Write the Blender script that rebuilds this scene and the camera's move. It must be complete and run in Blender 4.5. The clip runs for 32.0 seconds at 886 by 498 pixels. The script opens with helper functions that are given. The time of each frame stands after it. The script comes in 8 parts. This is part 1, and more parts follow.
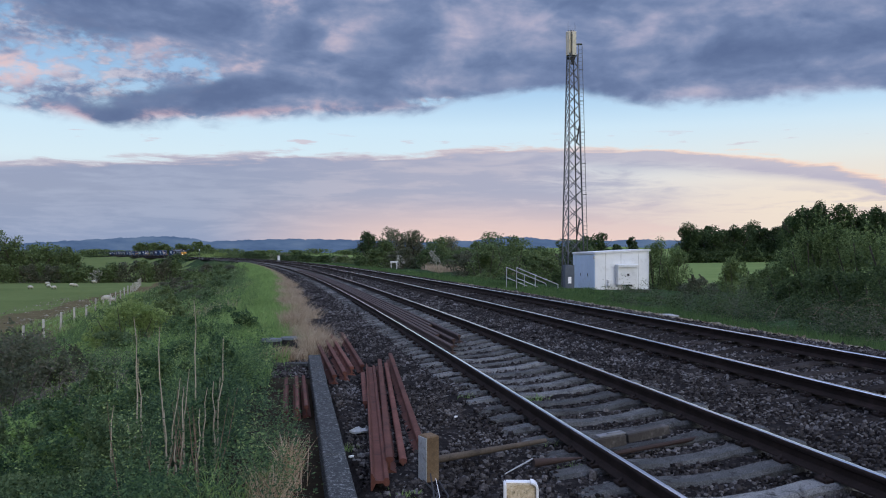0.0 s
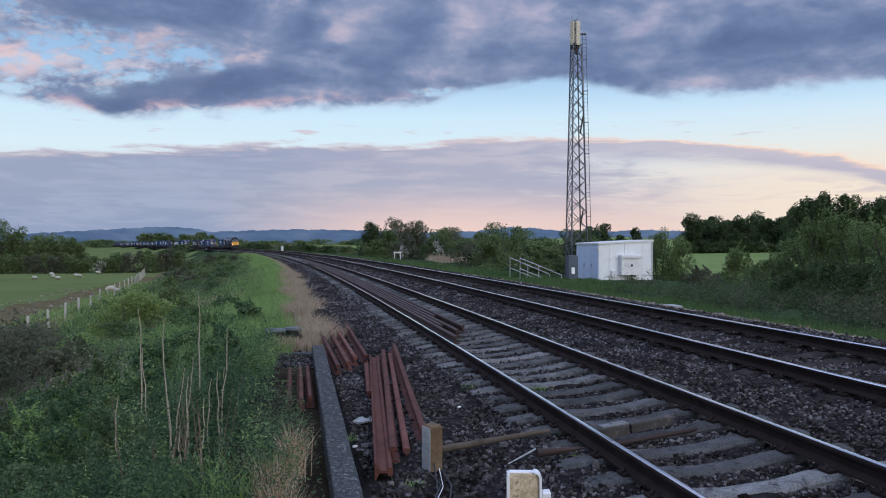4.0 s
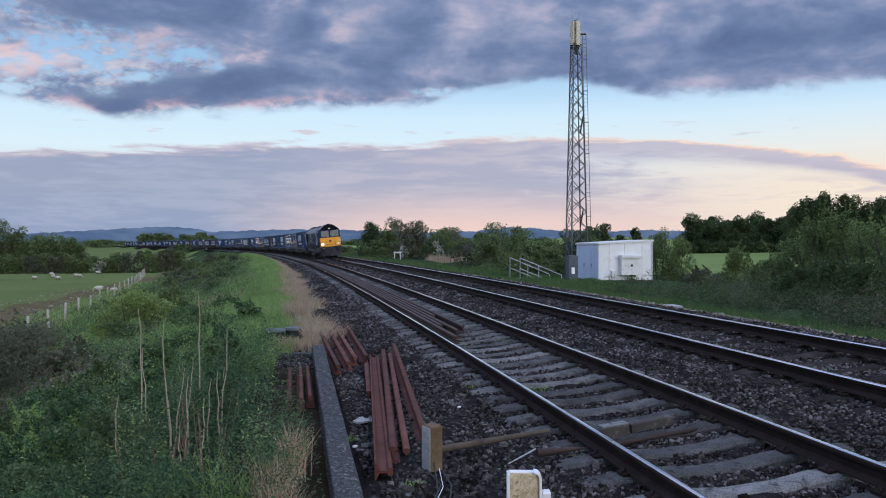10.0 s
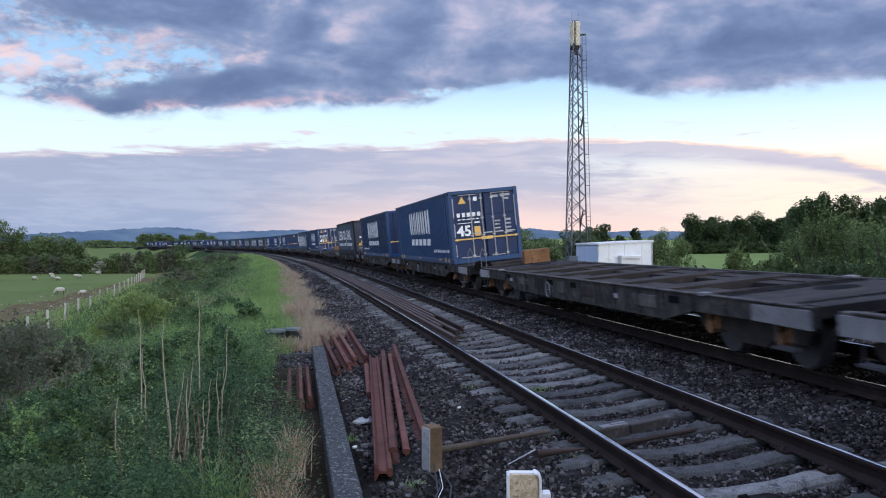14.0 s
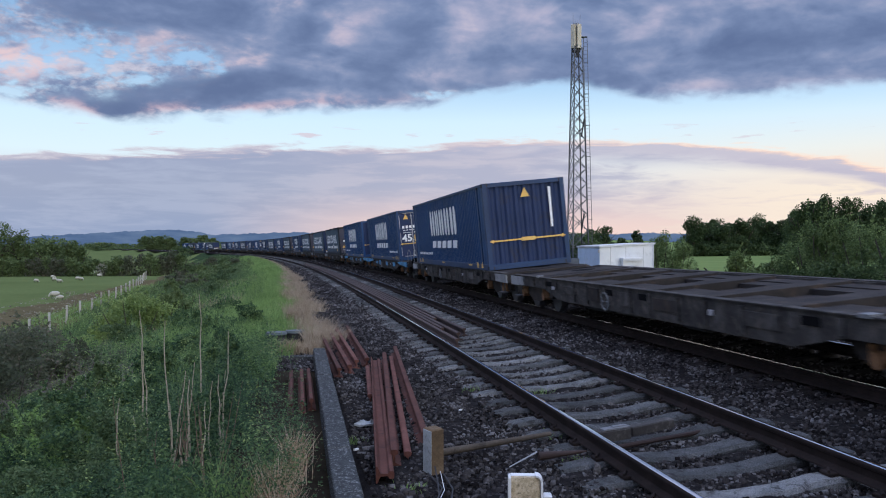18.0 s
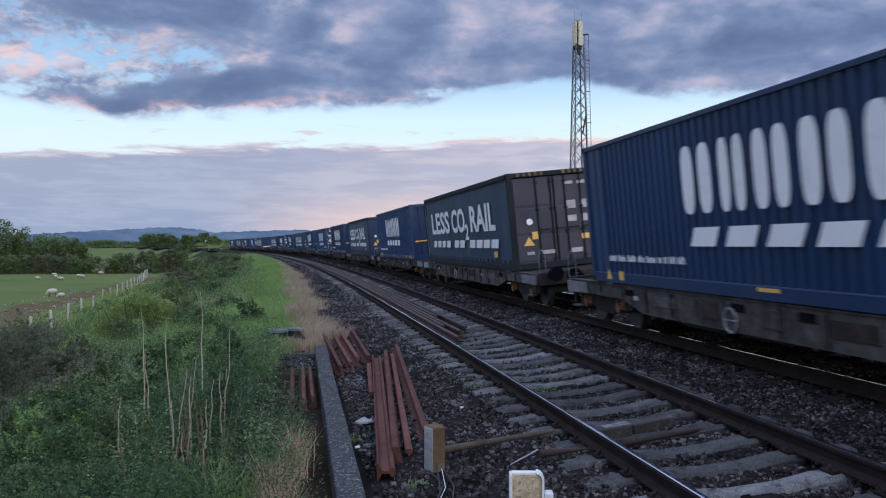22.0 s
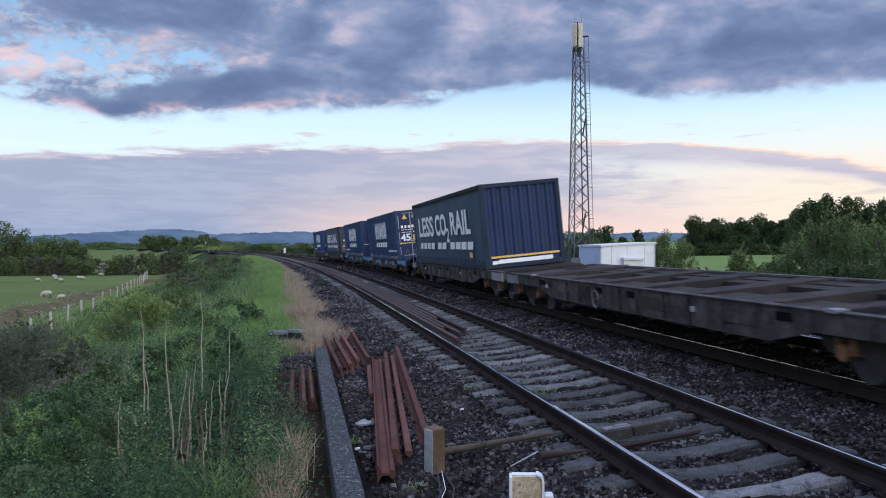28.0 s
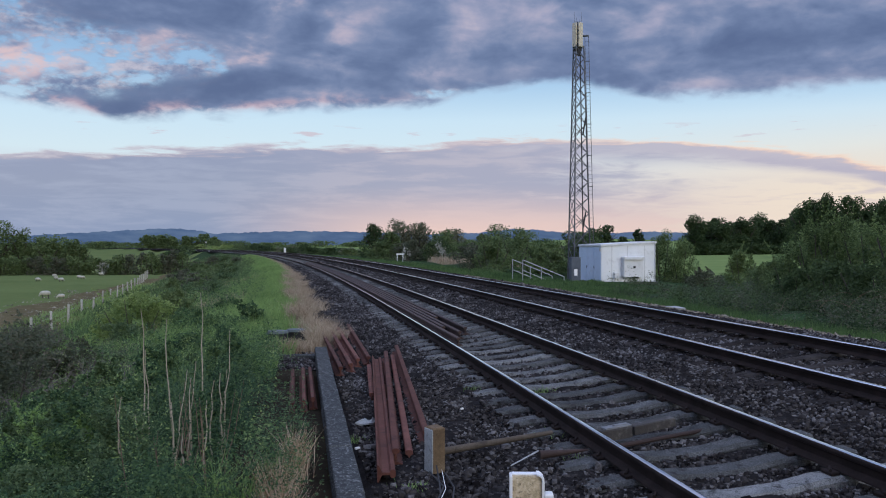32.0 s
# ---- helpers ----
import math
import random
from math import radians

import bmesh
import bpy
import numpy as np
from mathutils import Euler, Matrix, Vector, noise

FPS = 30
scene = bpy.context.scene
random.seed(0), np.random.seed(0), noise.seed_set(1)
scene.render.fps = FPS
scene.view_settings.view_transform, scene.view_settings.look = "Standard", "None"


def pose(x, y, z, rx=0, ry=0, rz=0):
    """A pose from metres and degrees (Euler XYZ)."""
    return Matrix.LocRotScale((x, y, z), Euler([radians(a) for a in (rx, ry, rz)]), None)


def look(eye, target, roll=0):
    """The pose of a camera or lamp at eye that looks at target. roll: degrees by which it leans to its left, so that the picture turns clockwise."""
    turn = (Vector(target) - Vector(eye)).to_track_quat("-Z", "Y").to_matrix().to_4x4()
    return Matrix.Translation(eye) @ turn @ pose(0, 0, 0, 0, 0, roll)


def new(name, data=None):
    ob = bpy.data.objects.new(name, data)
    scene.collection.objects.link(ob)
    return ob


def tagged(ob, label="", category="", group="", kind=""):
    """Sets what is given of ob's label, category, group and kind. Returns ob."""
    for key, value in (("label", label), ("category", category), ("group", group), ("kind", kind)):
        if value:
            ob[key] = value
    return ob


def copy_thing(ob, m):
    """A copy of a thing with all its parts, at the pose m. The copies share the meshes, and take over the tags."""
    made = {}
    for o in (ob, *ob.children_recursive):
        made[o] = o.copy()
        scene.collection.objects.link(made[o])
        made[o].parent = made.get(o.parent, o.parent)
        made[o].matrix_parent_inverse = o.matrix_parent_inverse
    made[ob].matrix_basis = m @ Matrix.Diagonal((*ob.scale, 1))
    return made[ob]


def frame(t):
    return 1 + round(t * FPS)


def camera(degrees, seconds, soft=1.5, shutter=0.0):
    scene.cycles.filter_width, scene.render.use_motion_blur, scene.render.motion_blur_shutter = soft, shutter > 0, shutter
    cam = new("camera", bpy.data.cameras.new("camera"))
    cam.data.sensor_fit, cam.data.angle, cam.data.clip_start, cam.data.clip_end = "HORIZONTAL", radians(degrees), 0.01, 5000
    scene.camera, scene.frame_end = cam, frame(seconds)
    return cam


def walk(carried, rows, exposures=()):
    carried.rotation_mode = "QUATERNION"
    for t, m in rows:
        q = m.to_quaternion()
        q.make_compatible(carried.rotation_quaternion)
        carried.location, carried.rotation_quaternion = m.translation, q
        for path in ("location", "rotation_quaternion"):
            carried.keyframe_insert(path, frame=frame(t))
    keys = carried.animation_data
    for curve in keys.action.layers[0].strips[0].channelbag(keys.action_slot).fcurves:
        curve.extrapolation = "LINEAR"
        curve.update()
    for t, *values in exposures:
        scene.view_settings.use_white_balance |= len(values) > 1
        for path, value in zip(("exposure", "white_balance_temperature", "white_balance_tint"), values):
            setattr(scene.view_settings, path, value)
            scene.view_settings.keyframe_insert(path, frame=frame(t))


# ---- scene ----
EYE = Vector((0.0, 0.0, 1.795))


def aim(yaw, pitch):
    """A camera pose at the eye, turned right of the rails by yaw and up by pitch, in degrees."""
    a, b = radians(yaw), radians(pitch)
    return look(EYE, EYE + Vector((math.sin(a) * math.cos(b), math.cos(a) * math.cos(b), math.sin(b))))


cam = camera(54.03, 32.0, soft=1.1, shutter=0.12)
walk(cam, [
    (0, aim(10.100, 0.329)), (0.5, aim(10.124, 0.248)), (1, aim(9.986, -0.127)), (1.5, aim(9.872, -0.355)),
    (2, aim(9.872, -0.338)), (2.5, aim(9.872, -0.298)), (3.5, aim(9.872, -0.298)), (5.5, aim(9.872, -0.298)),
    (9, aim(9.872, -0.298)), (12.5, aim(9.872, -0.298)), (13, aim(9.894, -0.298)), (13.5, aim(9.940, -0.253)),
    (14, aim(9.883, -0.264)), (14.5, aim(9.906, -0.231)), (16.5, aim(9.884, -0.127)), (17, aim(9.872, -0.173)),
    (17.5, aim(9.814, -0.207)), (18, aim(9.792, -0.104)), (18.5, aim(9.792, -0.127)), (19, aim(9.770, -0.185)),
    (19.5, aim(9.724, -0.183)), (20, aim(9.758, -0.197)), (20.5, aim(9.781, -0.138)), (21, aim(9.712, -0.275)),
    (21.5, aim(9.723, -0.276)), (22, aim(9.712, -0.264)), (22.5, aim(9.735, -0.127)), (23, aim(9.747, -0.150)),
    (23.5, aim(9.712, -0.149)), (24, aim(9.735, -0.161)), (24.5, aim(9.758, -0.160)), (25, aim(9.746, -0.161)),
    (25.5, aim(9.734, -0.218)), (27.5, aim(9.712, -0.183)), (28, aim(9.712, -0.149)), (28.5, aim(9.701, -0.195)),
    (29, aim(9.735, -0.161)), (29.5, aim(9.736, -0.150)), (30, aim(9.736, -0.115)), (30.5, aim(9.667, -0.276)),
    (31, aim(9.748, -0.127)), (31.5, aim(9.725, -0.104)), (32, aim(9.701, -0.184))],
    exposures=[(t, e, 6420, 6.0) for t, e in ((0, 0.04), (6, 0.10), (12.3, 0.12), (13, 0.40), (19, 0.16), (23, 0.26), (28, 0.28), (30.5, 0.27), (31.0, 0.23), (31.5, 0.03), (32, 0.0))])


# ---- sky and light ----
def srgb(r, g, b):
    return tuple(((c / 255 + 0.055) / 1.055) ** 2.4 if c > 10 else c / 255 / 12.92 for c in (r, g, b)) + (1.0,)


class Nodes:
    """Short-hand for wiring a node tree."""

    def __init__(self, tree):
        self.t = tree
        tree.nodes.clear()

    def add(self, kind, **props):
        n = self.t.nodes.new(kind)
        for k, v in props.items():
            if k == "operation":
                n.operation = v
            elif k == "blend_type":
                n.blend_type = v
            elif k == "data_type":
                n.data_type = v
        return n

    def put(self, socket, value):
        if isinstance(value, bpy.types.NodeSocket):
            self.t.links.new(value, socket)
        elif value is not None:
            socket.default_value = value

    def math(self, op, a, b=None, c=None, clamp=False):
        n = self.add("ShaderNodeMath", operation=op)
        n.use_clamp = clamp
        for i, v in enumerate((a, b, c)):
            self.put(n.inputs[i], v)
        return n.outputs[0]

    def mix(self, fac, a, b, blend="MIX"):
        n = self.add("ShaderNodeMix", data_type="RGBA")
        n.blend_type = blend
        self.put(n.inputs[0], fac)
        self.put(n.inputs[6], a)
        self.put(n.inputs[7], b)
        return n.outputs[2]

    def step(self, v, lo, hi, smooth=True):
        n = self.add("ShaderNodeMapRange")
        n.interpolation_type = "SMOOTHSTEP" if smooth else "LINEAR"
        self.put(n.inputs[0], v)
        self.put(n.inputs[1], lo)
        self.put(n.inputs[2], hi)
        return n.outputs[0]

    def noise(self, vec, scale, detail=5.0, rough=0.55, distort=0.0):
        n = self.add("ShaderNodeTexNoise")
        self.put(n.inputs["Vector"], vec)
        n.inputs["Scale"].default_value = scale
        n.inputs["Detail"].default_value = detail
        n.inputs["Roughness"].default_value = rough
        n.inputs["Distortion"].default_value = distort
        return n.outputs[0]

    def ramp(self, fac, stops):
        n = self.add("ShaderNodeValToRGB")
        e = n.color_ramp.elements
        while len(e) < len(stops):
            e.new(0.5)
        for el, (p, c) in zip(e, stops):
            el.position, el.color = p, c
        self.put(n.inputs[0], fac)
        return n.outputs[0]

    def xyz(self, x, y, z):
        n = self.add("ShaderNodeCombineXYZ")
        for i, v in enumerate((x, y, z)):
            self.put(n.inputs[i], v)
        return n.outputs[0]


SUN_AZ = 162.0      # degrees right of the rails, low in the evening
world = bpy.data.worlds.new("evening_sky")
scene.world = world
world.use_nodes = True
w = Nodes(world.node_tree)
tc = w.add("ShaderNodeTexCoord").outputs["Generated"]
sep = w.add("ShaderNodeSeparateXYZ")
w.put(sep.inputs[0], tc)
dx, dy, dz = sep.outputs
az = w.math("MULTIPLY", w.math("ARCTAN2", dx, dy), 57.2958)          # degrees right of the rails
el = w.math("MULTIPLY", w.math("ARCSINE", dz), 57.2958)              # degrees up
def curve(v, lo, hi, span, stops):
    """A level in degrees that changes along v: stops (place, level), level within 0 to span."""
    n = w.add("ShaderNodeValToRGB")
    n.color_ramp.interpolation = "B_SPLINE"
    e = n.color_ramp.elements
    while len(e) < len(stops):
        e.new(0.5)
    for pt, (p, lv) in zip(e, stops):
        pt.position, pt.color = (p - lo) / (hi - lo), (lv / span, lv / span, lv / span, 1.0)
    w.put(n.inputs[0], w.step(v, lo, hi, False))
    return w.math("MULTIPLY", n.outputs[0], span)


def mass(list_):
    """A sum of soft oval masses: (azimuth, elevation, half width, half height, weight)."""
    total = 0.0
    for a_, e_, ra, re, wt in list_:
        u = w.math("MULTIPLY", w.math("SUBTRACT", az_w, a_), 1.0 / ra)
        v = w.math("MULTIPLY", w.math("SUBTRACT", el_w, e_), 1.0 / re)
        d2 = w.math("ADD", w.math("MULTIPLY", u, u), w.math("MULTIPLY", v, v))
        total = w.math("ADD", w.math("MULTIPLY", w.math("POWER", 2.718, w.math("MULTIPLY", d2, -1.0)), wt), total)
    return total


def layer(fa, fe, seed, detail=7, rough=0.55, distort=0.0):
    """Cloud texture with fa and fe cells to the degree across and up."""
    return w.noise(w.xyz(w.math("MULTIPLY", az, fa), w.math("MULTIPLY", el, fe), seed), 1.0, detail, rough, distort)


puff = layer(0.20, 0.42, 1.5, 5, 0.50, 0.35)
soft = layer(0.085, 0.21, 12.0, 5, 0.5, 0.5)
shred = layer(0.50, 0.95, 23.0, 5, 0.55, 0.3)
tuft = layer(0.95, 1.7, 71.0, 5, 0.58, 0.3)
strat = layer(0.05, 0.42, 3.0, 6, 0.55, 0.3)
wisp = layer(0.22, 1.5, 7.0, 6, 0.62, 0.4)
# the masses wander with the texture
az_w = w.math("ADD", az, w.math("MULTIPLY", w.math("SUBTRACT", puff, 0.5), 9.0))
el_w = w.math("ADD", el, w.math("MULTIPLY", w.math("SUBTRACT", soft, 0.5), 3.4))
sky = w.add("ShaderNodeTexSky")
sky.sky_type = "NISHITA"
sky.sun_disc = False
sky.sun_elevation = radians(2.0)
sky.sun_rotation = radians(SUN_AZ)
# clear air: pale near the horizon, bluer above, warm towards the set sun
clear = w.ramp(w.step(el, 0.0, 40.0, False), [
    (0.0, srgb(214, 178, 182)), (0.075, srgb(206, 196, 210)), (0.15, srgb(214, 231, 243)), (0.205, srgb(204, 227, 246)),
    (0.28, srgb(160, 196, 234)), (0.42, srgb(128, 168, 214)), (1.0, srgb(84, 124, 184))])
clear = w.mix(w.math("MULTIPLY", w.step(az, 6.0, 40.0), w.step(el, 9.5, 2.5)), clear, srgb(244, 226, 208))
# lower bank of mauve cloud, ending in a wisp at the right
top = curve(az, -30.0, 50.0, 10.0, [(-30.0, 5.1), (-17.0, 5.4), (-13.9, 5.75), (-10.6, 5.95), (-7.3, 6.05), (-3.9, 6.3), (-1.3, 6.55), (1.5, 6.8), (4.5, 6.6), (7.0, 6.55),
                                    (10.4, 6.85), (14.1, 7.0), (17.8, 7.1), (21.5, 6.9), (25.1, 6.75), (28.4, 6.3), (31.6, 5.8), (34.2, 5.4), (37.0, 4.65), (50.0, 3.0)])
top = w.math("ADD", top, w.math("MULTIPLY", w.math("SUBTRACT", wisp, 0.5), 1.9))
top = w.math("ADD", top, w.math("MULTIPLY", w.math("SUBTRACT", strat, 0.5), 0.5))
bank_a = w.step(el, w.math("ADD", top, 0.14), w.math("SUBTRACT", top, 0.30))
depth_in = w.math("SUBTRACT", top, el)
right_end = w.step(w.math("ADD", az, w.math("MULTIPLY", w.math("SUBTRACT", wisp, 0.5), 22.0)), 27.5, 15.5)
tongue = w.math("MULTIPLY", w.step(depth_in, w.math("ADD", w.math("SUBTRACT", 2.7, w.math("MULTIPLY", w.step(az, 16.0, 34.0), 1.3)), w.math("MULTIPLY", w.math("SUBTRACT", wisp, 0.5), 3.0)), 0.75), 0.95)
streak = w.math("MULTIPLY", w.step(w.math("ADD", w.math("MULTIPLY", strat, 0.55), w.math("MULTIPLY", wisp, 0.45)), 0.44, 0.56), w.math("MULTIPLY", w.step(el, 4.6, 3.2), 0.7))
bank_a = w.math("MULTIPLY", bank_a, w.math("MAXIMUM", w.math("MAXIMUM", right_end, tongue), streak))
bank_c = w.ramp(w.step(el, 0.0, 7.0, False), [
    (0.0, srgb(146, 159, 190)), (0.22, srgb(144, 157, 188)), (0.55, srgb(150, 159, 187)), (0.85, srgb(149, 157, 187)), (1.0, srgb(160, 166, 195))])
bank_c = w.mix(w.math("MULTIPLY", w.step(az, -6.0, 12.0), 0.45), bank_c, srgb(190, 184, 202))
bank_c = w.mix(w.math("MULTIPLY", w.step(az, 18.0, 32.0), 0.35), bank_c, srgb(206, 190, 204))
bank_c = w.mix(w.math("MULTIPLY", w.step(w.math("ADD", w.math("MULTIPLY", strat, 0.45), w.math("MULTIPLY", wisp, 0.55)), 0.45, 0.60), 0.55), bank_c, w.mix(w.step(az, -8.0, 8.0), srgb(168, 176, 202), srgb(198, 190, 204)))
pink = w.math("MULTIPLY", w.step(el, 4.3, 0.6), w.math("MULTIPLY", w.step(az, -7.0, 9.0), 0.92))
bank_c = w.mix(pink, bank_c, srgb(238, 205, 197))
fringe = w.math("MULTIPLY", w.step(depth_in, 0.5, 0.05), w.math("ADD", 0.45, w.math("MULTIPLY", w.step(az, 4.0, 30.0), 0.5)))
bank_c = w.mix(fringe, bank_c, w.mix(w.step(az, 0.0, 28.0), srgb(232, 204, 204), srgb(252, 212, 190)))
col = w.mix(bank_a, clear, bank_c)
# a few thin bars in the clear band
bars = w.math("MULTIPLY", w.step(layer(0.30, 2.1, 31.0, 5, 0.55, 0.2), 0.60, 0.70), w.math("MULTIPLY", w.step(el, 6.6, 7.0), w.step(el, 8.0, 7.5)))
col = w.mix(w.math("MULTIPLY", bars, 0.8), col, srgb(206, 192, 206))
# upper deck of broken cloud
edge = curve(az, -30.0, 50.0, 14.0, [(-30.0, 9.0), (-17.0, 8.6), (-15.0, 8.2), (-12.0, 7.9), (-9.4, 8.1), (-7.0, 8.35), (-3.5, 8.25), (-0.5, 8.55), (3.0, 8.85), (6.6, 9.0), (9.0, 9.2),
                                     (10.8, 10.0), (14.0, 10.2), (17.8, 10.6), (20.0, 10.1), (22.5, 9.25), (25.0, 9.15), (28.0, 9.4), (31.5, 9.45), (34.5, 9.4), (38.0, 9.3), (50.0, 9.0)])
edge = w.math("ADD", edge, w.math("MULTIPLY", w.math("SUBTRACT", puff, 0.5), 1.6))
edge = w.math("ADD", edge, w.math("MULTIPLY", w.math("SUBTRACT", shred, 0.5), 1.0))
rise = w.math("SUBTRACT", el, edge)
deck_a = w.step(rise, -0.30, 0.62)
grain = w.math("ADD", w.math("MULTIPLY", puff, 0.72), w.math("ADD", w.math("MULTIPLY", shred, 0.20), w.math("MULTIPLY", tuft, 0.08)))
# blue gaps in the west of the deck
gaps = mass([(-12.0, 11.6, 4.2, 1.3, 0.24), (-15.5, 10.2, 4.0, 1.1, 0.20), (-9.0, 12.8, 4.4, 0.8, 0.17), (-17.5, 13.8, 2.0, 1.4, 0.18), (-16.8, 9.0, 2.0, 0.5, 0.18), (-6.0, 12.2, 2.6, 0.5, 0.10), (9.2, 9.9, 1.6, 0.4, 0.16)])
open_ = w.step(w.math("SUBTRACT", gaps, w.math("MULTIPLY", w.math("SUBTRACT", w.math("ADD", w.math("MULTIPLY", puff, 0.30), w.math("ADD", w.math("MULTIPLY", shred, 0.35), w.math("MULTIPLY", tuft, 0.35))), 0.5), w.math("MULTIPLY", w.step(gaps, 0.01, 0.14), 2.1))), 0.0, 0.32)
veil = w.step(w.math("ADD", w.math("MULTIPLY", shred, 0.55), w.math("MULTIPLY", layer(0.95, 2.4, 61.0, 4, 0.55, 0.3), 0.45)), 0.43, 0.60)
deck_a = w.math("MULTIPLY", deck_a, w.math("SUBTRACT", 1.0, w.math("MULTIPLY", open_, w.math("SUBTRACT", 0.88, w.math("MULTIPLY", veil, 0.62)))))
# thick parts are slate blue, thin parts mauve
thick = mass([(-6.0, 9.7, 8.0, 1.5, 0.13), (-2.0, 11.2, 7.0, 1.7, 0.13), (-11.5, 8.9, 4.0, 0.8, 0.06), (-9.0, 15.0, 7.0, 1.6, 0.10), (21.5, 11.3, 7.5, 1.5, 0.11), (33.0, 12.0, 7.5, 1.6, 0.08), (8.0, 13.6, 4.5, 2.2, 0.07),
              (3.6, 14.2, 2.6, 1.6, -0.07), (11.6, 14.2, 2.6, 1.2, -0.01), (10.0, 11.2, 4.6, 0.9, -0.11), (1.0, 9.5, 6.0, 0.6, -0.13), (-15.5, 11.3, 2.8, 1.7, -0.15), (17.0, 14.4, 5.0, 1.4, 0.06), (31.5, 13.2, 5.0, 0.8, -0.10), (27.5, 10.2, 4.0, 0.5, -0.06)])
ribs = layer(0.13, 0.34, 51.0, 4, 0.5, 0.8)
heft = w.math("ADD", w.math("ADD", thick, w.math("MULTIPLY", w.math("SUBTRACT", 0.5, ribs), 0.40)), w.math("ADD", w.math("MULTIPLY", w.math("SUBTRACT", 0.5, grain), 1.0), w.math("MULTIPLY", w.math("SUBTRACT", 0.5, soft), 0.35)))
deck_c = w.ramp(w.math("ADD", heft, 0.5), [(0.28, srgb(188, 180, 200)), (0.38, srgb(158, 160, 190)), (0.47, srgb(134, 144, 178)), (0.55, srgb(115, 130, 168)), (0.64, srgb(101, 117, 156)), (0.76, srgb(90, 106, 146))])
west = w.step(w.math("ADD", az, w.math("MULTIPLY", w.math("SUBTRACT", puff, 0.5), 14.0)), 12.0, -11.0)
rosy = w.math("MULTIPLY", w.math("MULTIPLY", w.step(heft, 0.0, -0.18), w.step(shred, 0.34, 0.56)), w.math("ADD", 0.06, w.math("MULTIPLY", west, 0.80)))
deck_c = w.mix(rosy, deck_c, srgb(222, 194, 200))
deck_c = w.mix(w.math("MULTIPLY", w.math("MULTIPLY", open_, veil), 0.75), deck_c, srgb(222, 202, 208))
under = w.math("MULTIPLY", w.step(rise, 1.1, 0.15), w.step(w.math("ADD", grain, w.math("MULTIPLY", west, 0.12)), 0.44, 0.60))
deck_c = w.mix(w.math("MULTIPLY", under, w.math("MULTIPLY", w.math("MULTIPLY", w.step(az, 12.0, 2.0), w.step(shred, 0.40, 0.58)), 0.75)), deck_c, srgb(214, 178, 188))
deck_c = w.mix(w.math("MULTIPLY", w.step(rise, 0.35, -0.05), 0.45), deck_c, srgb(176, 182, 206))
col = w.mix(deck_a, col, deck_c)
# above the view the sky is brightened to add light on the ground
col = w.mix(w.step(el, 17.0, 46.0), col, w.mix(1.0, col, (3.25, 3.4, 3.45, 1.0), "MULTIPLY"))
# a share of the physical sky lies in the mix
col = w.mix(0.008, col, sky.outputs[0])
below = w.step(el, -0.3, -2.0)
col = w.mix(below, col, (0.05, 0.06, 0.05, 1.0))
bg = w.add("ShaderNodeBackground")
w.put(bg.inputs[0], col)
bg.inputs[1].default_value = 1.0
out = w.add("ShaderNodeOutputWorld")
w.t.links.new(bg.outputs[0], out.inputs[0])

sun_data = bpy.data.lights.new("evening_sun", "SUN")
sun_data.energy, sun_data.angle, sun_data.color = 1.15, radians(35), (1.0, 0.95, 0.88)
sun = new("evening_sun", sun_data)
sun.matrix_world = look((0, 0, 60), (-60 * math.sin(radians(SUN_AZ)), -60 * math.cos(radians(SUN_AZ)), 60 - 22), 0)


# ---- materials ----
def surface(name, stops, scale=4.0, fine=40.0, rough=0.75, metal=0.0, bump=0.2, depth=0.01, island=0.0, each=0.0, vec="Object", dirt=None, gloss=0.5, speck=0.4):
    """A procedural surface: colour stops spread by two sizes of noise, small relief, and a shift from piece to piece."""
    m = bpy.data.materials.new(name)
    m.use_nodes = True
    n = Nodes(m.node_tree)
    co = n.add("ShaderNodeTexCoord").outputs[vec] if vec != "World" else n.add("ShaderNodeNewGeometry").outputs["Position"]
    big = n.noise(co, scale, 4, 0.6)
    small = n.noise(co, fine, 6, 0.65)
    f = n.math("ADD", n.math("MULTIPLY", big, 1.0 - speck), n.math("MULTIPLY", small, speck))
    if island:
        r = n.add("ShaderNodeNewGeometry").outputs["Random Per Island"]
        f = n.math("ADD", f, n.math("MULTIPLY", n.math("SUBTRACT", r, 0.5), island))
    if each:
        r = n.add("ShaderNodeObjectInfo").outputs["Random"]
        f = n.math("ADD", f, n.math("MULTIPLY", n.math("SUBTRACT", r, 0.5), each))
    k = len(stops) - 1
    c = n.ramp(f, [(0.28 + 0.44 * i / k, s if len(s) == 4 else (*s, 1.0)) for i, s in enumerate(stops)])
    if dirt:
        spot = n.step(n.noise(co, scale * 2.3, 6, 0.7, 0.6), 0.52, 0.66)
        c = n.mix(n.math("MULTIPLY", spot, dirt[1]), c, (*dirt[0], 1.0))
    b = n.add("ShaderNodeBsdfPrincipled")
    n.put(b.inputs["Base Color"], c)
    n.put(b.inputs["Roughness"], n.math("ADD", rough - 0.08, n.math("MULTIPLY", small, 0.16)))
    b.inputs["Metallic"].default_value = metal
    b.inputs["Specular IOR Level"].default_value = gloss
    if bump:
        bp = n.add("ShaderNodeBump")
        bp.inputs["Strength"].default_value = bump
        bp.inputs["Distance"].default_value = depth
        n.put(bp.inputs["Height"], f)
        n.put(b.inputs["Normal"], bp.outputs[0])
    o = n.add("ShaderNodeOutputMaterial")
    m.node_tree.links.new(b.outputs[0], o.inputs[0])
    return m


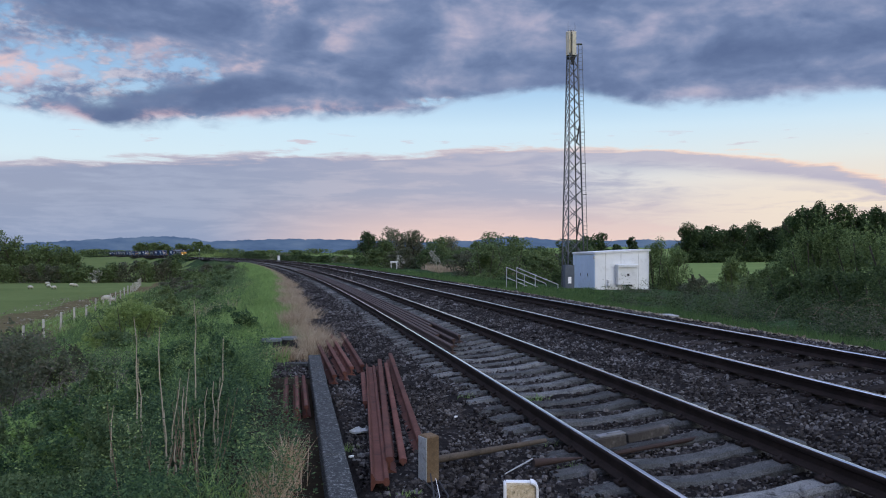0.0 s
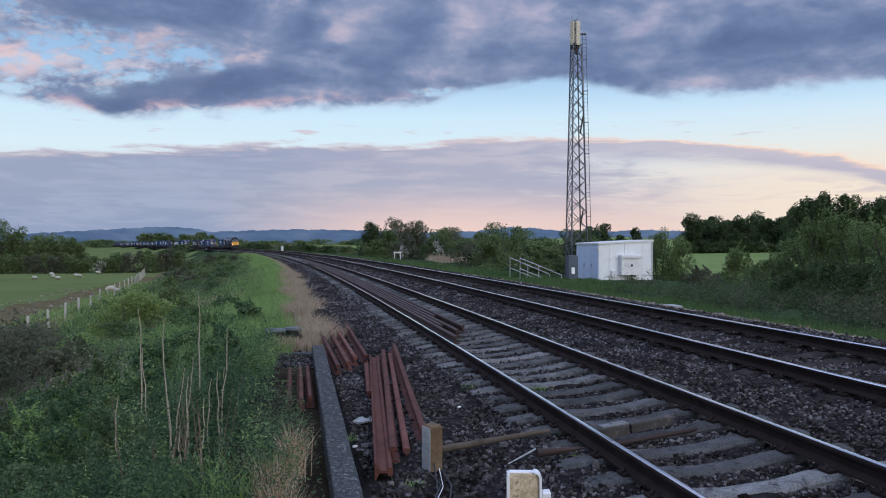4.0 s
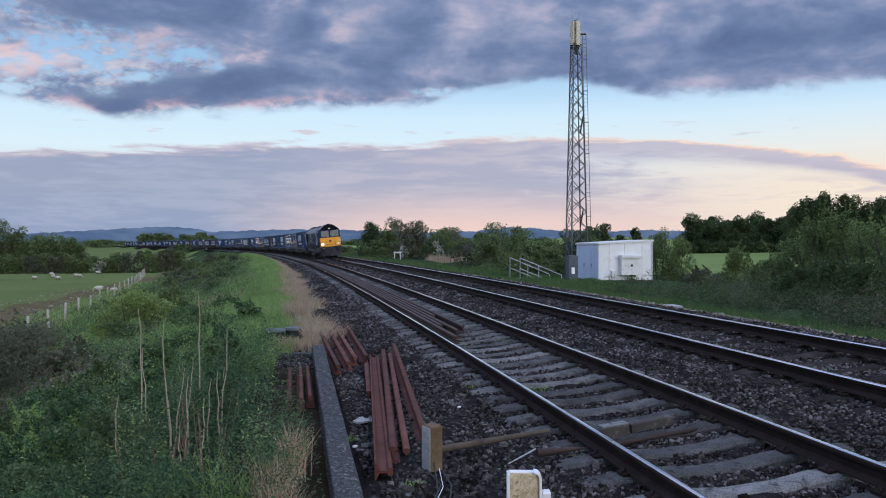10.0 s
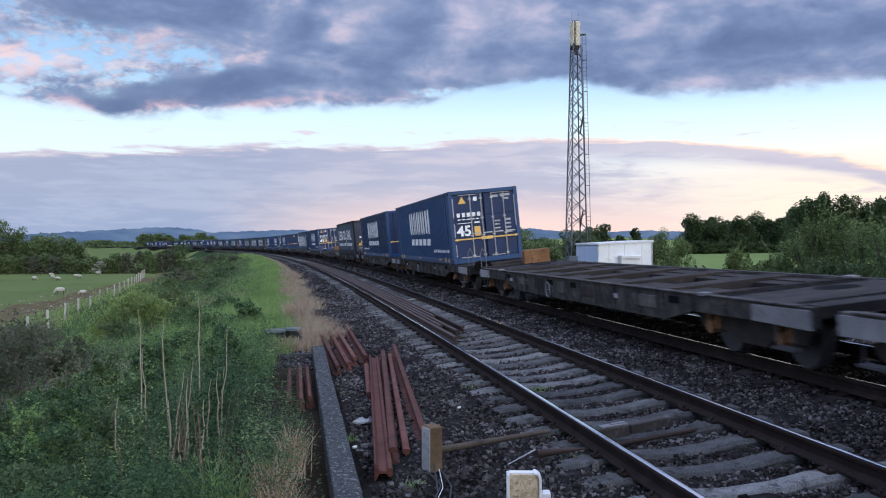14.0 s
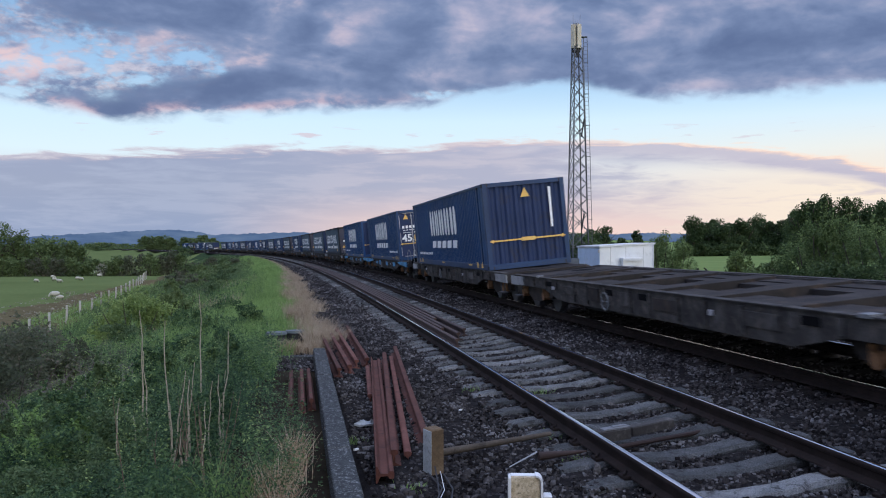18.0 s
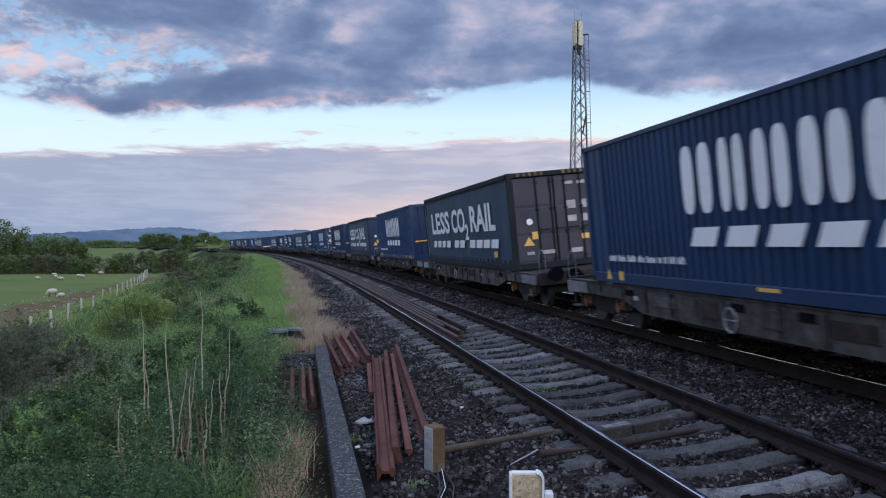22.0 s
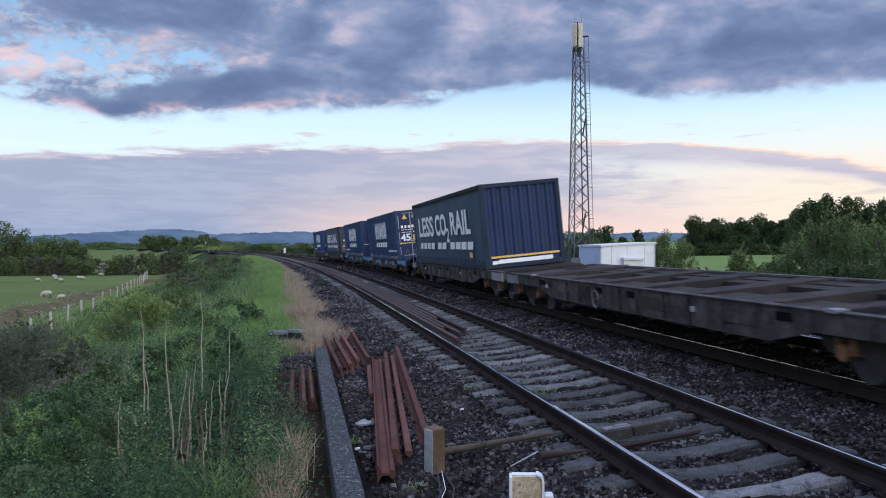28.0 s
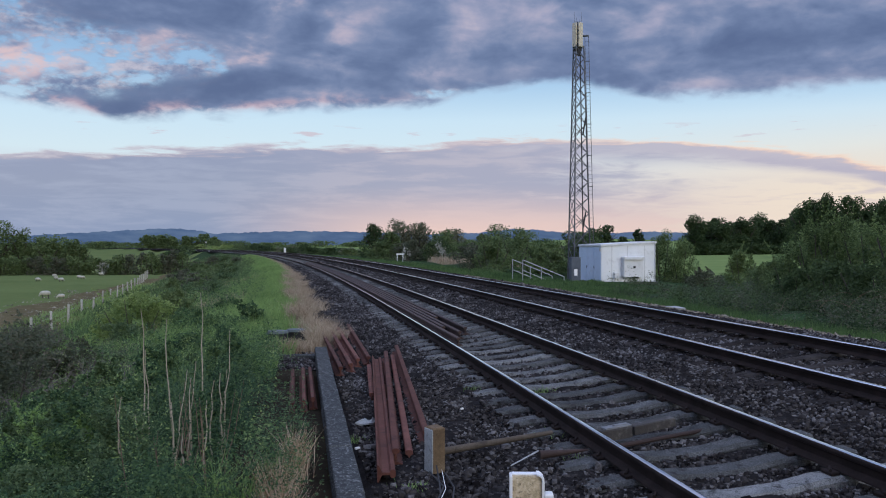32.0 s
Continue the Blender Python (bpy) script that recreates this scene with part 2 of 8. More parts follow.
def leafy(name, stops, scale, fine, island, glow_through=0.45):
    """Leaves and blades: colour that shifts from leaf to leaf, with some light let through."""
    m = surface(name, stops, scale, fine, 0.62, bump=0.0, island=island, vec="World", gloss=0.12)
    t = m.node_tree
    b = next(n for n in t.nodes if n.type == "BSDF_PRINCIPLED")
    o = next(n for n in t.nodes if n.type == "OUTPUT_MATERIAL")
    tr = t.nodes.new("ShaderNodeBsdfTranslucent")
    mx = t.nodes.new("ShaderNodeMixShader")
    mx.inputs[0].default_value = glow_through
    t.links.new(b.inputs["Base Color"].links[0].from_socket, tr.inputs[0])
    t.links.new(b.outputs[0], mx.inputs[1])
    t.links.new(tr.outputs[0], mx.inputs[2])
    t.links.new(mx.outputs[0], o.inputs[0])
    return m


def glow(name, color, strength):
    m = bpy.data.materials.new(name)
    m.use_nodes = True
    n = Nodes(m.node_tree)
    e = n.add("ShaderNodeEmission")
    e.inputs[0].default_value, e.inputs[1].default_value = (*color, 1.0), strength
    o = n.add("ShaderNodeOutputMaterial")
    m.node_tree.links.new(e.outputs[0], o.inputs[0])
    return m


def window_glass(name, tint):
    m = bpy.data.materials.new(name)
    m.use_nodes = True
    n = Nodes(m.node_tree)
    b = n.add("ShaderNodeBsdfPrincipled")
    b.inputs["Base Color"].default_value = (*tint, 1.0)
    b.inputs["Roughness"].default_value = 0.06
    b.inputs["Specular IOR Level"].default_value = 0.3
    o = n.add("ShaderNodeOutputMaterial")
    m.node_tree.links.new(b.outputs[0], o.inputs[0])
    return m


M_BALLAST = surface("ballast_bed", [(0.0108, 0.0100, 0.0097), (0.0225, 0.0207, 0.0202), (0.042, 0.039, 0.038)], 6.0, 60, 0.95, bump=1.0, depth=0.04, vec="World", gloss=0.0)
M_STONE = surface("ballast_stone", [(0.0108, 0.0099, 0.0096), (0.0225, 0.0204, 0.0196), (0.034, 0.031, 0.0300), (0.050, 0.0455, 0.0435), (0.078, 0.072, 0.069), (0.165, 0.158, 0.154)], 0.9, 30, 0.92, bump=0.3, island=0.42, vec="World", gloss=0.0)
M_SLEEPER = surface("sleeper_concrete", [(0.030, 0.031, 0.031), (0.100, 0.102, 0.100), (0.30, 0.302, 0.292)], 4.0, 95, 0.9, bump=1.0, depth=0.012, each=0.20, vec="World", dirt=((0.034, 0.032, 0.031), 0.8), gloss=0.0, speck=0.66)
M_SLEEPER2 = surface("sleeper_grimy", [(0.020, 0.018, 0.0165), (0.036, 0.032, 0.030), (0.062, 0.056, 0.052)], 4.0, 60, 0.9, bump=0.6, each=0.25, vec="World", dirt=((0.016, 0.014, 0.013), 0.8), gloss=0.0)
M_RAILTOP = surface("rail_head_polished", [(0.80, 0.80, 0.82), (0.90, 0.90, 0.93)], 6, 60, 0.085, metal=1.0, bump=0.004, vec="World")
M_RAILRUST = surface("rail_side_rust", [(0.013, 0.0100, 0.0090), (0.023, 0.0175, 0.0155), (0.040, 0.030, 0.027)], 3, 50, 0.9, bump=0.3, vec="World", gloss=0.08)
M_RUST = surface("scrap_rail_rust", [(0.056, 0.024, 0.018), (0.105, 0.043, 0.032), (0.17, 0.073, 0.055)], 2.2, 40, 0.85, bump=0.35, each=0.25, vec="World", dirt=((0.034, 0.023, 0.019), 0.6), gloss=0.15)
M_RUST2 = surface("spare_rail_rust", [(0.028, 0.018, 0.0155), (0.048, 0.031, 0.026), (0.078, 0.051, 0.043)], 2.2, 40, 0.8, bump=0.3, each=0.25, vec="World", gloss=0.3)
M_FENCE = surface("bleached_post", [(0.26, 0.24, 0.20), (0.40, 0.38, 0.33), (0.52, 0.50, 0.45)], 3, 40, 0.9, bump=0.3, each=0.3)
M_CONCRETE = surface("old_concrete", [(0.030, 0.032, 0.033), (0.056, 0.059, 0.059), (0.098, 0.102, 0.101)], 14.0, 120, 0.92, bump=0.6, depth=0.008, vec="World", dirt=((0.30, 0.31, 0.30), 0.7), gloss=0.0, speck=0.6)
M_WOOD = surface("weathered_timber", [(0.042, 0.034, 0.028), (0.080, 0.065, 0.051), (0.135, 0.112, 0.088)], 3, 50, 0.9, bump=0.6, each=0.2, dirt=((0.03, 0.026, 0.022), 0.5), gloss=0.1)
M_PALEWOOD = surface("cut_timber", [(0.075, 0.050, 0.030), (0.155, 0.108, 0.064), (0.28, 0.205, 0.130)], 4, 60, 0.85, bump=0.5, dirt=((0.06, 0.045, 0.032), 0.6), gloss=0.15)
M_WHITE = surface("white_paint", [(0.52, 0.53, 0.53), (0.66, 0.67, 0.67), (0.74, 0.75, 0.75)], 1.3, 30, 0.6, bump=0.08, dirt=((0.36, 0.36, 0.34), 0.3))
M_HUT = surface("hut_panel", [(0.60, 0.62, 0.64), (0.72, 0.74, 0.75), (0.80, 0.81, 0.81)], 0.8, 22, 0.5, bump=0.06, dirt=((0.45, 0.46, 0.45), 0.35))
M_HUTBLUE = surface("hut_door_pale_blue", [(0.42, 0.53, 0.66), (0.50, 0.61, 0.74), (0.56, 0.67, 0.79)], 0.8, 22, 0.5, bump=0.05, dirt=((0.34, 0.40, 0.46), 0.3))
M_PLASTIC = surface("white_plastic", [(0.62, 0.62, 0.60), (0.76, 0.76, 0.75), (0.82, 0.82, 0.81)], 8, 80, 0.45, bump=0.05)
M_MOSSY = surface("lichen_concrete", [(0.16, 0.125, 0.06), (0.52, 0.42, 0.27), (0.74, 0.65, 0.48)], 12, 70, 0.9, bump=0.4, dirt=((0.085, 0.070, 0.040), 0.75), speck=0.5)
M_STEEL = surface("galvanised_steel", [(0.30, 0.31, 0.33), (0.42, 0.43, 0.45), (0.52, 0.53, 0.55)], 2, 30, 0.5, metal=0.6, bump=0.08)
M_DARKSTEEL = surface("dark_steel", [(0.035, 0.036, 0.04), (0.06, 0.062, 0.068), (0.09, 0.092, 0.10)], 3, 30, 0.6, metal=0.3, bump=0.12)
M_MAST = surface("mast_steel", [(0.058, 0.061, 0.068), (0.100, 0.106, 0.118), (0.165, 0.172, 0.188)], 2, 24, 0.55, metal=0.4, bump=0.08, vec="World")
M_CREAM = surface("antenna_cream", [(0.42, 0.38, 0.29), (0.54, 0.49, 0.38), (0.62, 0.57, 0.46)], 1.5, 20, 0.6, bump=0.05)
M_BLACK = surface("black_rubber", [(0.010, 0.010, 0.011), (0.018, 0.018, 0.02), (0.03, 0.03, 0.032)], 4, 40, 0.7, bump=0.1)
M_NAVY = surface("navy_paint", [(0.006, 0.016, 0.054), (0.009, 0.024, 0.074), (0.015, 0.036, 0.098)], 0.7, 16, 0.50, bump=0.04, vec="Object", dirt=((0.018, 0.025, 0.044), 0.35), gloss=0.10)
M_BOXBLUE = surface("container_blue", [(0.008, 0.029, 0.086), (0.010, 0.047, 0.134), (0.016, 0.067, 0.182)], 0.5, 14, 0.5, bump=0.06, each=0.40, dirt=((0.024, 0.044, 0.072), 0.4), gloss=0.35)
M_BOXEND = surface("container_end_blue", [(0.012, 0.025, 0.070), (0.018, 0.034, 0.092), (0.028, 0.045, 0.112)], 0.9, 18, 0.65, bump=0.06, each=0.2, dirt=((0.034, 0.034, 0.048), 0.6), gloss=0.3)
M_CURTAIN = surface("curtain_green_grey", [(0.016, 0.039, 0.073), (0.028, 0.062, 0.105), (0.047, 0.092, 0.140)], 0.6, 10, 0.65, bump=0.35, depth=0.08, each=0.40, dirt=((0.060, 0.080, 0.095), 0.6), gloss=0.3)
M_BROWNEND = surface("container_end_grimy", [(0.038, 0.042, 0.062), (0.064, 0.064, 0.084), (0.098, 0.090, 0.104)], 0.9, 18, 0.75, bump=0.1, dirt=((0.080, 0.054, 0.044), 0.6), gloss=0.2)
M_WAGON = surface("wagon_grime", [(0.018, 0.017, 0.017), (0.038, 0.034, 0.032), (0.074, 0.063, 0.056)], 1.6, 20, 0.9, bump=0.3, each=0.2, dirt=((0.095, 0.066, 0.048), 0.45), gloss=0.12)
M_WAGONGREY = surface("wagon_pale_grey", [(0.11, 0.115, 0.12), (0.19, 0.195, 0.20), (0.30, 0.305, 0.31)], 1.8, 24, 0.75, bump=0.12, each=0.3, dirt=((0.05, 0.045, 0.042), 0.8))
M_WAGONBLUE = surface("wagon_bright_blue", [(0.035, 0.16, 0.32), (0.055, 0.25, 0.46), (0.09, 0.33, 0.56)], 1.6, 20, 0.65, bump=0.1, dirt=((0.03, 0.05, 0.07), 0.75))
M_ORANGE = surface("axlebox_tan", [(0.12, 0.062, 0.030), (0.20, 0.105, 0.050), (0.30, 0.165, 0.08)], 3, 30, 0.8, bump=0.1, dirt=((0.05, 0.033, 0.025), 0.7), gloss=0.2)
M_YELLOW = surface("warning_yellow", [(0.68, 0.27, 0.012), (0.76, 0.325, 0.018), (0.82, 0.375, 0.03)], 1.0, 24, 0.5, bump=0.04, dirt=((0.44, 0.20, 0.04), 0.4))
M_STRIPE = surface("stripe_yellow", [(0.70, 0.40, 0.08), (0.78, 0.48, 0.12), (0.84, 0.55, 0.18)], 2, 30, 0.6, bump=0.0)
M_LETTER = surface("white_lettering", [(0.78, 0.80, 0.80), (0.86, 0.87, 0.87), (0.90, 0.91, 0.91)], 0.8, 24, 0.6, bump=0.0, dirt=((0.60, 0.62, 0.63), 0.35))
M_TEAL = surface("pale_teal", [(0.24, 0.44, 0.44), (0.34, 0.55, 0.54)], 2, 24, 0.6, bump=0.0)
M_RED = surface("red_paint", [(0.42, 0.035, 0.025), (0.52, 0.06, 0.04)], 2, 30, 0.5, bump=0.0)
M_GLASS = window_glass("cab_glass", (0.045, 0.055, 0.055))
M_SCREEN = window_glass("windscreen_glass", (0.035, 0.046, 0.042))
M_HEADLAMP = glow("headlamp_lit", (1.0, 0.86, 0.62), 26.0)
M_HEADLAMP2 = glow("headlamp_dim", (1.0, 0.92, 0.80), 0.8)
M_GROUND = surface("embankment_earth", [(0.026, 0.026, 0.020), (0.032, 0.044, 0.024), (0.042, 0.074, 0.032), (0.054, 0.082, 0.038)], 0.35, 3.0, 0.95, bump=0.6, depth=0.15, vec="World", gloss=0.0)
M_MEADOW = surface("lush_meadow", [(0.125, 0.175, 0.060), (0.160, 0.215, 0.075), (0.195, 0.250, 0.092)], 0.06, 1.4, 0.95, bump=0.3, depth=0.1, vec="World", gloss=0.0)
M_PASTURE = surface("pasture", [(0.094, 0.124, 0.044), (0.120, 0.152, 0.056), (0.148, 0.182, 0.070)], 0.06, 1.4, 0.95, bump=0.3, depth=0.1, vec="World", gloss=0.0)
M_GRASS = leafy("grass_blades", [(0.124, 0.200, 0.066), (0.215, 0.330, 0.108), (0.315, 0.450, 0.160)], 0.25, 2.0, 0.35)
M_WEED = leafy("weed_leaves", [(0.022, 0.046, 0.028), (0.052, 0.100, 0.050), (0.112, 0.182, 0.076), (0.220, 0.305, 0.118)], 0.9, 9.0, 0.28)
M_TUFT = leafy("brown_dry_grass", [(0.24, 0.150, 0.090), (0.50, 0.36, 0.235), (0.72, 0.58, 0.43)], 0.5, 4.0, 0.5)
M_DRY = leafy("dry_grass", [(0.20, 0.145, 0.092), (0.40, 0.315, 0.215), (0.58, 0.485, 0.36)], 0.5, 4.0, 0.4)
M_STALK = surface("dead_stalk", [(0.22, 0.185, 0.13), (0.35, 0.30, 0.22), (0.48, 0.43, 0.33)], 3, 30, 0.85, bump=0.1)
M_LEAF = leafy("bush_leaves", [(0.070, 0.102, 0.044), (0.124, 0.172, 0.070), (0.204, 0.266, 0.108)], 0.12, 1.5, 0.36)
M_LEAFDARK = leafy("wood_leaves", [(0.036, 0.058, 0.026), (0.064, 0.098, 0.041), (0.112, 0.160, 0.064)], 0.1, 1.0, 0.34)
M_LEAFPALE = leafy("young_leaves", [(0.170, 0.235, 0.080), (0.275, 0.365, 0.125), (0.38, 0.47, 0.18)], 0.15, 1.5, 0.4)
M_BRAMBLE = leafy("bramble_leaves", [(0.053, 0.063, 0.041), (0.092, 0.110, 0.067), (0.134, 0.146, 0.093), (0.208, 0.176, 0.141)], 0.5, 3.0, 0.26)
M_BLOSSOM = leafy("blossom", [(0.30, 0.30, 0.22), (0.44, 0.43, 0.36), (0.58, 0.56, 0.50)], 0.6, 4, 0.4)
M_DIRT = surface("field_dirt", [(0.082, 0.068, 0.036), (0.122, 0.100, 0.054), (0.185, 0.155, 0.095)], 0.9, 9.0, 0.95, bump=0.9, depth=0.12, vec="World", dirt=((0.088, 0.100, 0.038), 0.7), gloss=0.0)
M_BARK = surface("bark", [(0.035, 0.028, 0.022), (0.06, 0.05, 0.04), (0.09, 0.075, 0.06)], 2, 20, 0.9, bump=0.4)
M_WOOL = surface("sheep_wool", [(0.33, 0.31, 0.25), (0.44, 0.42, 0.35), (0.52, 0.50, 0.43)], 6, 40, 0.95, bump=0.5, depth=0.03)


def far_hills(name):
    """Distance with blue haze painted into its glow, faintly patterned with woods and fields."""
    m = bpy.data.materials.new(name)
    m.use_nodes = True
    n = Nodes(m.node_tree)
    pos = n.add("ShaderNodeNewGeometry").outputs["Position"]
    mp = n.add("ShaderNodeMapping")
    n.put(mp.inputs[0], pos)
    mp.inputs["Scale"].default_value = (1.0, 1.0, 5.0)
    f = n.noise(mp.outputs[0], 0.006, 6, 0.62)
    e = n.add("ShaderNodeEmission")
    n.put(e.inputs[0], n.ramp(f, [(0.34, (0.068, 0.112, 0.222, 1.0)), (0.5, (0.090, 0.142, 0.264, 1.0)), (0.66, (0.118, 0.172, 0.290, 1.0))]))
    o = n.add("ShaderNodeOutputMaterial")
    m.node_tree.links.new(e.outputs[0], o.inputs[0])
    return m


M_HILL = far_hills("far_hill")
M_SOIL = surface("dark_soil", [(0.018, 0.015, 0.011), (0.034, 0.028, 0.020), (0.055, 0.047, 0.034)], 1.5, 25, 0.95, bump=0.8, depth=0.04, vec="World", gloss=0.0)
M_CLOD = surface("field_stone", [(0.10, 0.085, 0.056), (0.18, 0.158, 0.112), (0.32, 0.295, 0.23)], 0.9, 20, 0.95, bump=0.3, island=0.4, vec="World", gloss=0.0)
M_BLUELID = surface("grey_blue_lid", [(0.066, 0.082, 0.084), (0.10, 0.12, 0.122), (0.15, 0.172, 0.174)], 4, 40, 0.85, bump=0.2, dirt=((0.05, 0.057, 0.05), 0.5))

M_WEEDLIGHT = leafy("bank_grass_blades", [(0.049, 0.082, 0.038), (0.104, 0.156, 0.071), (0.186, 0.253, 0.118)], 0.4, 3.0, 0.4)
M_VERGE = leafy("shaded_grass_blades", [(0.050, 0.094, 0.036), (0.086, 0.146, 0.052), (0.132, 0.204, 0.076)], 0.25, 2.0, 0.35)
M_ROOFDARK = surface("loco_roof_grime", [(0.009, 0.010, 0.013), (0.015, 0.016, 0.020), (0.028, 0.028, 0.031)], 0.8, 14, 0.65, bump=0.1, vec="Object", dirt=((0.035, 0.032, 0.029), 0.3), gloss=0.3)
M_STEELPAINT = surface("flaking_white_paint", [(0.16, 0.17, 0.17), (0.30, 0.32, 0.32), (0.42, 0.44, 0.44)], 6, 60, 0.85, bump=0.3, dirt=((0.10, 0.09, 0.08), 0.5))
M_BOXTRIM = surface("container_dark_trim", [(0.008, 0.011, 0.016), (0.014, 0.018, 0.024), (0.024, 0.028, 0.034)], 1.5, 20, 0.75, bump=0.1, gloss=0.2)
M_DARKWOOD = surface("tarred_timber", [(0.022, 0.020, 0.018), (0.042, 0.037, 0.033), (0.080, 0.072, 0.064)], 3, 50, 0.9, bump=0.6, dirt=((0.16, 0.15, 0.14), 0.4))
M_STALK2 = surface("red_brown_stalk", [(0.09, 0.056, 0.038), (0.16, 0.105, 0.072), (0.27, 0.20, 0.145)], 3, 30, 0.85, bump=0.1)
M_CANE = surface("dead_cane", [(0.10, 0.085, 0.078), (0.16, 0.14, 0.13), (0.24, 0.215, 0.20)], 3, 30, 0.9, bump=0.1, vec="World", gloss=0.1)
M_SLAB = surface("pale_concrete", [(0.24, 0.25, 0.26), (0.33, 0.34, 0.35), (0.42, 0.43, 0.44)], 4, 50, 0.9, bump=0.3, dirt=((0.16, 0.16, 0.15), 0.5))
M_DATA = surface("faded_white_print", [(0.30, 0.295, 0.31), (0.41, 0.40, 0.415), (0.51, 0.50, 0.51)], 3, 40, 0.7, bump=0.0, dirt=((0.14, 0.135, 0.15), 0.5))
# paler navy that puts sky sheen into upward faces, with some dust
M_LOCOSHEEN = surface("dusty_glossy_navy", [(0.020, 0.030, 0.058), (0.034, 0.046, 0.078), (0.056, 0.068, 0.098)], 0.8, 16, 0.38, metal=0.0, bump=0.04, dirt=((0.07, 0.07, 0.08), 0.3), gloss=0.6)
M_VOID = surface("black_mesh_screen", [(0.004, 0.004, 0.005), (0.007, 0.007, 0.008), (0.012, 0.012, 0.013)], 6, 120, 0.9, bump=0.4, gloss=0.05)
M_TANK = surface("tank_grey_grime", [(0.020, 0.021, 0.023), (0.036, 0.037, 0.040), (0.060, 0.060, 0.063)], 1.2, 18, 0.5, bump=0.15, dirt=((0.030, 0.026, 0.022), 0.5), gloss=0.4)
M_SHOOT = leafy("bush_shoot_leaves", [(0.074, 0.112, 0.046), (0.138, 0.195, 0.076), (0.235, 0.310, 0.120)], 0.3, 2.5, 0.40)
M_PALETREE = leafy("budding_leaves", [(0.110, 0.120, 0.074), (0.170, 0.180, 0.112), (0.250, 0.250, 0.165)], 0.15, 1.5, 0.4)
M_CURTFRAME = surface("curtain_frame_navy", [(0.008, 0.017, 0.034), (0.013, 0.026, 0.050), (0.022, 0.038, 0.066)], 1.5, 20, 0.65, bump=0.1, dirt=((0.024, 0.028, 0.036), 0.4), gloss=0.25)
M_SILL = surface("wagon_side_grime", [(0.022, 0.021, 0.021), (0.062, 0.058, 0.055), (0.150, 0.143, 0.136)], 2.6, 20, 0.9, bump=0.3, each=0.2, dirt=((0.145, 0.124, 0.105), 0.6), gloss=0.12)
M_CABINET = surface("cabinet_grey_paint", [(0.060, 0.074, 0.094), (0.090, 0.106, 0.130), (0.125, 0.142, 0.168)], 1.5, 20, 0.6, bump=0.08, dirt=((0.06, 0.06, 0.06), 0.4), gloss=0.2)

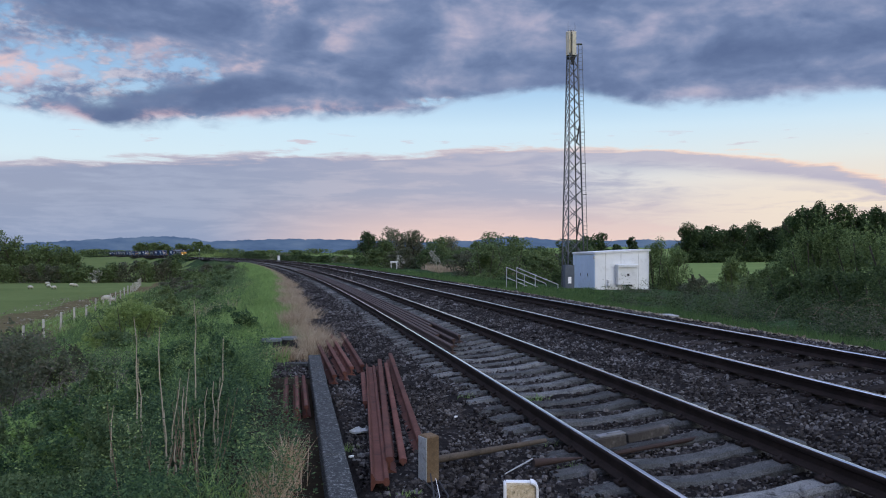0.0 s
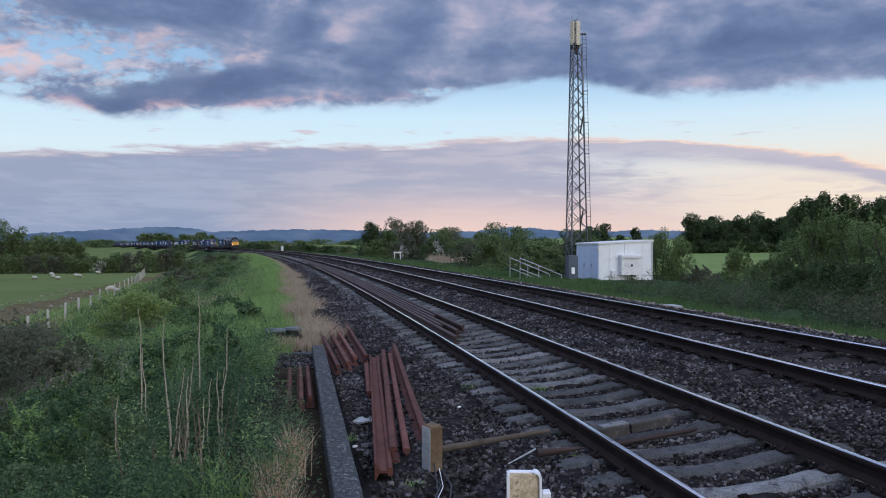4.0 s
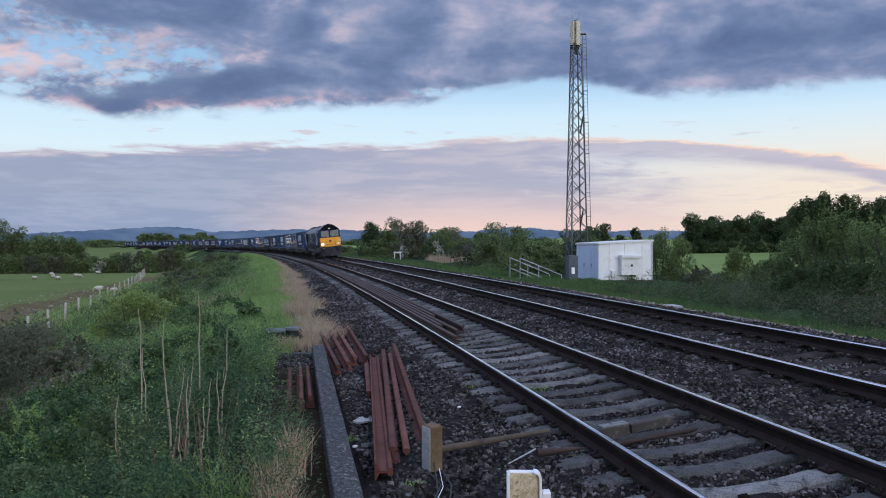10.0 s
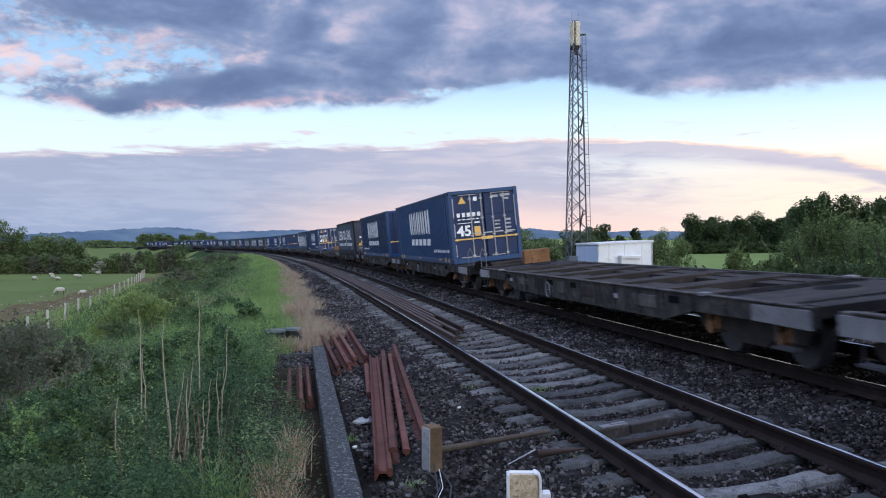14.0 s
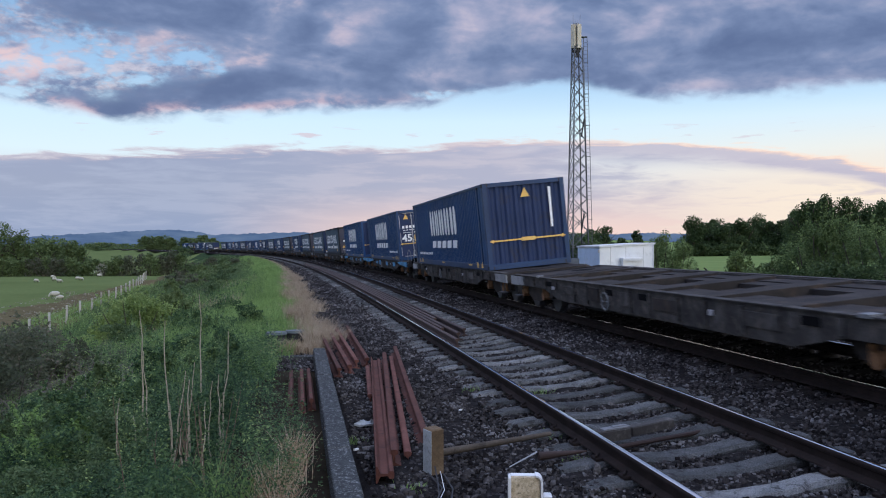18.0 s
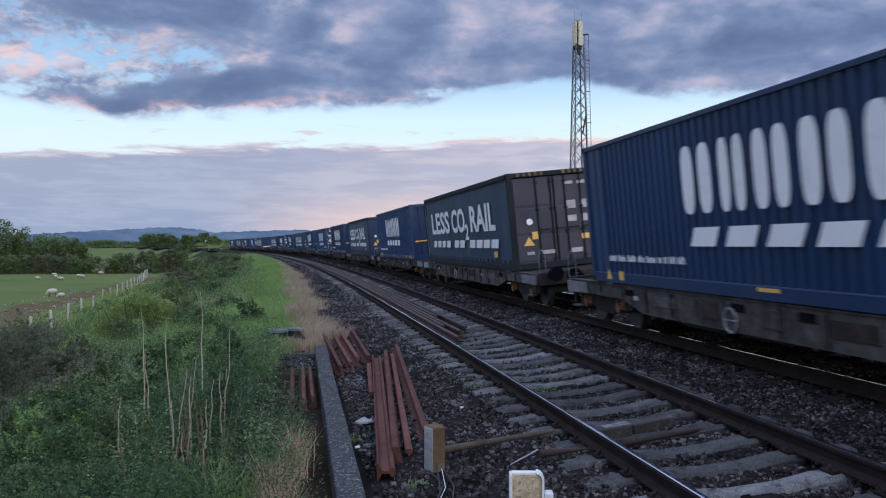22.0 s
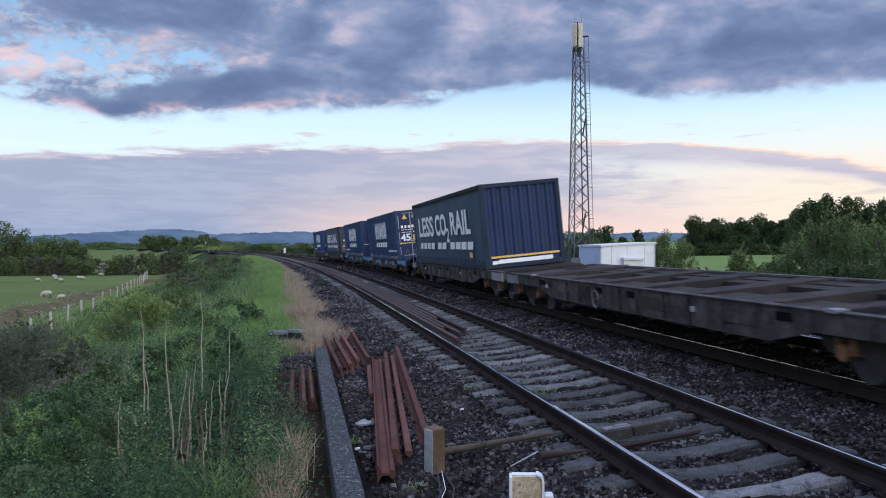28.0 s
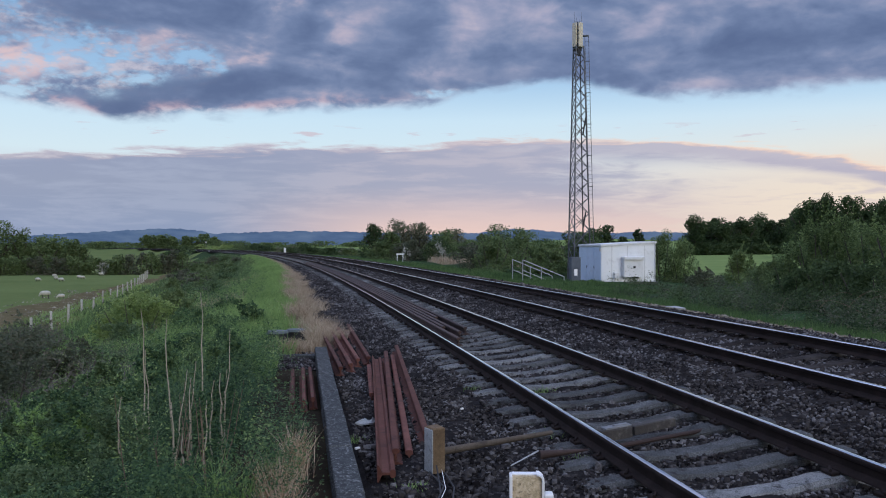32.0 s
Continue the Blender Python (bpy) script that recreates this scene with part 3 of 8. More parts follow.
# ---- mesh helpers ----
class Shape:
    """Collects faces for one mesh."""

    def __init__(self):
        self.v, self.f, self.m = [], [], []

    def poly(self, pts, faces, slot=0):
        k = len(self.v)
        self.v += [tuple(p) for p in pts]
        for f in faces:
            self.f.append(tuple(k + i for i in f))
            self.m.append(slot)
        return self

    def box(self, cx, cy, cz, sx, sy, sz, slot=0, taper=1.0, c=0.0, turn=None):
        """A box about its centre; c: chamfer of its upright and top edges; taper: of the top."""
        x, y, z = sx / 2, sy / 2, sz / 2
        if c <= 0:
            rings = [(x, y, -z), (x * taper, y * taper, z)]
        else:
            rings = [(x, y, -z), (x * taper, y * taper, z - c), (x * taper - c, y * taper - c, z)]
        pts, faces = [], []
        for rx, ry, rz in rings:
            pts += [(-rx, -ry, rz), (rx, -ry, rz), (rx, ry, rz), (-rx, ry, rz)]
        n = len(rings)
        for r in range(n - 1):
            for i in range(4):
                j = (i + 1) % 4
                faces.append((r * 4 + i, r * 4 + j, r * 4 + 4 + j, r * 4 + 4 + i))
        faces.append((3, 2, 1, 0))
        faces.append(tuple((n - 1) * 4 + i for i in range(4)))
        if turn is not None:
            pts = [turn @ Vector(p) for p in pts]
        return self.poly([(p[0] + cx, p[1] + cy, p[2] + cz) for p in pts], faces, slot)

    def tube(self, a, b, r, r2=None, n=8, slot=0, cap=True):
        a, b = Vector(a), Vector(b)
        r2 = r if r2 is None else r2
        d = (b - a).normalized()
        u = d.orthogonal().normalized()
        v = d.cross(u)
        pts = []
        for p, rr in ((a, r), (b, r2)):
            for i in range(n):
                t = 2 * math.pi * i / n
                pts.append(p + u * (rr * math.cos(t)) + v * (rr * math.sin(t)))
        faces = [(i, (i + 1) % n, n + (i + 1) % n, n + i) for i in range(n)]
        if cap:
            faces += [tuple(reversed(range(n))), tuple(range(n, 2 * n))]
        return self.poly(pts, faces, slot)

    def sweep(self, profile, stations, slots=None, closed=True, caps=True):
        """profile: (x, z) points; stations: functions that place a profile point."""
        k, n = len(self.v), len(profile)
        for st in stations:
            self.v += [tuple(st(x, z)) for x, z in profile]
        m = n if closed else n - 1
        for s in range(len(stations) - 1):
            for i in range(m):
                j = (i + 1) % n
                self.f.append((k + s * n + i, k + s * n + j, k + (s + 1) * n + j, k + (s + 1) * n + i))
                self.m.append(slots[i] if slots else 0)
        if caps and closed:
            self.f.append(tuple(k + i for i in reversed(range(n))))
            self.f.append(tuple(k + (len(stations) - 1) * n + i for i in range(n)))
            self.m += [0, 0]
        return self

    def mesh(self, name, mats, bevel=0.0, smooth=False):
        me = bpy.data.meshes.new(name)
        me.from_pydata(self.v, [], self.f)
        for mt in mats if isinstance(mats, (list, tuple)) else [mats]:
            me.materials.append(mt)
        me.polygons.foreach_set("material_index", self.m)
        bm = bmesh.new()
        bm.from_mesh(me)
        bmesh.ops.recalc_face_normals(bm, faces=bm.faces)
        if bevel:
            bmesh.ops.bevel(bm, geom=[e for e in bm.edges if len(e.link_faces) == 2 and e.calc_face_angle() > 0.6], offset=bevel, segments=2, affect="EDGES", clamp_overlap=True)
        bm.to_mesh(me)
        bm.free()
        if smooth:
            me.polygons.foreach_set("use_smooth", [True] * len(me.polygons))
        me.update()
        return me


def part(name, shape, mats, parent=None, label="", at=None, bevel=0.0, smooth=False):
    """Links a Shape (or a mesh) as one mesh object, under a thing or a part."""
    data = shape.mesh(name, mats, bevel, smooth) if isinstance(shape, Shape) else shape
    ob = new(name, data)
    if parent is not None:
        ob.parent = parent
    if at is not None:
        ob.matrix_basis = at
    return tagged(ob, label) if label else ob


def thing(name, label, category, m=None, group="", kind=""):
    ob = new(name)
    ob.empty_display_size = 0.2
    if m is not None:
        ob.matrix_basis = m
    return tagged(ob, label, category, group, kind)


def cloud_mesh(name, mat, verts, quads):
    """A mesh from arrays of corners and of quads or triangles, for what nobody could count."""
    me = bpy.data.meshes.new(name)
    n, k = len(quads), quads.shape[1]
    me.vertices.add(len(verts))
    me.vertices.foreach_set("co", verts.astype(np.float32).ravel())
    me.loops.add(n * k)
    me.loops.foreach_set("vertex_index", quads.astype(np.int32).ravel())
    me.polygons.add(n)
    me.polygons.foreach_set("loop_start", np.arange(0, n * k, k, dtype=np.int32))
    me.materials.append(mat)
    me.update(calc_edges=True)
    return me


# ---- the line of the railway ----
GAUGE = 1.505                       # between the middles of the rail heads
CANT1, CANT2 = math.asin(0.140 / GAUGE), math.asin(0.148 / GAUGE)
X_FAR = 6.313 + GAUGE / 2 * math.cos(CANT2)      # middle of the far track abreast of the camera
X_NEAR = 2.855 + GAUGE / 2 * math.cos(CANT1)
Z_NEAR = GAUGE / 2 * math.sin(CANT1)
Z_FAR = 0.262 + GAUGE / 2 * math.sin(CANT2)
SIDE = X_NEAR - X_FAR


def bearing(s):
    """The way of the line, s metres on, in radians right of north."""
    s = min(s, 437.0)
    if s < 0:
        return 0.0055
    return 0.0055 - 2 * 2.77e-4 * s - 3 * 7.0e-8 * s * s


LINE = []
x, y, STEP, S0 = X_FAR, 0.0, 1.0, -900
for i in range(900):
    x -= math.sin(bearing(-i)) * STEP
    y -= math.cos(bearing(-i)) * STEP
for i in range(2600):
    LINE.append((x, y))
    b = bearing(S0 + i + 0.5)
    x += math.sin(b) * STEP
    y += math.cos(b) * STEP


def line(s, off=0.0):
    """The point s metres along the far track, off metres to its right, and the bearing there."""
    k = s - S0
    i = min(max(int(math.floor(k)), 0), len(LINE) - 2)
    t = k - i
    px = LINE[i][0] * (1 - t) + LINE[i + 1][0] * t
    py = LINE[i][1] * (1 - t) + LINE[i + 1][1] * t
    b = bearing(s)
    return px + off * math.cos(b), py - off * math.sin(b), b


def on_track(s, far=True):
    """A frame on a track: x to the right across the sleepers, y along the line, z off the rails."""
    px, py, b = line(s, 0.0 if far else SIDE)
    return Matrix.Translation((px, py, Z_FAR if far else Z_NEAR)) @ Matrix.Rotation(-b, 4, "Z") @ Matrix.Rotation(-(CANT2 if far else CANT1), 4, "Y")


LINE_Y = np.array([p[1] for p in LINE])
LINE_X = np.array([p[0] for p in LINE])


def lateral(X, Y):
    """Metres right of the far track, roughly."""
    return X - np.interp(Y, LINE_Y, LINE_X)


def wave(X, Y, a, b, c):
    return np.sin(X * a + 1.3 * np.sin(Y * b + c)) * np.sin(Y * a * 0.83 + c + 1.1 * np.sin(X * b))


def terrain(X, Y):
    """Height of the ground."""
    q = lateral(X, Y)
    z = np.interp(q, [-60, -24, -19, -14, -10.5, -8.2, -7.1, -6.75, -6.4, -4.8, 2.6, 3.4, 4.4, 7, 13, 22, 40, 70, 150, 260],
                  [-3.45, -3.4, -3.2, -2.0, -0.95, -0.34, -0.24, -0.27, -0.42, -0.5, -0.5, -0.25, -0.30, -0.45, -0.55, -0.8, -1.8, -2.2, -1.4, -0.6])
    rough = np.clip((np.abs(q + 1.5) - 6.2) / 4.0, 0, 1) * np.clip((60 - np.abs(q)) / 30, 0.12, 1)
    z = z + rough * (0.14 * wave(X, Y, 0.55, 0.9, 1.0) + 0.05 * wave(X, Y, 1.7, 1.3, 2.0))
    z = z + 7.5 * np.exp(-((X - 155) / 62) ** 2 - ((Y - 430) / 85) ** 2)
    return z + np.clip((Y - 500) / 2500, 0, 1) * 6


def ground_z(x, y):
    return float(terrain(np.array([x]), np.array([y]))[0])


def spread(lo, hi, n, near, power):
    t = np.linspace(-1, 1, n)
    v = np.sign(t) * np.abs(t) ** power
    return np.where(v < 0, near - v * (lo - near), near + v * (hi - near))


gx = np.unique(np.concatenate([spread(-3800, 3800, 90, 0, 3.2), np.arange(-30, 30, 0.6), np.arange(-90, 90, 4.0)]))
gy = np.unique(np.concatenate([spread(-900, 4600, 90, 10, 3.0), np.arange(-6, 60, 0.8), np.arange(60, 260, 4.0)]))
GX, GY = np.meshgrid(gx, gy)
GZ = terrain(GX, GY)
nv = len(gx)
idx = np.arange(len(gx) * len(gy)).reshape(len(gy), nv)
quads = np.stack([idx[:-1, :-1], idx[:-1, 1:], idx[1:, 1:], idx[1:, :-1]], -1).reshape(-1, 4)
me = cloud_mesh("ground", M_GROUND, np.stack([GX, GY, GZ], -1).reshape(-1, 3), quads)
me.materials.append(M_PASTURE)
cxs = GX[:-1, :-1].ravel()
cys = GY[:-1, :-1].ravel()
qq = lateral(cxs, cys)
me.materials.append(M_DIRT)
me.materials.append(M_SOIL)
me.materials.append(M_MEADOW)
edge_x = -23.2 + 0.5 * np.sin(cys * 0.31)
slot = (((qq < -20) & (cxs < edge_x)) | (qq > 30) | ((qq < -26) & (cys > 165))).astype(np.int32)
slot[(qq < -20.8) & (cxs >= edge_x) & (cys > 20) & (cys < 165)] = 2
slot[qq > 30] = 4
slot[(cxs > -0.9) & (cxs < 1.2) & (cys > 3) & (cys < 17)] = 3
me.polygons.foreach_set("material_index", slot)
me.polygons.foreach_set("use_smooth", np.ones(len(quads), dtype=bool))
tagged(new("ground", me), "rough green embankment with pasture below and beyond it", "ground", kind="structure")

# ---- ballast ----
BED = [(-6.75, -0.36), (-6.45, -0.235), (-5.7, -0.225), (-5.15, -0.25), (-4.75, -0.25), (-2.3, -0.06), (-1.85, -0.02), (-1.4, 0.0), (1.35, 0.245), (1.9, 0.28), (2.5, 0.22), (3.4, -0.35)]


def bed_height(off):
    """Height of the ballast top, off metres right of the far track."""
    return np.interp(off, [p[0] for p in BED], [p[1] for p in BED])


offs = np.concatenate([np.linspace(-6.75, 3.4, 68)])
stn = np.concatenate([np.arange(-14, 60, 0.45), np.arange(60, 200, 3.0), np.arange(200, 1000, 10.0)])
V = []
for s in stn:
    px, py, b = line(float(s))
    X = px + offs * math.cos(b)
    Y = py - offs * math.sin(b)
    lump = 0.018 * np.sin(X * 5.1 + 2 * np.sin(Y * 3.3)) * np.sin(Y * 4.7 + X) + 0.014 * np.sin(X * 11 + Y * 9.0)
    V.append(np.stack([X, Y, bed_height(offs) + lump - 0.03], -1))
V = np.concatenate(V)
n = len(offs)
idx = np.arange(len(V)).reshape(len(stn), n)
quads = np.stack([idx[:-1, :-1], idx[:-1, 1:], idx[1:, 1:], idx[1:, :-1]], -1).reshape(-1, 4)
bed = cloud_mesh("ballast", M_BALLAST, V, quads)
bed.polygons.foreach_set("use_smooth", np.ones(len(quads), dtype=bool))
tagged(new("ballast", bed), "dark brown-grey stone ballast bed under two tracks", "ballast", kind="structure")

# ---- rails ----
RAIL = [(-0.075, -0.159), (0.075, -0.159), (0.070, -0.146), (0.012, -0.118), (0.010, -0.055), (0.035, -0.040), (0.0365, -0.016), (0.031, -0.006), (0.020, -0.0018), (0.007, 0.0),
        (-0.007, 0.0), (-0.020, -0.0018), (-0.031, -0.006), (-0.0365, -0.016), (-0.035, -0.040), (-0.010, -0.055), (-0.012, -0.118), (-0.070, -0.146)]
RAIL_SLOTS = [0] * 20


def station(far, s, shift):
    m = on_track(s, far) @ Matrix.Translation((shift, 0, 0))
    return lambda px, pz: m @ Vector((px, 0, pz))


rail_s = [float(v) for v in np.concatenate([np.arange(-40, 120, 2.0), np.arange(120, 1000, 8.0)])]
tracks = []
for far in (False, True):
    tr = thing("railway_track", "canted track of steel rails on concrete sleepers" if not far else "far canted track with dark rusty rails on grimy sleepers", "railway track", kind="structure")
    for side in (-1, 1):
        worn = [1 if i in ((8, 9, 10, 11) if far else (8, 9, 10)) else v for i, v in enumerate(RAIL_SLOTS)]      # the running band shines
        sh = Shape().sweep(RAIL, [station(far, s, side * GAUGE / 2) for s in rail_s], worn)
        part("rail", sh, [M_RAILRUST, M_RAILTOP], tr, label="steel rail with a polished head and rusty sides")
    tracks.append(tr)


def sleeper_shape(hollow):
    sh = Shape()
    ys = 0.135
    xs = [-1.25, -0.98, -0.52, -0.2, 0.2, 0.52, 0.98, 1.25]
    zs = [-0.19, -0.172, -0.172, -0.172 - hollow, -0.172 - hollow, -0.172, -0.172, -0.19]
    rings = []
    for xx, zz in zip(xs, zs):
        rings.append([(xx, -ys, -0.36), (xx, -ys, zz - 0.035), (xx, -ys + 0.03, zz), (xx, ys - 0.03, zz), (xx, ys, zz - 0.035), (xx, ys, -0.36)])
    pts = [p for r in rings for p in r]
    faces = []
    for r in range(len(rings) - 1):
        for i in range(5):
            faces.append((r * 6 + i, r * 6 + i + 1, r * 6 + 7 + i, r * 6 + 6 + i))
    faces += [tuple(range(6)), tuple(len(pts) - 6 + i for i in range(6))]
    return sh.poly(pts, faces)


PITCH, SLEEPER0 = 0.667, -2.95
clip = Shape()
for sx in (-1, 1):
    for inner in (-1, 1):
        cx = sx * GAUGE / 2 + inner * 0.105
        clip.box(cx, 0, -0.155, 0.075, 0.15, 0.03, c=0.008)
        clip.tube((cx - 0.03, -0.05, -0.13), (cx + 0.03, 0.05, -0.13), 0.013, n=6)
CLIPS = clip.mesh("rail_clip", M_RAILRUST)
for far, tr, hollow in ((False, tracks[0], 0.035), (True, tracks[1], 0.012)):
    data = sleeper_shape(hollow).mesh("sleeper", M_SLEEPER2 if far else M_SLEEPER)
    rest = Shape()
    k = 0
    s = SLEEPER0
    while s < 330:
        m = on_track(s, far) @ pose(random.uniform(-0.02, 0.02), 0, random.uniform(-0.012, 0.006) - (0.03 if far else 0.0), 0, random.uniform(-0.3, 0.3), random.uniform(-0.9, 0.9))
        if s < 66:
            ob = part("sleeper", data, None, tr, at=m)
            if s < 36:
                part("rail_clip", CLIPS, None, ob)
        else:
            rest.poly([m @ Vector(p) for p in ((-1.25, -0.13, -0.19), (1.25, -0.13, -0.19), (1.25, 0.13, -0.19), (-1.25, 0.13, -0.19))], [(0, 1, 2, 3)])
            rest.poly([m @ Vector(p) for p in ((-1.25, -0.13, -0.36), (1.25, -0.13, -0.36), (1.25, -0.13, -0.19), (-1.25, -0.13, -0.19))], [(0, 1, 2, 3)])
        k += 1
        s += PITCH
    tagged(part("far_sleepers", rest, M_SLEEPER2 if far else M_SLEEPER, tr), kind="stuff")


# ---- the freight train ----
SPEED = 33.5
FRONT_AT_ZERO = 15.8 + SPEED * 12.6
MOVING = []                         # (thing, metres behind the train's nose, metres between its bearings, height)
DECK = 0.90


def letters(text, width, height, mat, name="lettering"):
    """A flat mesh of the built-in font, fitted to a width and a height, standing in the x-z plane and reading along +x."""
    cu = bpy.data.curves.new(name, "FONT")
    cu.body, cu.size, cu.align_x, cu.align_y = text, 1.0, "LEFT", "BOTTOM_BASELINE"
    cu.offset, cu.resolution_u = 0.030, 3
    ob = bpy.data.objects.new(name, cu)
    scene.collection.objects.link(ob)
    me = bpy.data.meshes.new_from_object(ob.evaluated_get(bpy.context.evaluated_depsgraph_get()))
    bpy.data.objects.remove(ob)
    xs, ys = [v.co.x for v in me.vertices], [v.co.y for v in me.vertices]
    fit = Matrix.Diagonal((width / (max(xs) - min(xs)), height / (max(ys) - min(ys)), 1, 1)) @ Matrix.Translation((-min(xs), -min(ys), 0))
    me.transform(Matrix.Rotation(radians(90), 4, "X") @ fit)
    me.materials.clear()
    me.materials.append(mat)
    me.name = name
    return me


# a sign on a vehicle's left flank: reads towards the nose (-y is forward, seen from the left the nose is at the right)
def flank(y, z, x):
    return Matrix(((0, 0, 1, x), (-1, 0, 0, y), (0, 1, 0, z), (0, 0, 0, 1))) @ Matrix.Rotation(radians(-90), 4, "X")


def ribbed(sh, x_face, y0, y1, z0, z1, pitch, depth, slot=0):
    """A corrugated wall in the plane x = x_face, running from y0 to y1, ribs upright."""
    n = max(1, int(round((y1 - y0) / pitch)))
    p = (y1 - y0) / n
    ys = []
    for i in range(n):
        a = y0 + i * p
        ys += [(a, 0), (a + p * 0.32, 0), (a + p * 0.5, depth), (a + p * 0.82, depth)]
    ys.append((y1, 0))
    pts, faces = [], []
    for yy, dd in ys:
        pts += [(x_face + dd, yy, z0), (x_face + dd, yy, z1)]
    for i in range(len(ys) - 1):
        faces.append((2 * i, 2 * i + 1, 2 * i + 3, 2 * i + 2))
    return sh.poly(pts, faces, slot)


def ribbed_end(sh, y_face, x0, x1, z0, z1, pitch, depth, slot=0):
    n = max(1, int(round((x1 - x0) / pitch)))
    p = (x1 - x0) / n
    xs = []
    for i in range(n):
        a = x0 + i * p
        xs += [(a, 0), (a + p * 0.30, 0), (a + p * 0.5, depth), (a + p * 0.80, depth)]
    xs.append((x1, 0))
    pts, faces = [], []
    for xx, dd in xs:
        pts += [(xx, y_face + dd, z0), (xx, y_face + dd, z1)]
    for i in range(len(xs) - 1):
        faces.append((2 * i, 2 * i + 1, 2 * i + 3, 2 * i + 2))
    return sh.poly(pts, faces, slot)


CL, CW, CH = 13.716, 2.50, 2.56
HL, HW = CL / 2, CW / 2


def slanted(sh, y, z, w, h, x, lean):
    """A white block with slanted ends on the left flank, y to y - w along the nose's way."""
    sh.poly([(x, y, z), (x, y - w, z), (x, y - w - lean, z + h), (x, y - lean, z + h),
             (x - 0.004, y, z), (x - 0.004, y - w, z), (x - 0.004, y - w - lean, z + h), (x - 0.004, y - lean, z + h)],
            [(0, 1, 2, 3), (4, 5, 6, 7), (0, 1, 5, 4), (1, 2, 6, 5), (2, 3, 7, 6), (3, 0, 4, 7)])


def rounded_block(sh, y, z, w, h, x, ring=0.0, n=20):
    """An upright rounded block, with an open middle when ring is its line width."""
    def outline(iw, ih):
        pts = []
        for i in range(n):
            t = 2 * math.pi * i / n
            c, s = math.cos(t), math.sin(t)
            e = 0.62
            pts.append((y - w / 2 + iw / 2 * math.copysign(abs(c) ** e, c), z + h / 2 + ih / 2 * math.copysign(abs(s) ** e, s)))
        return pts
    a = outline(w, h)
    if ring:
        b = outline(w - 2 * ring, h - 2 * ring)
        sh.poly([(x, p, q) for p, q in a] + [(x, p, q) for p, q in b], [(i, (i + 1) % n, n + (i + 1) % n, n + i) for i in range(n)])
    else:
        sh.poly([(x, p, q) for p, q in a], [tuple(range(n))])


def container_frame(box, curtain, post_mat):
    fr = Shape()
    for sx in (-1, 1):
        fr.box(sx * (HW - 0.04), 0, 0.09, 0.09, CL - 0.2, 0.18, c=0.01)                 # bottom rails
        fr.box(sx * (HW - 0.04), 0, CH - 0.035, 0.09, CL - 0.2, 0.07, c=0.01)            # top rails
        for sy in (-1, 1):
            fr.box(sx * (HW - 0.06), sy * (HL - 0.07), CH / 2, 0.13, 0.15, CH, c=0.012)  # corner posts
    for sy in (-1, 1):
        fr.box(0, sy * (HL - 0.06), 0.08, CW - 0.2, 0.12, 0.16, c=0.01)
        fr.box(0, sy * (HL - 0.06), CH - 0.06, CW - 0.2, 0.12, 0.12, c=0.01)
    part("frame", fr, post_mat, box)
    for sx in (-1, 1):
        for sy in (-1, 1):
            for zz in (0.06, CH - 0.055):
                part("corner_casting", CASTING, None, box, at=pose(sx * (HW - 0.075), sy * (HL - 0.085), zz))
            for zz in (0.06, CH - 0.055):
                part("corner_casting", CASTING, None, box, at=pose(sx * (HW - 0.078), sy * (HL - 0.85), zz))
    ro = Shape()
    ribbed_roof = []
    n = 46
    for i in range(n + 1):
        yy = -HL + 0.12 + (CL - 0.24) * i / n
        ribbed_roof.append((yy, CH - 0.03 + (0.015 if i % 2 else 0)))
    ro.poly([p for yy, zz in ribbed_roof for p in ((-HW + 0.07, yy, zz), (HW - 0.07, yy, zz))], [(2 * i, 2 * i + 1, 2 * i + 3, 2 * i + 2) for i in range(n)])
    part("roof", ro, post_mat, box)
    fl = Shape().box(0, 0, 0.13, CW - 0.16, CL - 0.2, 0.08)
    part("floor_panel", fl, M_BLACK, box)


STRAP = Shape().box(0, 0, 0, 0.022, 0.028, 0.15).box(0, 0, -0.07, 0.03, 0.04, 0.03, slot=1).mesh("buckle_strap", [M_BLACK, M_DATA])
CASTING = Shape().box(0, 0, 0, 0.162, 0.178, 0.118, c=0.01).mesh("corner_casting", M_WAGON)


def end_doors(box, sign, panel_mat, pale):
    """Double doors with locking bars, at the end that faces sign * y."""
    yf = sign * (HL - 0.05)
    for sx in (-1, 1):
        d = Shape()
        x0, x1 = (0.02, HW - 0.13) if sx > 0 else (-HW + 0.13, -0.02)
        d.box((x0 + x1) / 2, yf - sign * 0.015, CH / 2, x1 - x0, 0.04, CH - 0.30)
        door = part("door", d, panel_mat, box)
        for r in range(3):
            z0 = 0.20 + r * 0.735
            part("door_panel", Shape().box((x0 + x1) / 2, yf, z0 + 0.345, x1 - x0 - 0.04, 0.05, 0.66, c=0.02), panel_mat, door)
        for fx in ((0.57, 0.93) if sx * sign > 0 else (0.25, 0.64)):
            xx = x0 + (x1 - x0) * fx
            b = Shape().tube((xx, yf + sign * 0.055, 0.16), (xx, yf + sign * 0.055, CH - 0.14), 0.021, n=8)
            for zz in (0.25, 0.95, 1.55, 2.25):
                b.box(xx, yf + sign * 0.045, zz, 0.10, 0.05, 0.05)
            b.box(xx + 0.16, yf + sign * 0.06, 1.02, 0.34, 0.02, 0.035)
            part("locking_bar", b, pale, door)


def plain_end(box, sign, mat):
    e = Shape()
    ribbed_end(e, sign * (HL - 0.03), -HW + 0.12, HW - 0.12, 0.15, CH - 0.11, 0.27, -sign * 0.05)
    part("end_wall", e, mat, box)


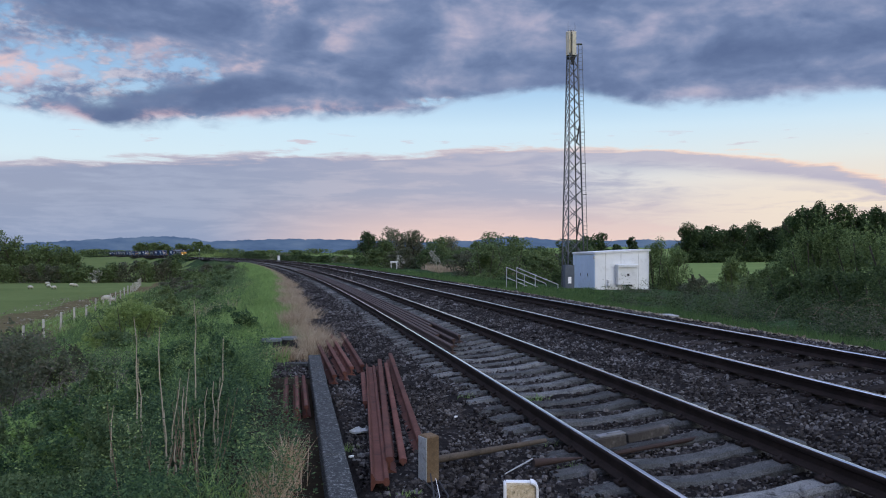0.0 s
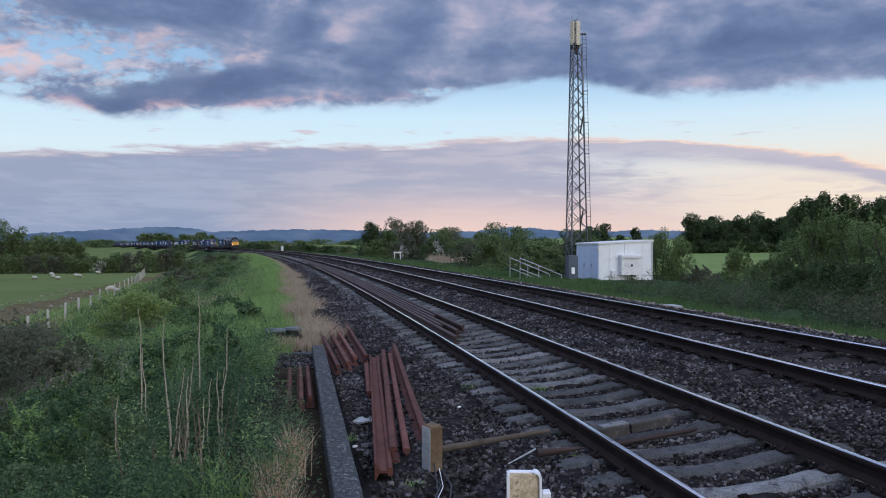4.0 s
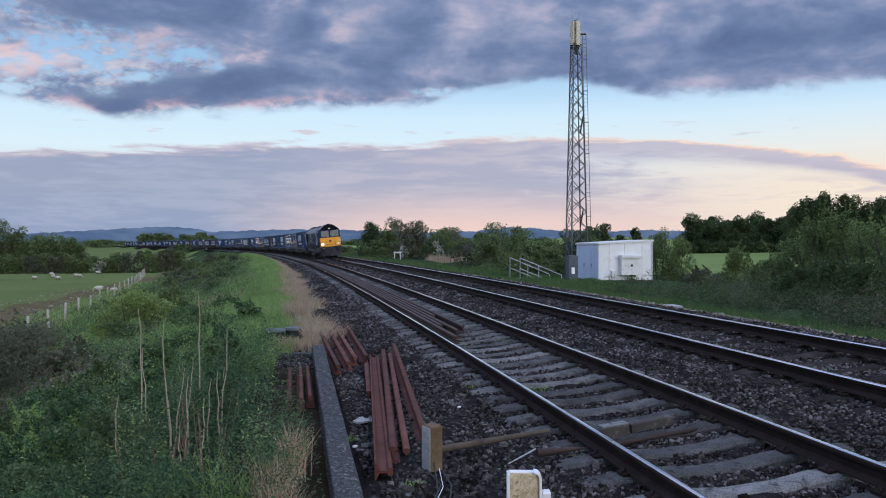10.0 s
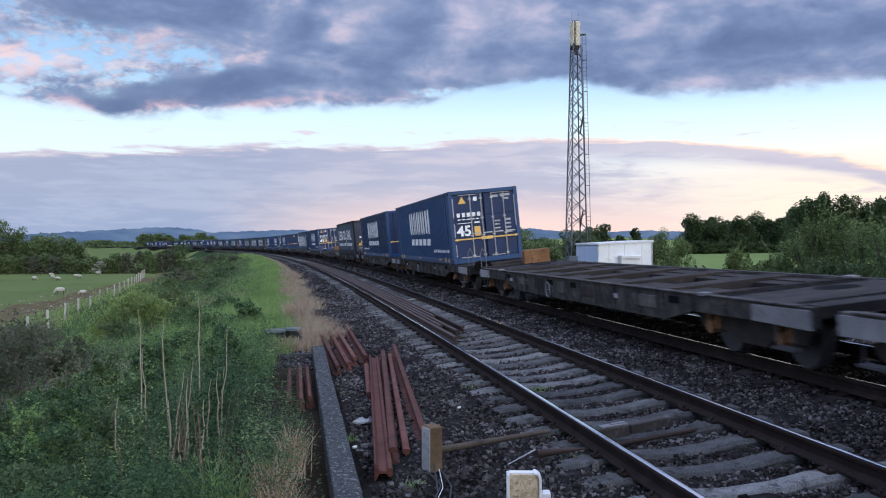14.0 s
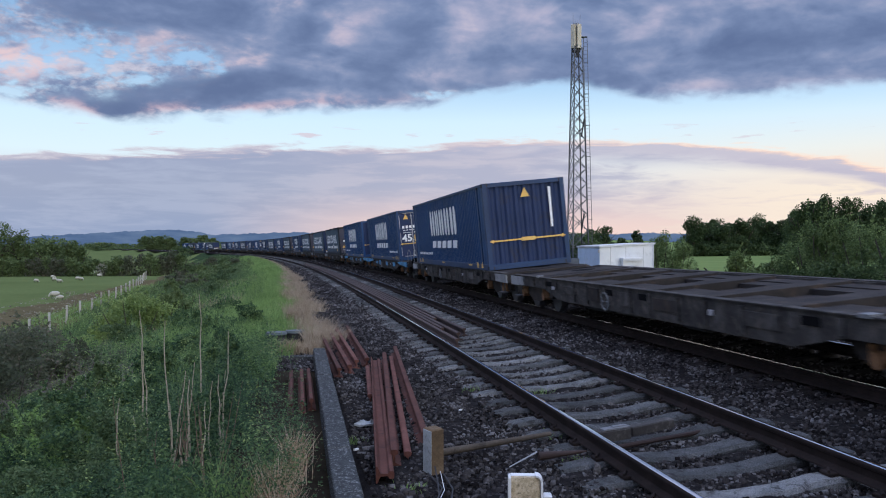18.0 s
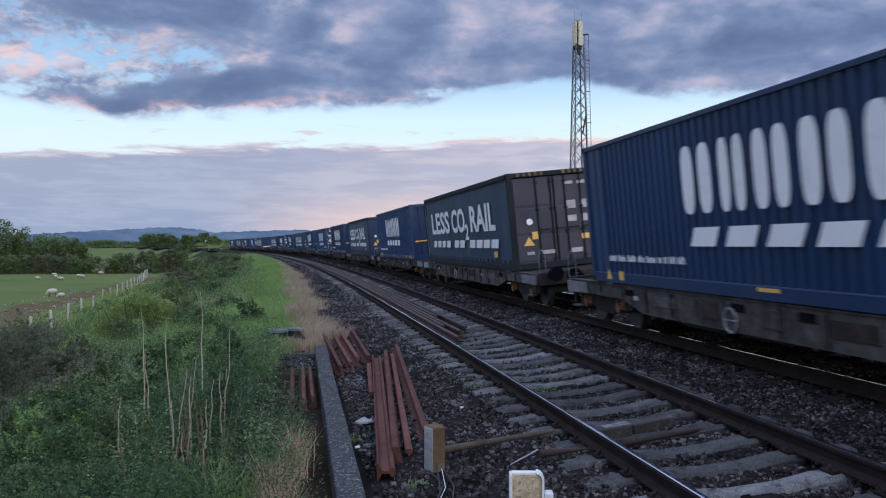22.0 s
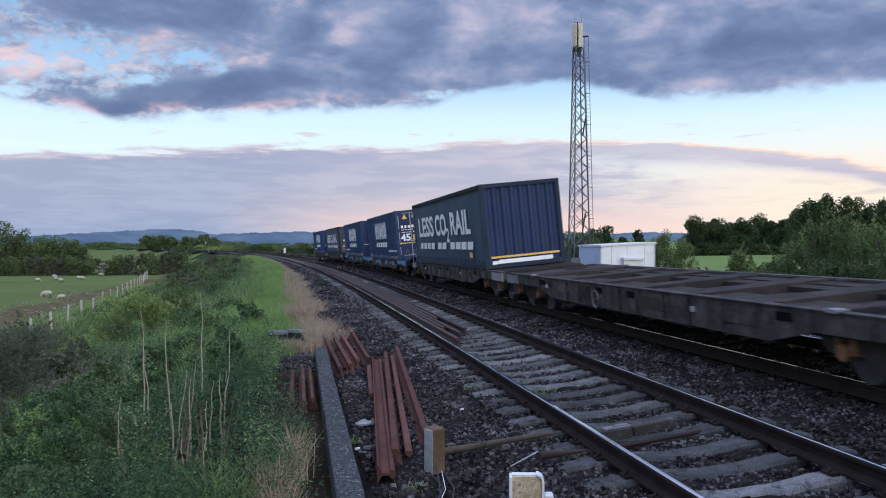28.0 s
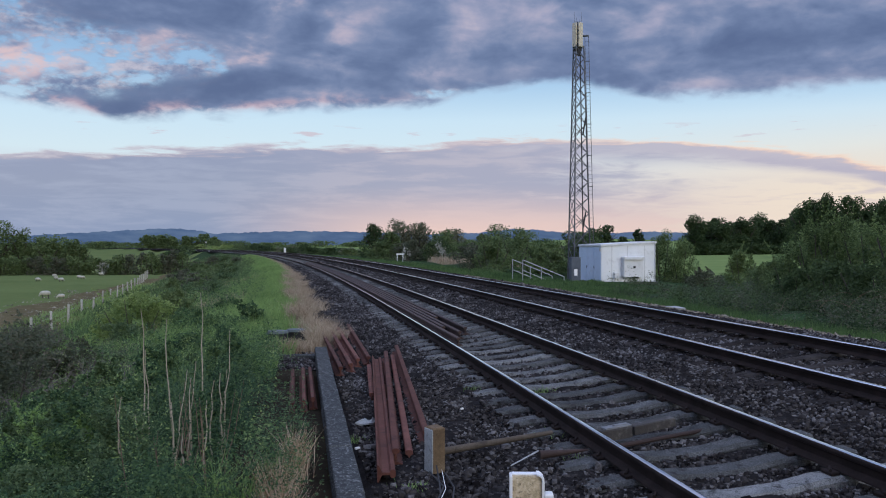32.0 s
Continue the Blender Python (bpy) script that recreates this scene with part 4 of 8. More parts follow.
def arrow(box, sign, x0, x1, z):
    yf = sign * (HL + 0.012)
    a = Shape().box((x0 + x1) / 2, yf, z, x1 - x0, 0.012, 0.045)
    a.box(0.02, yf, z, 0.42, 0.014, 0.11)
    for sx, xx in ((-1, x0), (1, x1)):
        a.poly([(xx + sx * 0.02, yf, z), (xx - sx * 0.10, yf, z + 0.06), (xx - sx * 0.10, yf, z - 0.06)], [(0, 1, 2)])
    part("yellow_stripe", a, M_STRIPE, box, "yellow double-headed stripe")


def end_marks(box, sign, white_doors):
    """Warning triangle, stickers, the length mark and small panels on the doors; sign: which end."""
    yf = sign * (HL + 0.004)
    t = Shape().poly([(-0.92, yf, 2.10), (-0.64, yf, 2.10), (-0.78, yf, 2.36)], [(0, 1, 2)])
    part("warning_triangle", t, M_STRIPE, box, "yellow warning triangle")
    s = Shape().box(-0.30, yf, 2.24, 0.13, 0.006, 0.15)
    part("white_sticker", s, M_LETTER, box)
    s = Shape().box(-0.30, yf, 1.10, 0.22, 0.006, 0.34)
    part("orange_sticker", s, M_STRIPE, box)
    if sign < 0:
        part("length_mark", letters("45", 0.52, 0.38, M_LETTER), None, box, at=pose(-1.06, yf, 0.95))
    bars = [(-0.95 + i * 0.185, 1.70, 0.115, 0.145) for i in range(5)] + [(-0.93 + i * 0.165, 1.54, 0.12, 0.035) for i in range(5)]
    for xx, zz, ww, hh in bars + [(-0.75, 1.41, 0.5, 0.022), (-0.30, 1.41, 0.2, 0.06)]:
        part("sign_bar", Shape().box(xx, yf, zz, ww, 0.006, hh), M_LETTER, box, "plain white bar of a name panel")
    for i, (xx, zz, ww, hh) in enumerate([(0.42, 2.28, 0.24, 0.08), (0.80, 2.30, 0.36, 0.08), (0.82, 2.17, 0.22, 0.06), (0.44, 1.40, 0.20, 0.05), (0.44, 1.28, 0.17, 0.05),
                                          (0.44, 1.14, 0.20, 0.05), (0.82, 1.42, 0.22, 0.07), (0.82, 1.28, 0.22, 0.06), (0.82, 1.14, 0.22, 0.06), (0.84, 1.00, 0.24, 0.09)]):
        part("data_panel", Shape().box(xx, yf, zz, ww, 0.006, hh), M_DATA, box)
    if white_doors:
        ed = Shape()
        for z0_, z1_ in ((0.24, 0.66), (0.92, 1.42), (1.62, 2.30)):
            ed.box(-HW + 0.13, yf, (z0_ + z1_) / 2, 0.030, 0.008, z1_ - z0_)
        ed.box(HW - 0.13, yf, 1.72, 0.022, 0.008, 1.1)
        ed.box(-0.62, yf, 0.20, 0.70, 0.008, 0.030)
        ed.box(0.40, yf, 0.20, 0.50, 0.008, 0.030)
        ed.box(-0.55, yf, CH - 0.16, 0.75, 0.008, 0.022)
        ed.box(0.62, yf, CH - 0.16, 0.70, 0.008, 0.022)
        part("door_edging", ed, M_DATA, box, "white reflective door edging")


def brand_blocks(box, x, y0, z0, h, widths, gap, mat=M_LETTER):
    """Plain upright bars in place of a name: two to each of its places."""
    y = y0
    for wd in widths:
        for k in (0.06, 0.56):
            sh = Shape()
            rounded_block(sh, y - wd * k, z0, wd * 0.36, h, x)
            part("name_block", sh, mat, box, "plain white upright bar")
        y -= wd + gap


def small_print(box, x, y0, z, n, mat=M_LETTER):
    sh = Shape()
    r = random.Random(n)
    y = y0
    for i in range(n):
        for k in range(r.randint(2, 6)):
            ww = r.uniform(0.030, 0.055)
            hh = r.uniform(0.07, 0.12)
            sh.box(x, y - ww / 2, z + hh / 2 - 0.06, 0.006, ww, hh)
            y -= ww + 0.028
        y -= 0.075
    tagged(part("small_print", sh, mat, box, "line of small unreadable white print"), "line of small unreadable white print", kind="stuff")


def flank_marks(box, x):
    for yy, kind in ((-HL + 0.9, 0), (HL - 0.9, 0), (-HL + 1.5, 1), (HL - 1.5, 1), (-HL + 2.6, 2), (0.5, 2)):
        s = Shape()
        if kind == 0:
            s.poly([(x, yy - 0.14, 0.06), (x, yy + 0.14, 0.06), (x, yy, 0.26)], [(0, 1, 2)])
        elif kind == 1:
            s.box(x, yy, 0.14, 0.006, 0.22, 0.16)
        else:
            s.box(x, yy, 0.13, 0.006, 0.5, 0.05)
        part("yellow_marker", s, M_STRIPE, box)


def steel_container(door_end):
    """A blue corrugated box. door_end: which end (-1 the leading one) has the doors."""
    b = thing("shipping_container", "dark blue corrugated steel container with white blocks, on a flat wagon", "container", group="containers on the train")
    for sx in (-1, 1):
        sd = Shape()
        ribbed(sd, sx * (HW - 0.012), -HL + 0.95, HL - 0.95, 0.17, CH - 0.066, 0.235, -sx * 0.056)
        for sy in (-1, 1):
            ribbed(sd, sx * (HW - 0.012), min(sy * (HL - 0.95), sy * (HL - 0.14)), max(sy * (HL - 0.95), sy * (HL - 0.14)), 0.17, CH - 0.066, 0.4, -sx * 0.02)
        part("side_wall", sd, M_BOXBLUE, b)
    for sy in (-1, 1):
        for sx in (-1, 1):
            part("inner_post", Shape().box(sx * (HW - 0.03), sy * (HL - 0.85), CH / 2, 0.06, 0.12, CH - 0.1, c=0.01), M_BOXBLUE, b)
    container_frame(b, False, M_BOXBLUE)
    end_doors(b, door_end, M_BOXEND, M_STEEL)
    plain_end(b, -door_end, M_BOXEND)
    arrow(b, -1, -HW + 0.10, HW - 0.10, 0.84)
    xf = -HW - 0.006
    if door_end < 0:
        end_marks(b, -1, True)
    else:
        t = Shape().poly([(-0.12, -(HL + 0.004), 2.08), (0.16, -(HL + 0.004), 2.08), (0.02, -(HL + 0.004), 2.36)], [(0, 1, 2)])
        part("yellow_sticker", t, M_STRIPE, b)
        t = Shape().box(0.78, -(HL + 0.004), 1.72, 0.07, 0.006, 1.2)
        part("code_strip", t, M_LETTER, b, "upright strip of unreadable white print")
    brand_blocks(b, xf, 2.68, 1.13, 0.99, (1.05, 0.78, 0.92, 1.05, 1.16), 0.09)
    for i in range(5):
        sh = Shape()
        slanted(sh, 2.50 - i * 1.03, 0.67, 0.74, 0.27, xf, 0.16)
        part("white_dash", sh, M_LETTER, b, "slanted white dash")
    small_print(b, xf, (-3.05 if door_end < 0 else 5.85), 0.46, 9)
    flank_marks(b, xf)
    return b


def curtain_container(end_kind, words):
    """A curtain-sided box. end_kind: 'doors' or 'ribs' at the leading end."""
    b = thing("curtain_container", "dark grey-green curtain-sided container with white slogan" if words else "dark grey-green curtain-sided container with white blocks", "container", group="containers on the train")
    for sx in (-1, 1):
        sd = Shape()
        n, k = 40, 6
        pts = []
        for i in range(n + 1):
            yy = -HL + 0.22 + (CL - 0.44) * i / n
            for j in range(k + 1):
                zz = 0.16 + (CH - 0.27) * j / k
                bulge = 0.012 * math.sin(i * 1.7) * math.sin(math.pi * j / k) + 0.02 * math.sin(math.pi * j / k)
                pts.append((sx * (HW - 0.035 + bulge), yy, zz))
        sd.poly(pts, [(i * (k + 1) + j, i * (k + 1) + j + 1, (i + 1) * (k + 1) + j + 1, (i + 1) * (k + 1) + j) for i in range(n) for j in range(k)])
        part("curtain", sd, M_CURTAIN, b, smooth=True)
        rl = Shape().box(sx * (HW - 0.03), 0, CH - 0.055, 0.11, CL - 0.35, 0.11, c=0.02).box(sx * (HW + 0.012), 0, CH - 0.112, 0.03, CL - 0.5, 0.025)
        part("curtain_rail", rl, M_BOXTRIM, b)
        for i in range(26):
            part("buckle_strap", STRAP, None, b, at=pose(sx * (HW - 0.01), -HL + 0.5 + i * (CL - 1.0) / 25, 0.20))
        part("edge_trim", Shape().box(sx * (HW + 0.004), HL - 0.24, CH / 2 + 0.03, 0.012, 0.03, CH - 0.4), M_DATA, b)
    container_frame(b, True, M_BOXTRIM if end_kind == "doors" else M_CURTFRAME)
    if end_kind == "ribs":
        plain_end(b, -1, M_BOXEND)
        a = Shape().box(0, -(HL + 0.01), 0.33, CW - 0.35, 0.012, 0.06)
        part("yellow_stripe", a, M_STRIPE, b)
        a = Shape().box(0, -(HL + 0.01), 0.19, 1.7, 0.012, 0.12).box(-0.95, -(HL + 0.01), 0.17, 0.18, 0.012, 0.1)
        part("small_print", a, M_LETTER, b, "line of small unreadable white print")
        end_doors(b, 1, M_BOXEND, M_DARKSTEEL)
    else:
        mt = M_BROWNEND if end_kind == "doors" else M_BOXEND
        end_doors(b, -1, mt, M_BOXTRIM)
        plain_end(b, 1, mt)
        yf = -(HL + 0.006)
        for xx, zz, ww, hh in [(0.42, 2.2, 0.22, 0.08), (0.80, 2.2, 0.30, 0.09), (0.44, 1.62, 0.24, 0.22), (0.82, 1.62, 0.24, 0.22), (0.44, 1.25, 0.24, 0.16), (0.82, 1.25, 0.24, 0.2), (0.5, 0.40, 0.3, 0.12), (-0.78, 0.42, 0.2, 0.08), (-0.3, 0.42, 0.4, 0.1)]:
            part("data_panel", Shape().box(xx, yf, zz, ww, 0.006, hh), M_DATA, b)
        part("yellow_sticker", Shape().box(0.84, yf, 0.75, 0.36, 0.006, 0.14), M_STRIPE, b)
        part("yellow_sticker", Shape().box(-0.62, yf, 0.88, 0.16, 0.006, 0.2), M_STRIPE, b)
        part("warning_triangle", Shape().poly([(-0.95, yf, 0.62), (-0.65, yf, 0.62), (-0.8, yf, 0.86)], [(0, 1, 2)]), M_STRIPE, b, "yellow warning triangle")
        dot = Shape().tube((-0.74, yf, 1.25), (-0.74, yf - 0.004, 1.25), 0.085, n=18)
        part("round_sticker", dot, M_LETTER, b)
        for x0 in (-0.95, 0.3):
            for i in range(5):
                part("hazard_mark", Shape().box(x0 + i * 0.16, yf - 0.02, CH - 0.06, 0.08, 0.01, 0.09), M_PALEWOOD, b)
    xf = -HW - 0.022
    if words:
        part("slogan", letters("LESS", 3.70, 0.82, M_LETTER), None, b, at=flank(5.28, 1.10, xf))
        part("slogan", letters("CO", 2.25, 0.82, M_LETTER), None, b, at=flank(1.17, 1.10, xf))
        part("slogan", letters("2", 0.56, 0.52, M_LETTER), None, b, at=flank(-1.02, 0.86, xf))
        part("slogan", letters("RAIL", 3.30, 0.82, M_LETTER), None, b, at=flank(-1.93, 1.10, xf))
        for yy, ww in ((5.22, 0.66), (4.30, 0.66), (3.38, 0.66), (2.46, 0.70), (0.98, 0.74), (0.02, 0.74), (-1.55, 0.80), (-2.55, 0.80), (-3.52, 0.80), (-4.50, 0.84)):
            sh = Shape()
            slanted(sh, yy, 0.60, ww, 0.25, xf, 0.14)
            part("white_dash", sh, M_LETTER, b, "slanted white dash")
        part("yellow_label", Shape().box(xf, -5.0, 0.42, 0.006, 0.42, 0.17), M_STRIPE, b)
    else:
        brand_blocks(b, xf, 6.35, 0.50, 1.50, (1.45, 0.90, 1.40, 1.40, 1.35, 0.85, 0.85), 0.18)
        for yy, ww, hh in ((-3.15, 0.20, 1.50), (-3.75, 0.34, 1.30), (-4.50, 0.20, 1.05), (-5.05, 0.20, 1.05), (-5.75, 0.18, 1.4), (-6.15, 0.18, 1.55)):
            sh = Shape()
            rounded_block(sh, yy, 0.5, ww, hh, xf)
            part("name_block", sh, M_LETTER, b, "plain white upright bar")
    return b


# -- wagon: one platform of a twin low-floor flat --
PL = 17.2                            # over the platform's ends


def wagon(label, step_mat, buffers_front):
    wg = thing("flat_wagon", label, "wagon", group="wagons of the train")
    for sx in (-1, 1):
        fr = Shape()
        # fish-bellied side sill
        pts = [(-PL / 2, 0.86), (PL / 2, 0.86), (PL / 2, 0.62), (5.6, 0.60), (4.6, 0.40), (-4.6, 0.40), (-5.6, 0.60), (-PL / 2, 0.62)]
        k = len(pts)
        x0, x1 = sx * 1.20, sx * 1.08
        fr.poly([(x0, a, c) for a, c in pts] + [(x1, a, c) for a, c in pts], [tuple(range(k)), tuple(range(k, 2 * k))] + [(i, (i + 1) % k, k + (i + 1) % k, k + i) for i in range(k)])
        part("side_sill", fr, M_SILL, wg)
        # ribs and patched plates along the sill, with black plates painted as pocket shade
        r = random.Random(31 + int(buffers_front))
        for k in range(16):
            yy = -7.6 + k * 1.01 + r.uniform(-0.12, 0.12)
            low = 0.44 if abs(yy) < 4.5 else 0.63
            part("sill_rib", Shape().box(sx * 1.215, yy, (low + 0.82) / 2, 0.035, r.uniform(0.04, 0.09), 0.82 - low), M_SILL, wg)
        for yy, ww, hh, mt in ((-3.9, 0.95, 0.20, M_SILL), (-1.1, 0.9, 0.20, M_WAGON), (0.55, 0.5, 0.24, M_SILL), (2.3, 0.7, 0.26, M_WAGON), (3.7, 0.8, 0.16, M_SILL), (-2.6, 0.12, 0.08, M_DATA), (4.9, 0.16, 0.07, M_DATA)):
            part("sill_plate", Shape().box(sx * 1.208, yy, 0.66, 0.03, ww, hh, c=0.006), mt if step_mat is not M_WAGONBLUE or ww < 0.4 else (M_WAGONBLUE if ww > 0.6 else M_WAGON), wg)
        for yy in (-5.0, -0.2, 1.4, 5.2):
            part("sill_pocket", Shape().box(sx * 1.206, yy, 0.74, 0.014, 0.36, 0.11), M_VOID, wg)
        part("deck_edge", Shape().box(sx * 1.17, 0, 0.868, 0.12, PL - 0.5, 0.016), M_SILL, wg)
    dk = Shape()
    for yy in np.arange(-PL / 2 + 0.25, PL / 2, 2.04):
        dk.box(0, float(yy), 0.80, 2.16, 0.62, 0.14)
    for xx in (-0.55, 0.55):
        dk.box(xx, 0, 0.77, 0.30, PL - 0.1, 0.10)
    for xx in (-0.92, 0.92):
        dk.box(xx, 0, 0.79, 0.34, PL - 0.3, 0.08)
    part("deck_frame", dk, M_WAGON, wg, "rusty open deck beams")
    part("centre_sill", Shape().box(0, 0, 0.56, 1.0, PL - 4.6, 0.36).box(0, 1.2, 0.44, 1.9, 1.1, 0.30).box(0, -2.4, 0.46, 1.9, 0.8, 0.26), M_WAGON, wg, "dark centre sill with brake gear")
    part("brake_cylinder", Shape().tube((-0.86, -1.9, 0.42), (-0.86, -1.2, 0.42), 0.16, n=12).tube((-0.86, -1.2, 0.42), (-0.86, -0.5, 0.42), 0.03, n=6), M_DARKSTEEL, wg)
    part("air_reservoir", Shape().tube((-0.80, 2.5, 0.40), (-0.80, 3.7, 0.40), 0.17, n=12), M_DARKSTEEL, wg)
    for sy in (-1, 1):
        ed = Shape().box(0, sy * (PL / 2 - 1.5), 0.855, 2.2, 2.3, 0.03)
        part("end_deck", ed, M_WAGON, wg)
        # flat black disc painted as the dark inside a deck hole
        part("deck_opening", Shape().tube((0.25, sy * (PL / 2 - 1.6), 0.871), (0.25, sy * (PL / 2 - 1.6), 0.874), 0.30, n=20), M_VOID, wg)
    for sy in (-1, 1):
        for sx in (-1, 1):
            e, pts = sy * PL / 2, [(0.0, 0.845), (2.2, 0.845), (3.0, 0.80), (2.5, 0.70), (1.3, 0.66), (0.0, 0.60)]
            if step_mat is not M_WAGONBLUE:
                pts = [(0.0, 0.83), (1.25, 0.83), (1.25, 0.62), (0.0, 0.60)]
            k = len(pts)
            sp = Shape().poly([(sx * 1.235, e - sy * a, c) for a, c in pts] + [(sx * 1.18, e - sy * a, c) for a, c in pts], [tuple(range(k)), tuple(range(k, 2 * k))] + [(i, (i + 1) % k, k + (i + 1) % k, k + i) for i in range(k)])
            part("sill_panel", sp, step_mat, wg, "painted end of the sill")
            part("sill_step", Shape().tube((sx * 1.2, e - sy * 0.35, 0.62), (sx * 1.2, e - sy * 0.35, 0.34), 0.014, n=5).tube((sx * 1.2, e - sy * 0.75, 0.62), (sx * 1.2, e - sy * 0.75, 0.34), 0.014, n=5).box(sx * 1.2, e - sy * 0.55, 0.33, 0.14, 0.46, 0.03), M_DARKSTEEL, wg)
    for yy in (-HL + 0.85, HL - 0.85):
        for sx in (-1, 1):
            part("spigot", Shape().box(sx * 1.17, yy, 0.878, 0.14, 0.2, 0.044), M_WAGONGREY, wg)
    for sy in (-1, 1):
        bg = part("bogie", BOGIE, None, wg, at=pose(0, sy * 6.9, 0))
        for dy in (-0.9, 0.9):
            part("wheelset", WHEELSET, None, bg, at=pose(0, dy, 0))
            for sx in (-1, 1):
                part("axlebox", AXLEBOX, None, bg, at=pose(sx * 1.06, dy, 0.40))
    part("brake_wheel", WHEELRING, None, wg, "pale brake hand wheel", at=pose(-1.22, 1.6, 0.56))
    cp = Shape()
    end = -1 if buffers_front else 1
    cp.box(0, end * (PL / 2 + 0.08), 0.74, 2.3, 0.16, 0.30, c=0.01)
    part("headstock", cp, M_WAGON, wg)
    for sx in (-1, 1):
        bf = Shape().tube((sx * 0.87, end * (PL / 2 + 0.16), 0.86), (sx * 0.87, end * (PL / 2 + 0.55), 0.86), 0.09, n=10).tube((sx * 0.87, end * (PL / 2 + 0.55), 0.86), (sx * 0.87, end * (PL / 2 + 0.60), 0.86), 0.18, n=14)
        part("buffer", bf, M_VOID, wg)
    hn = Shape()
    ye = end * (PL / 2 + 0.12)
    for a, c in (((-1.14, 0.70), (-1.14, 1.30)), ((-1.14, 1.30), (-1.06, 1.46)), ((-1.06, 1.46), (-0.98, 1.30)), ((-0.98, 1.30), (-0.98, 0.70))):
        hn.tube((a[0], ye, a[1]), (c[0], ye, c[1]), 0.013, n=6)
    part("handrail", hn, M_WAGONGREY, wg)
    if not buffers_front:
        db = Shape().tube((0, -PL / 2 - 0.5, 0.62), (0, -PL / 2, 0.62), 0.09, n=8)
        part("drawbar", db, M_DARKSTEEL, wg)
        bx = Shape().box(0.55, PL / 2 - 0.15, 1.08, 0.8, 0.30, 0.42, c=0.02)
        part("end_stop", bx, M_ORANGE, wg, "orange-brown end stop")
    return wg


sh = Shape()
for sx in (-1, 1):
    pts = [(-1.45, 0.52), (-0.9, 0.64), (0.9, 0.64), (1.45, 0.52), (1.3, 0.36), (0.62, 0.36), (0.4, 0.24), (-0.4, 0.24), (-0.62, 0.36), (-1.3, 0.36)]
    k = len(pts)
    sh.poly([(sx * 1.04, a, c) for a, c in pts] + [(sx * 0.94, a, c) for a, c in pts], [tuple(range(k)), tuple(range(k, 2 * k))] + [(i, (i + 1) % k, k + (i + 1) % k, k + i) for i in range(k)])
sh.box(0, 0, 0.5, 1.9, 0.5, 0.22)
BOGIE = sh.mesh("bogie", M_WAGON)
sh = Shape()
for sx in (-1, 1):
    sh.tube((sx * 0.68, 0, 0.37), (sx * 0.81, 0, 0.37), 0.365, n=24)
    sh.tube((sx * 0.65, 0, 0.37), (sx * 0.69, 0, 0.37), 0.395, n=24)
sh.tube((-1.0, 0, 0.37), (1.0, 0, 0.37), 0.07, n=8)
WHEELSET = sh.mesh("wheelset", M_DARKSTEEL)
AXLEBOX = Shape().tube((-0.09, 0, 0), (0.09, 0, 0), 0.095, n=10).tube((0, -0.13, -0.02), (0, -0.13, 0.16), 0.05, n=8).tube((0, 0.13, -0.02), (0, 0.13, 0.16), 0.05, n=8).mesh("axlebox", M_ORANGE)
sh = Shape()
for i in range(20):
    t0, t1 = 2 * math.pi * i / 20, 2 * math.pi * (i + 1) / 20
    sh.tube((0, 0.17 * math.cos(t0), 0.17 * math.sin(t0)), (0, 0.17 * math.cos(t1), 0.17 * math.sin(t1)), 0.018, n=6)
sh.tube((0, -0.17, 0), (0, 0.17, 0), 0.012, n=6).tube((0, 0, -0.17), (0, 0, 0.17), 0.012, n=6)
WHEELRING = sh.mesh("brake_wheel", M_WAGONGREY)


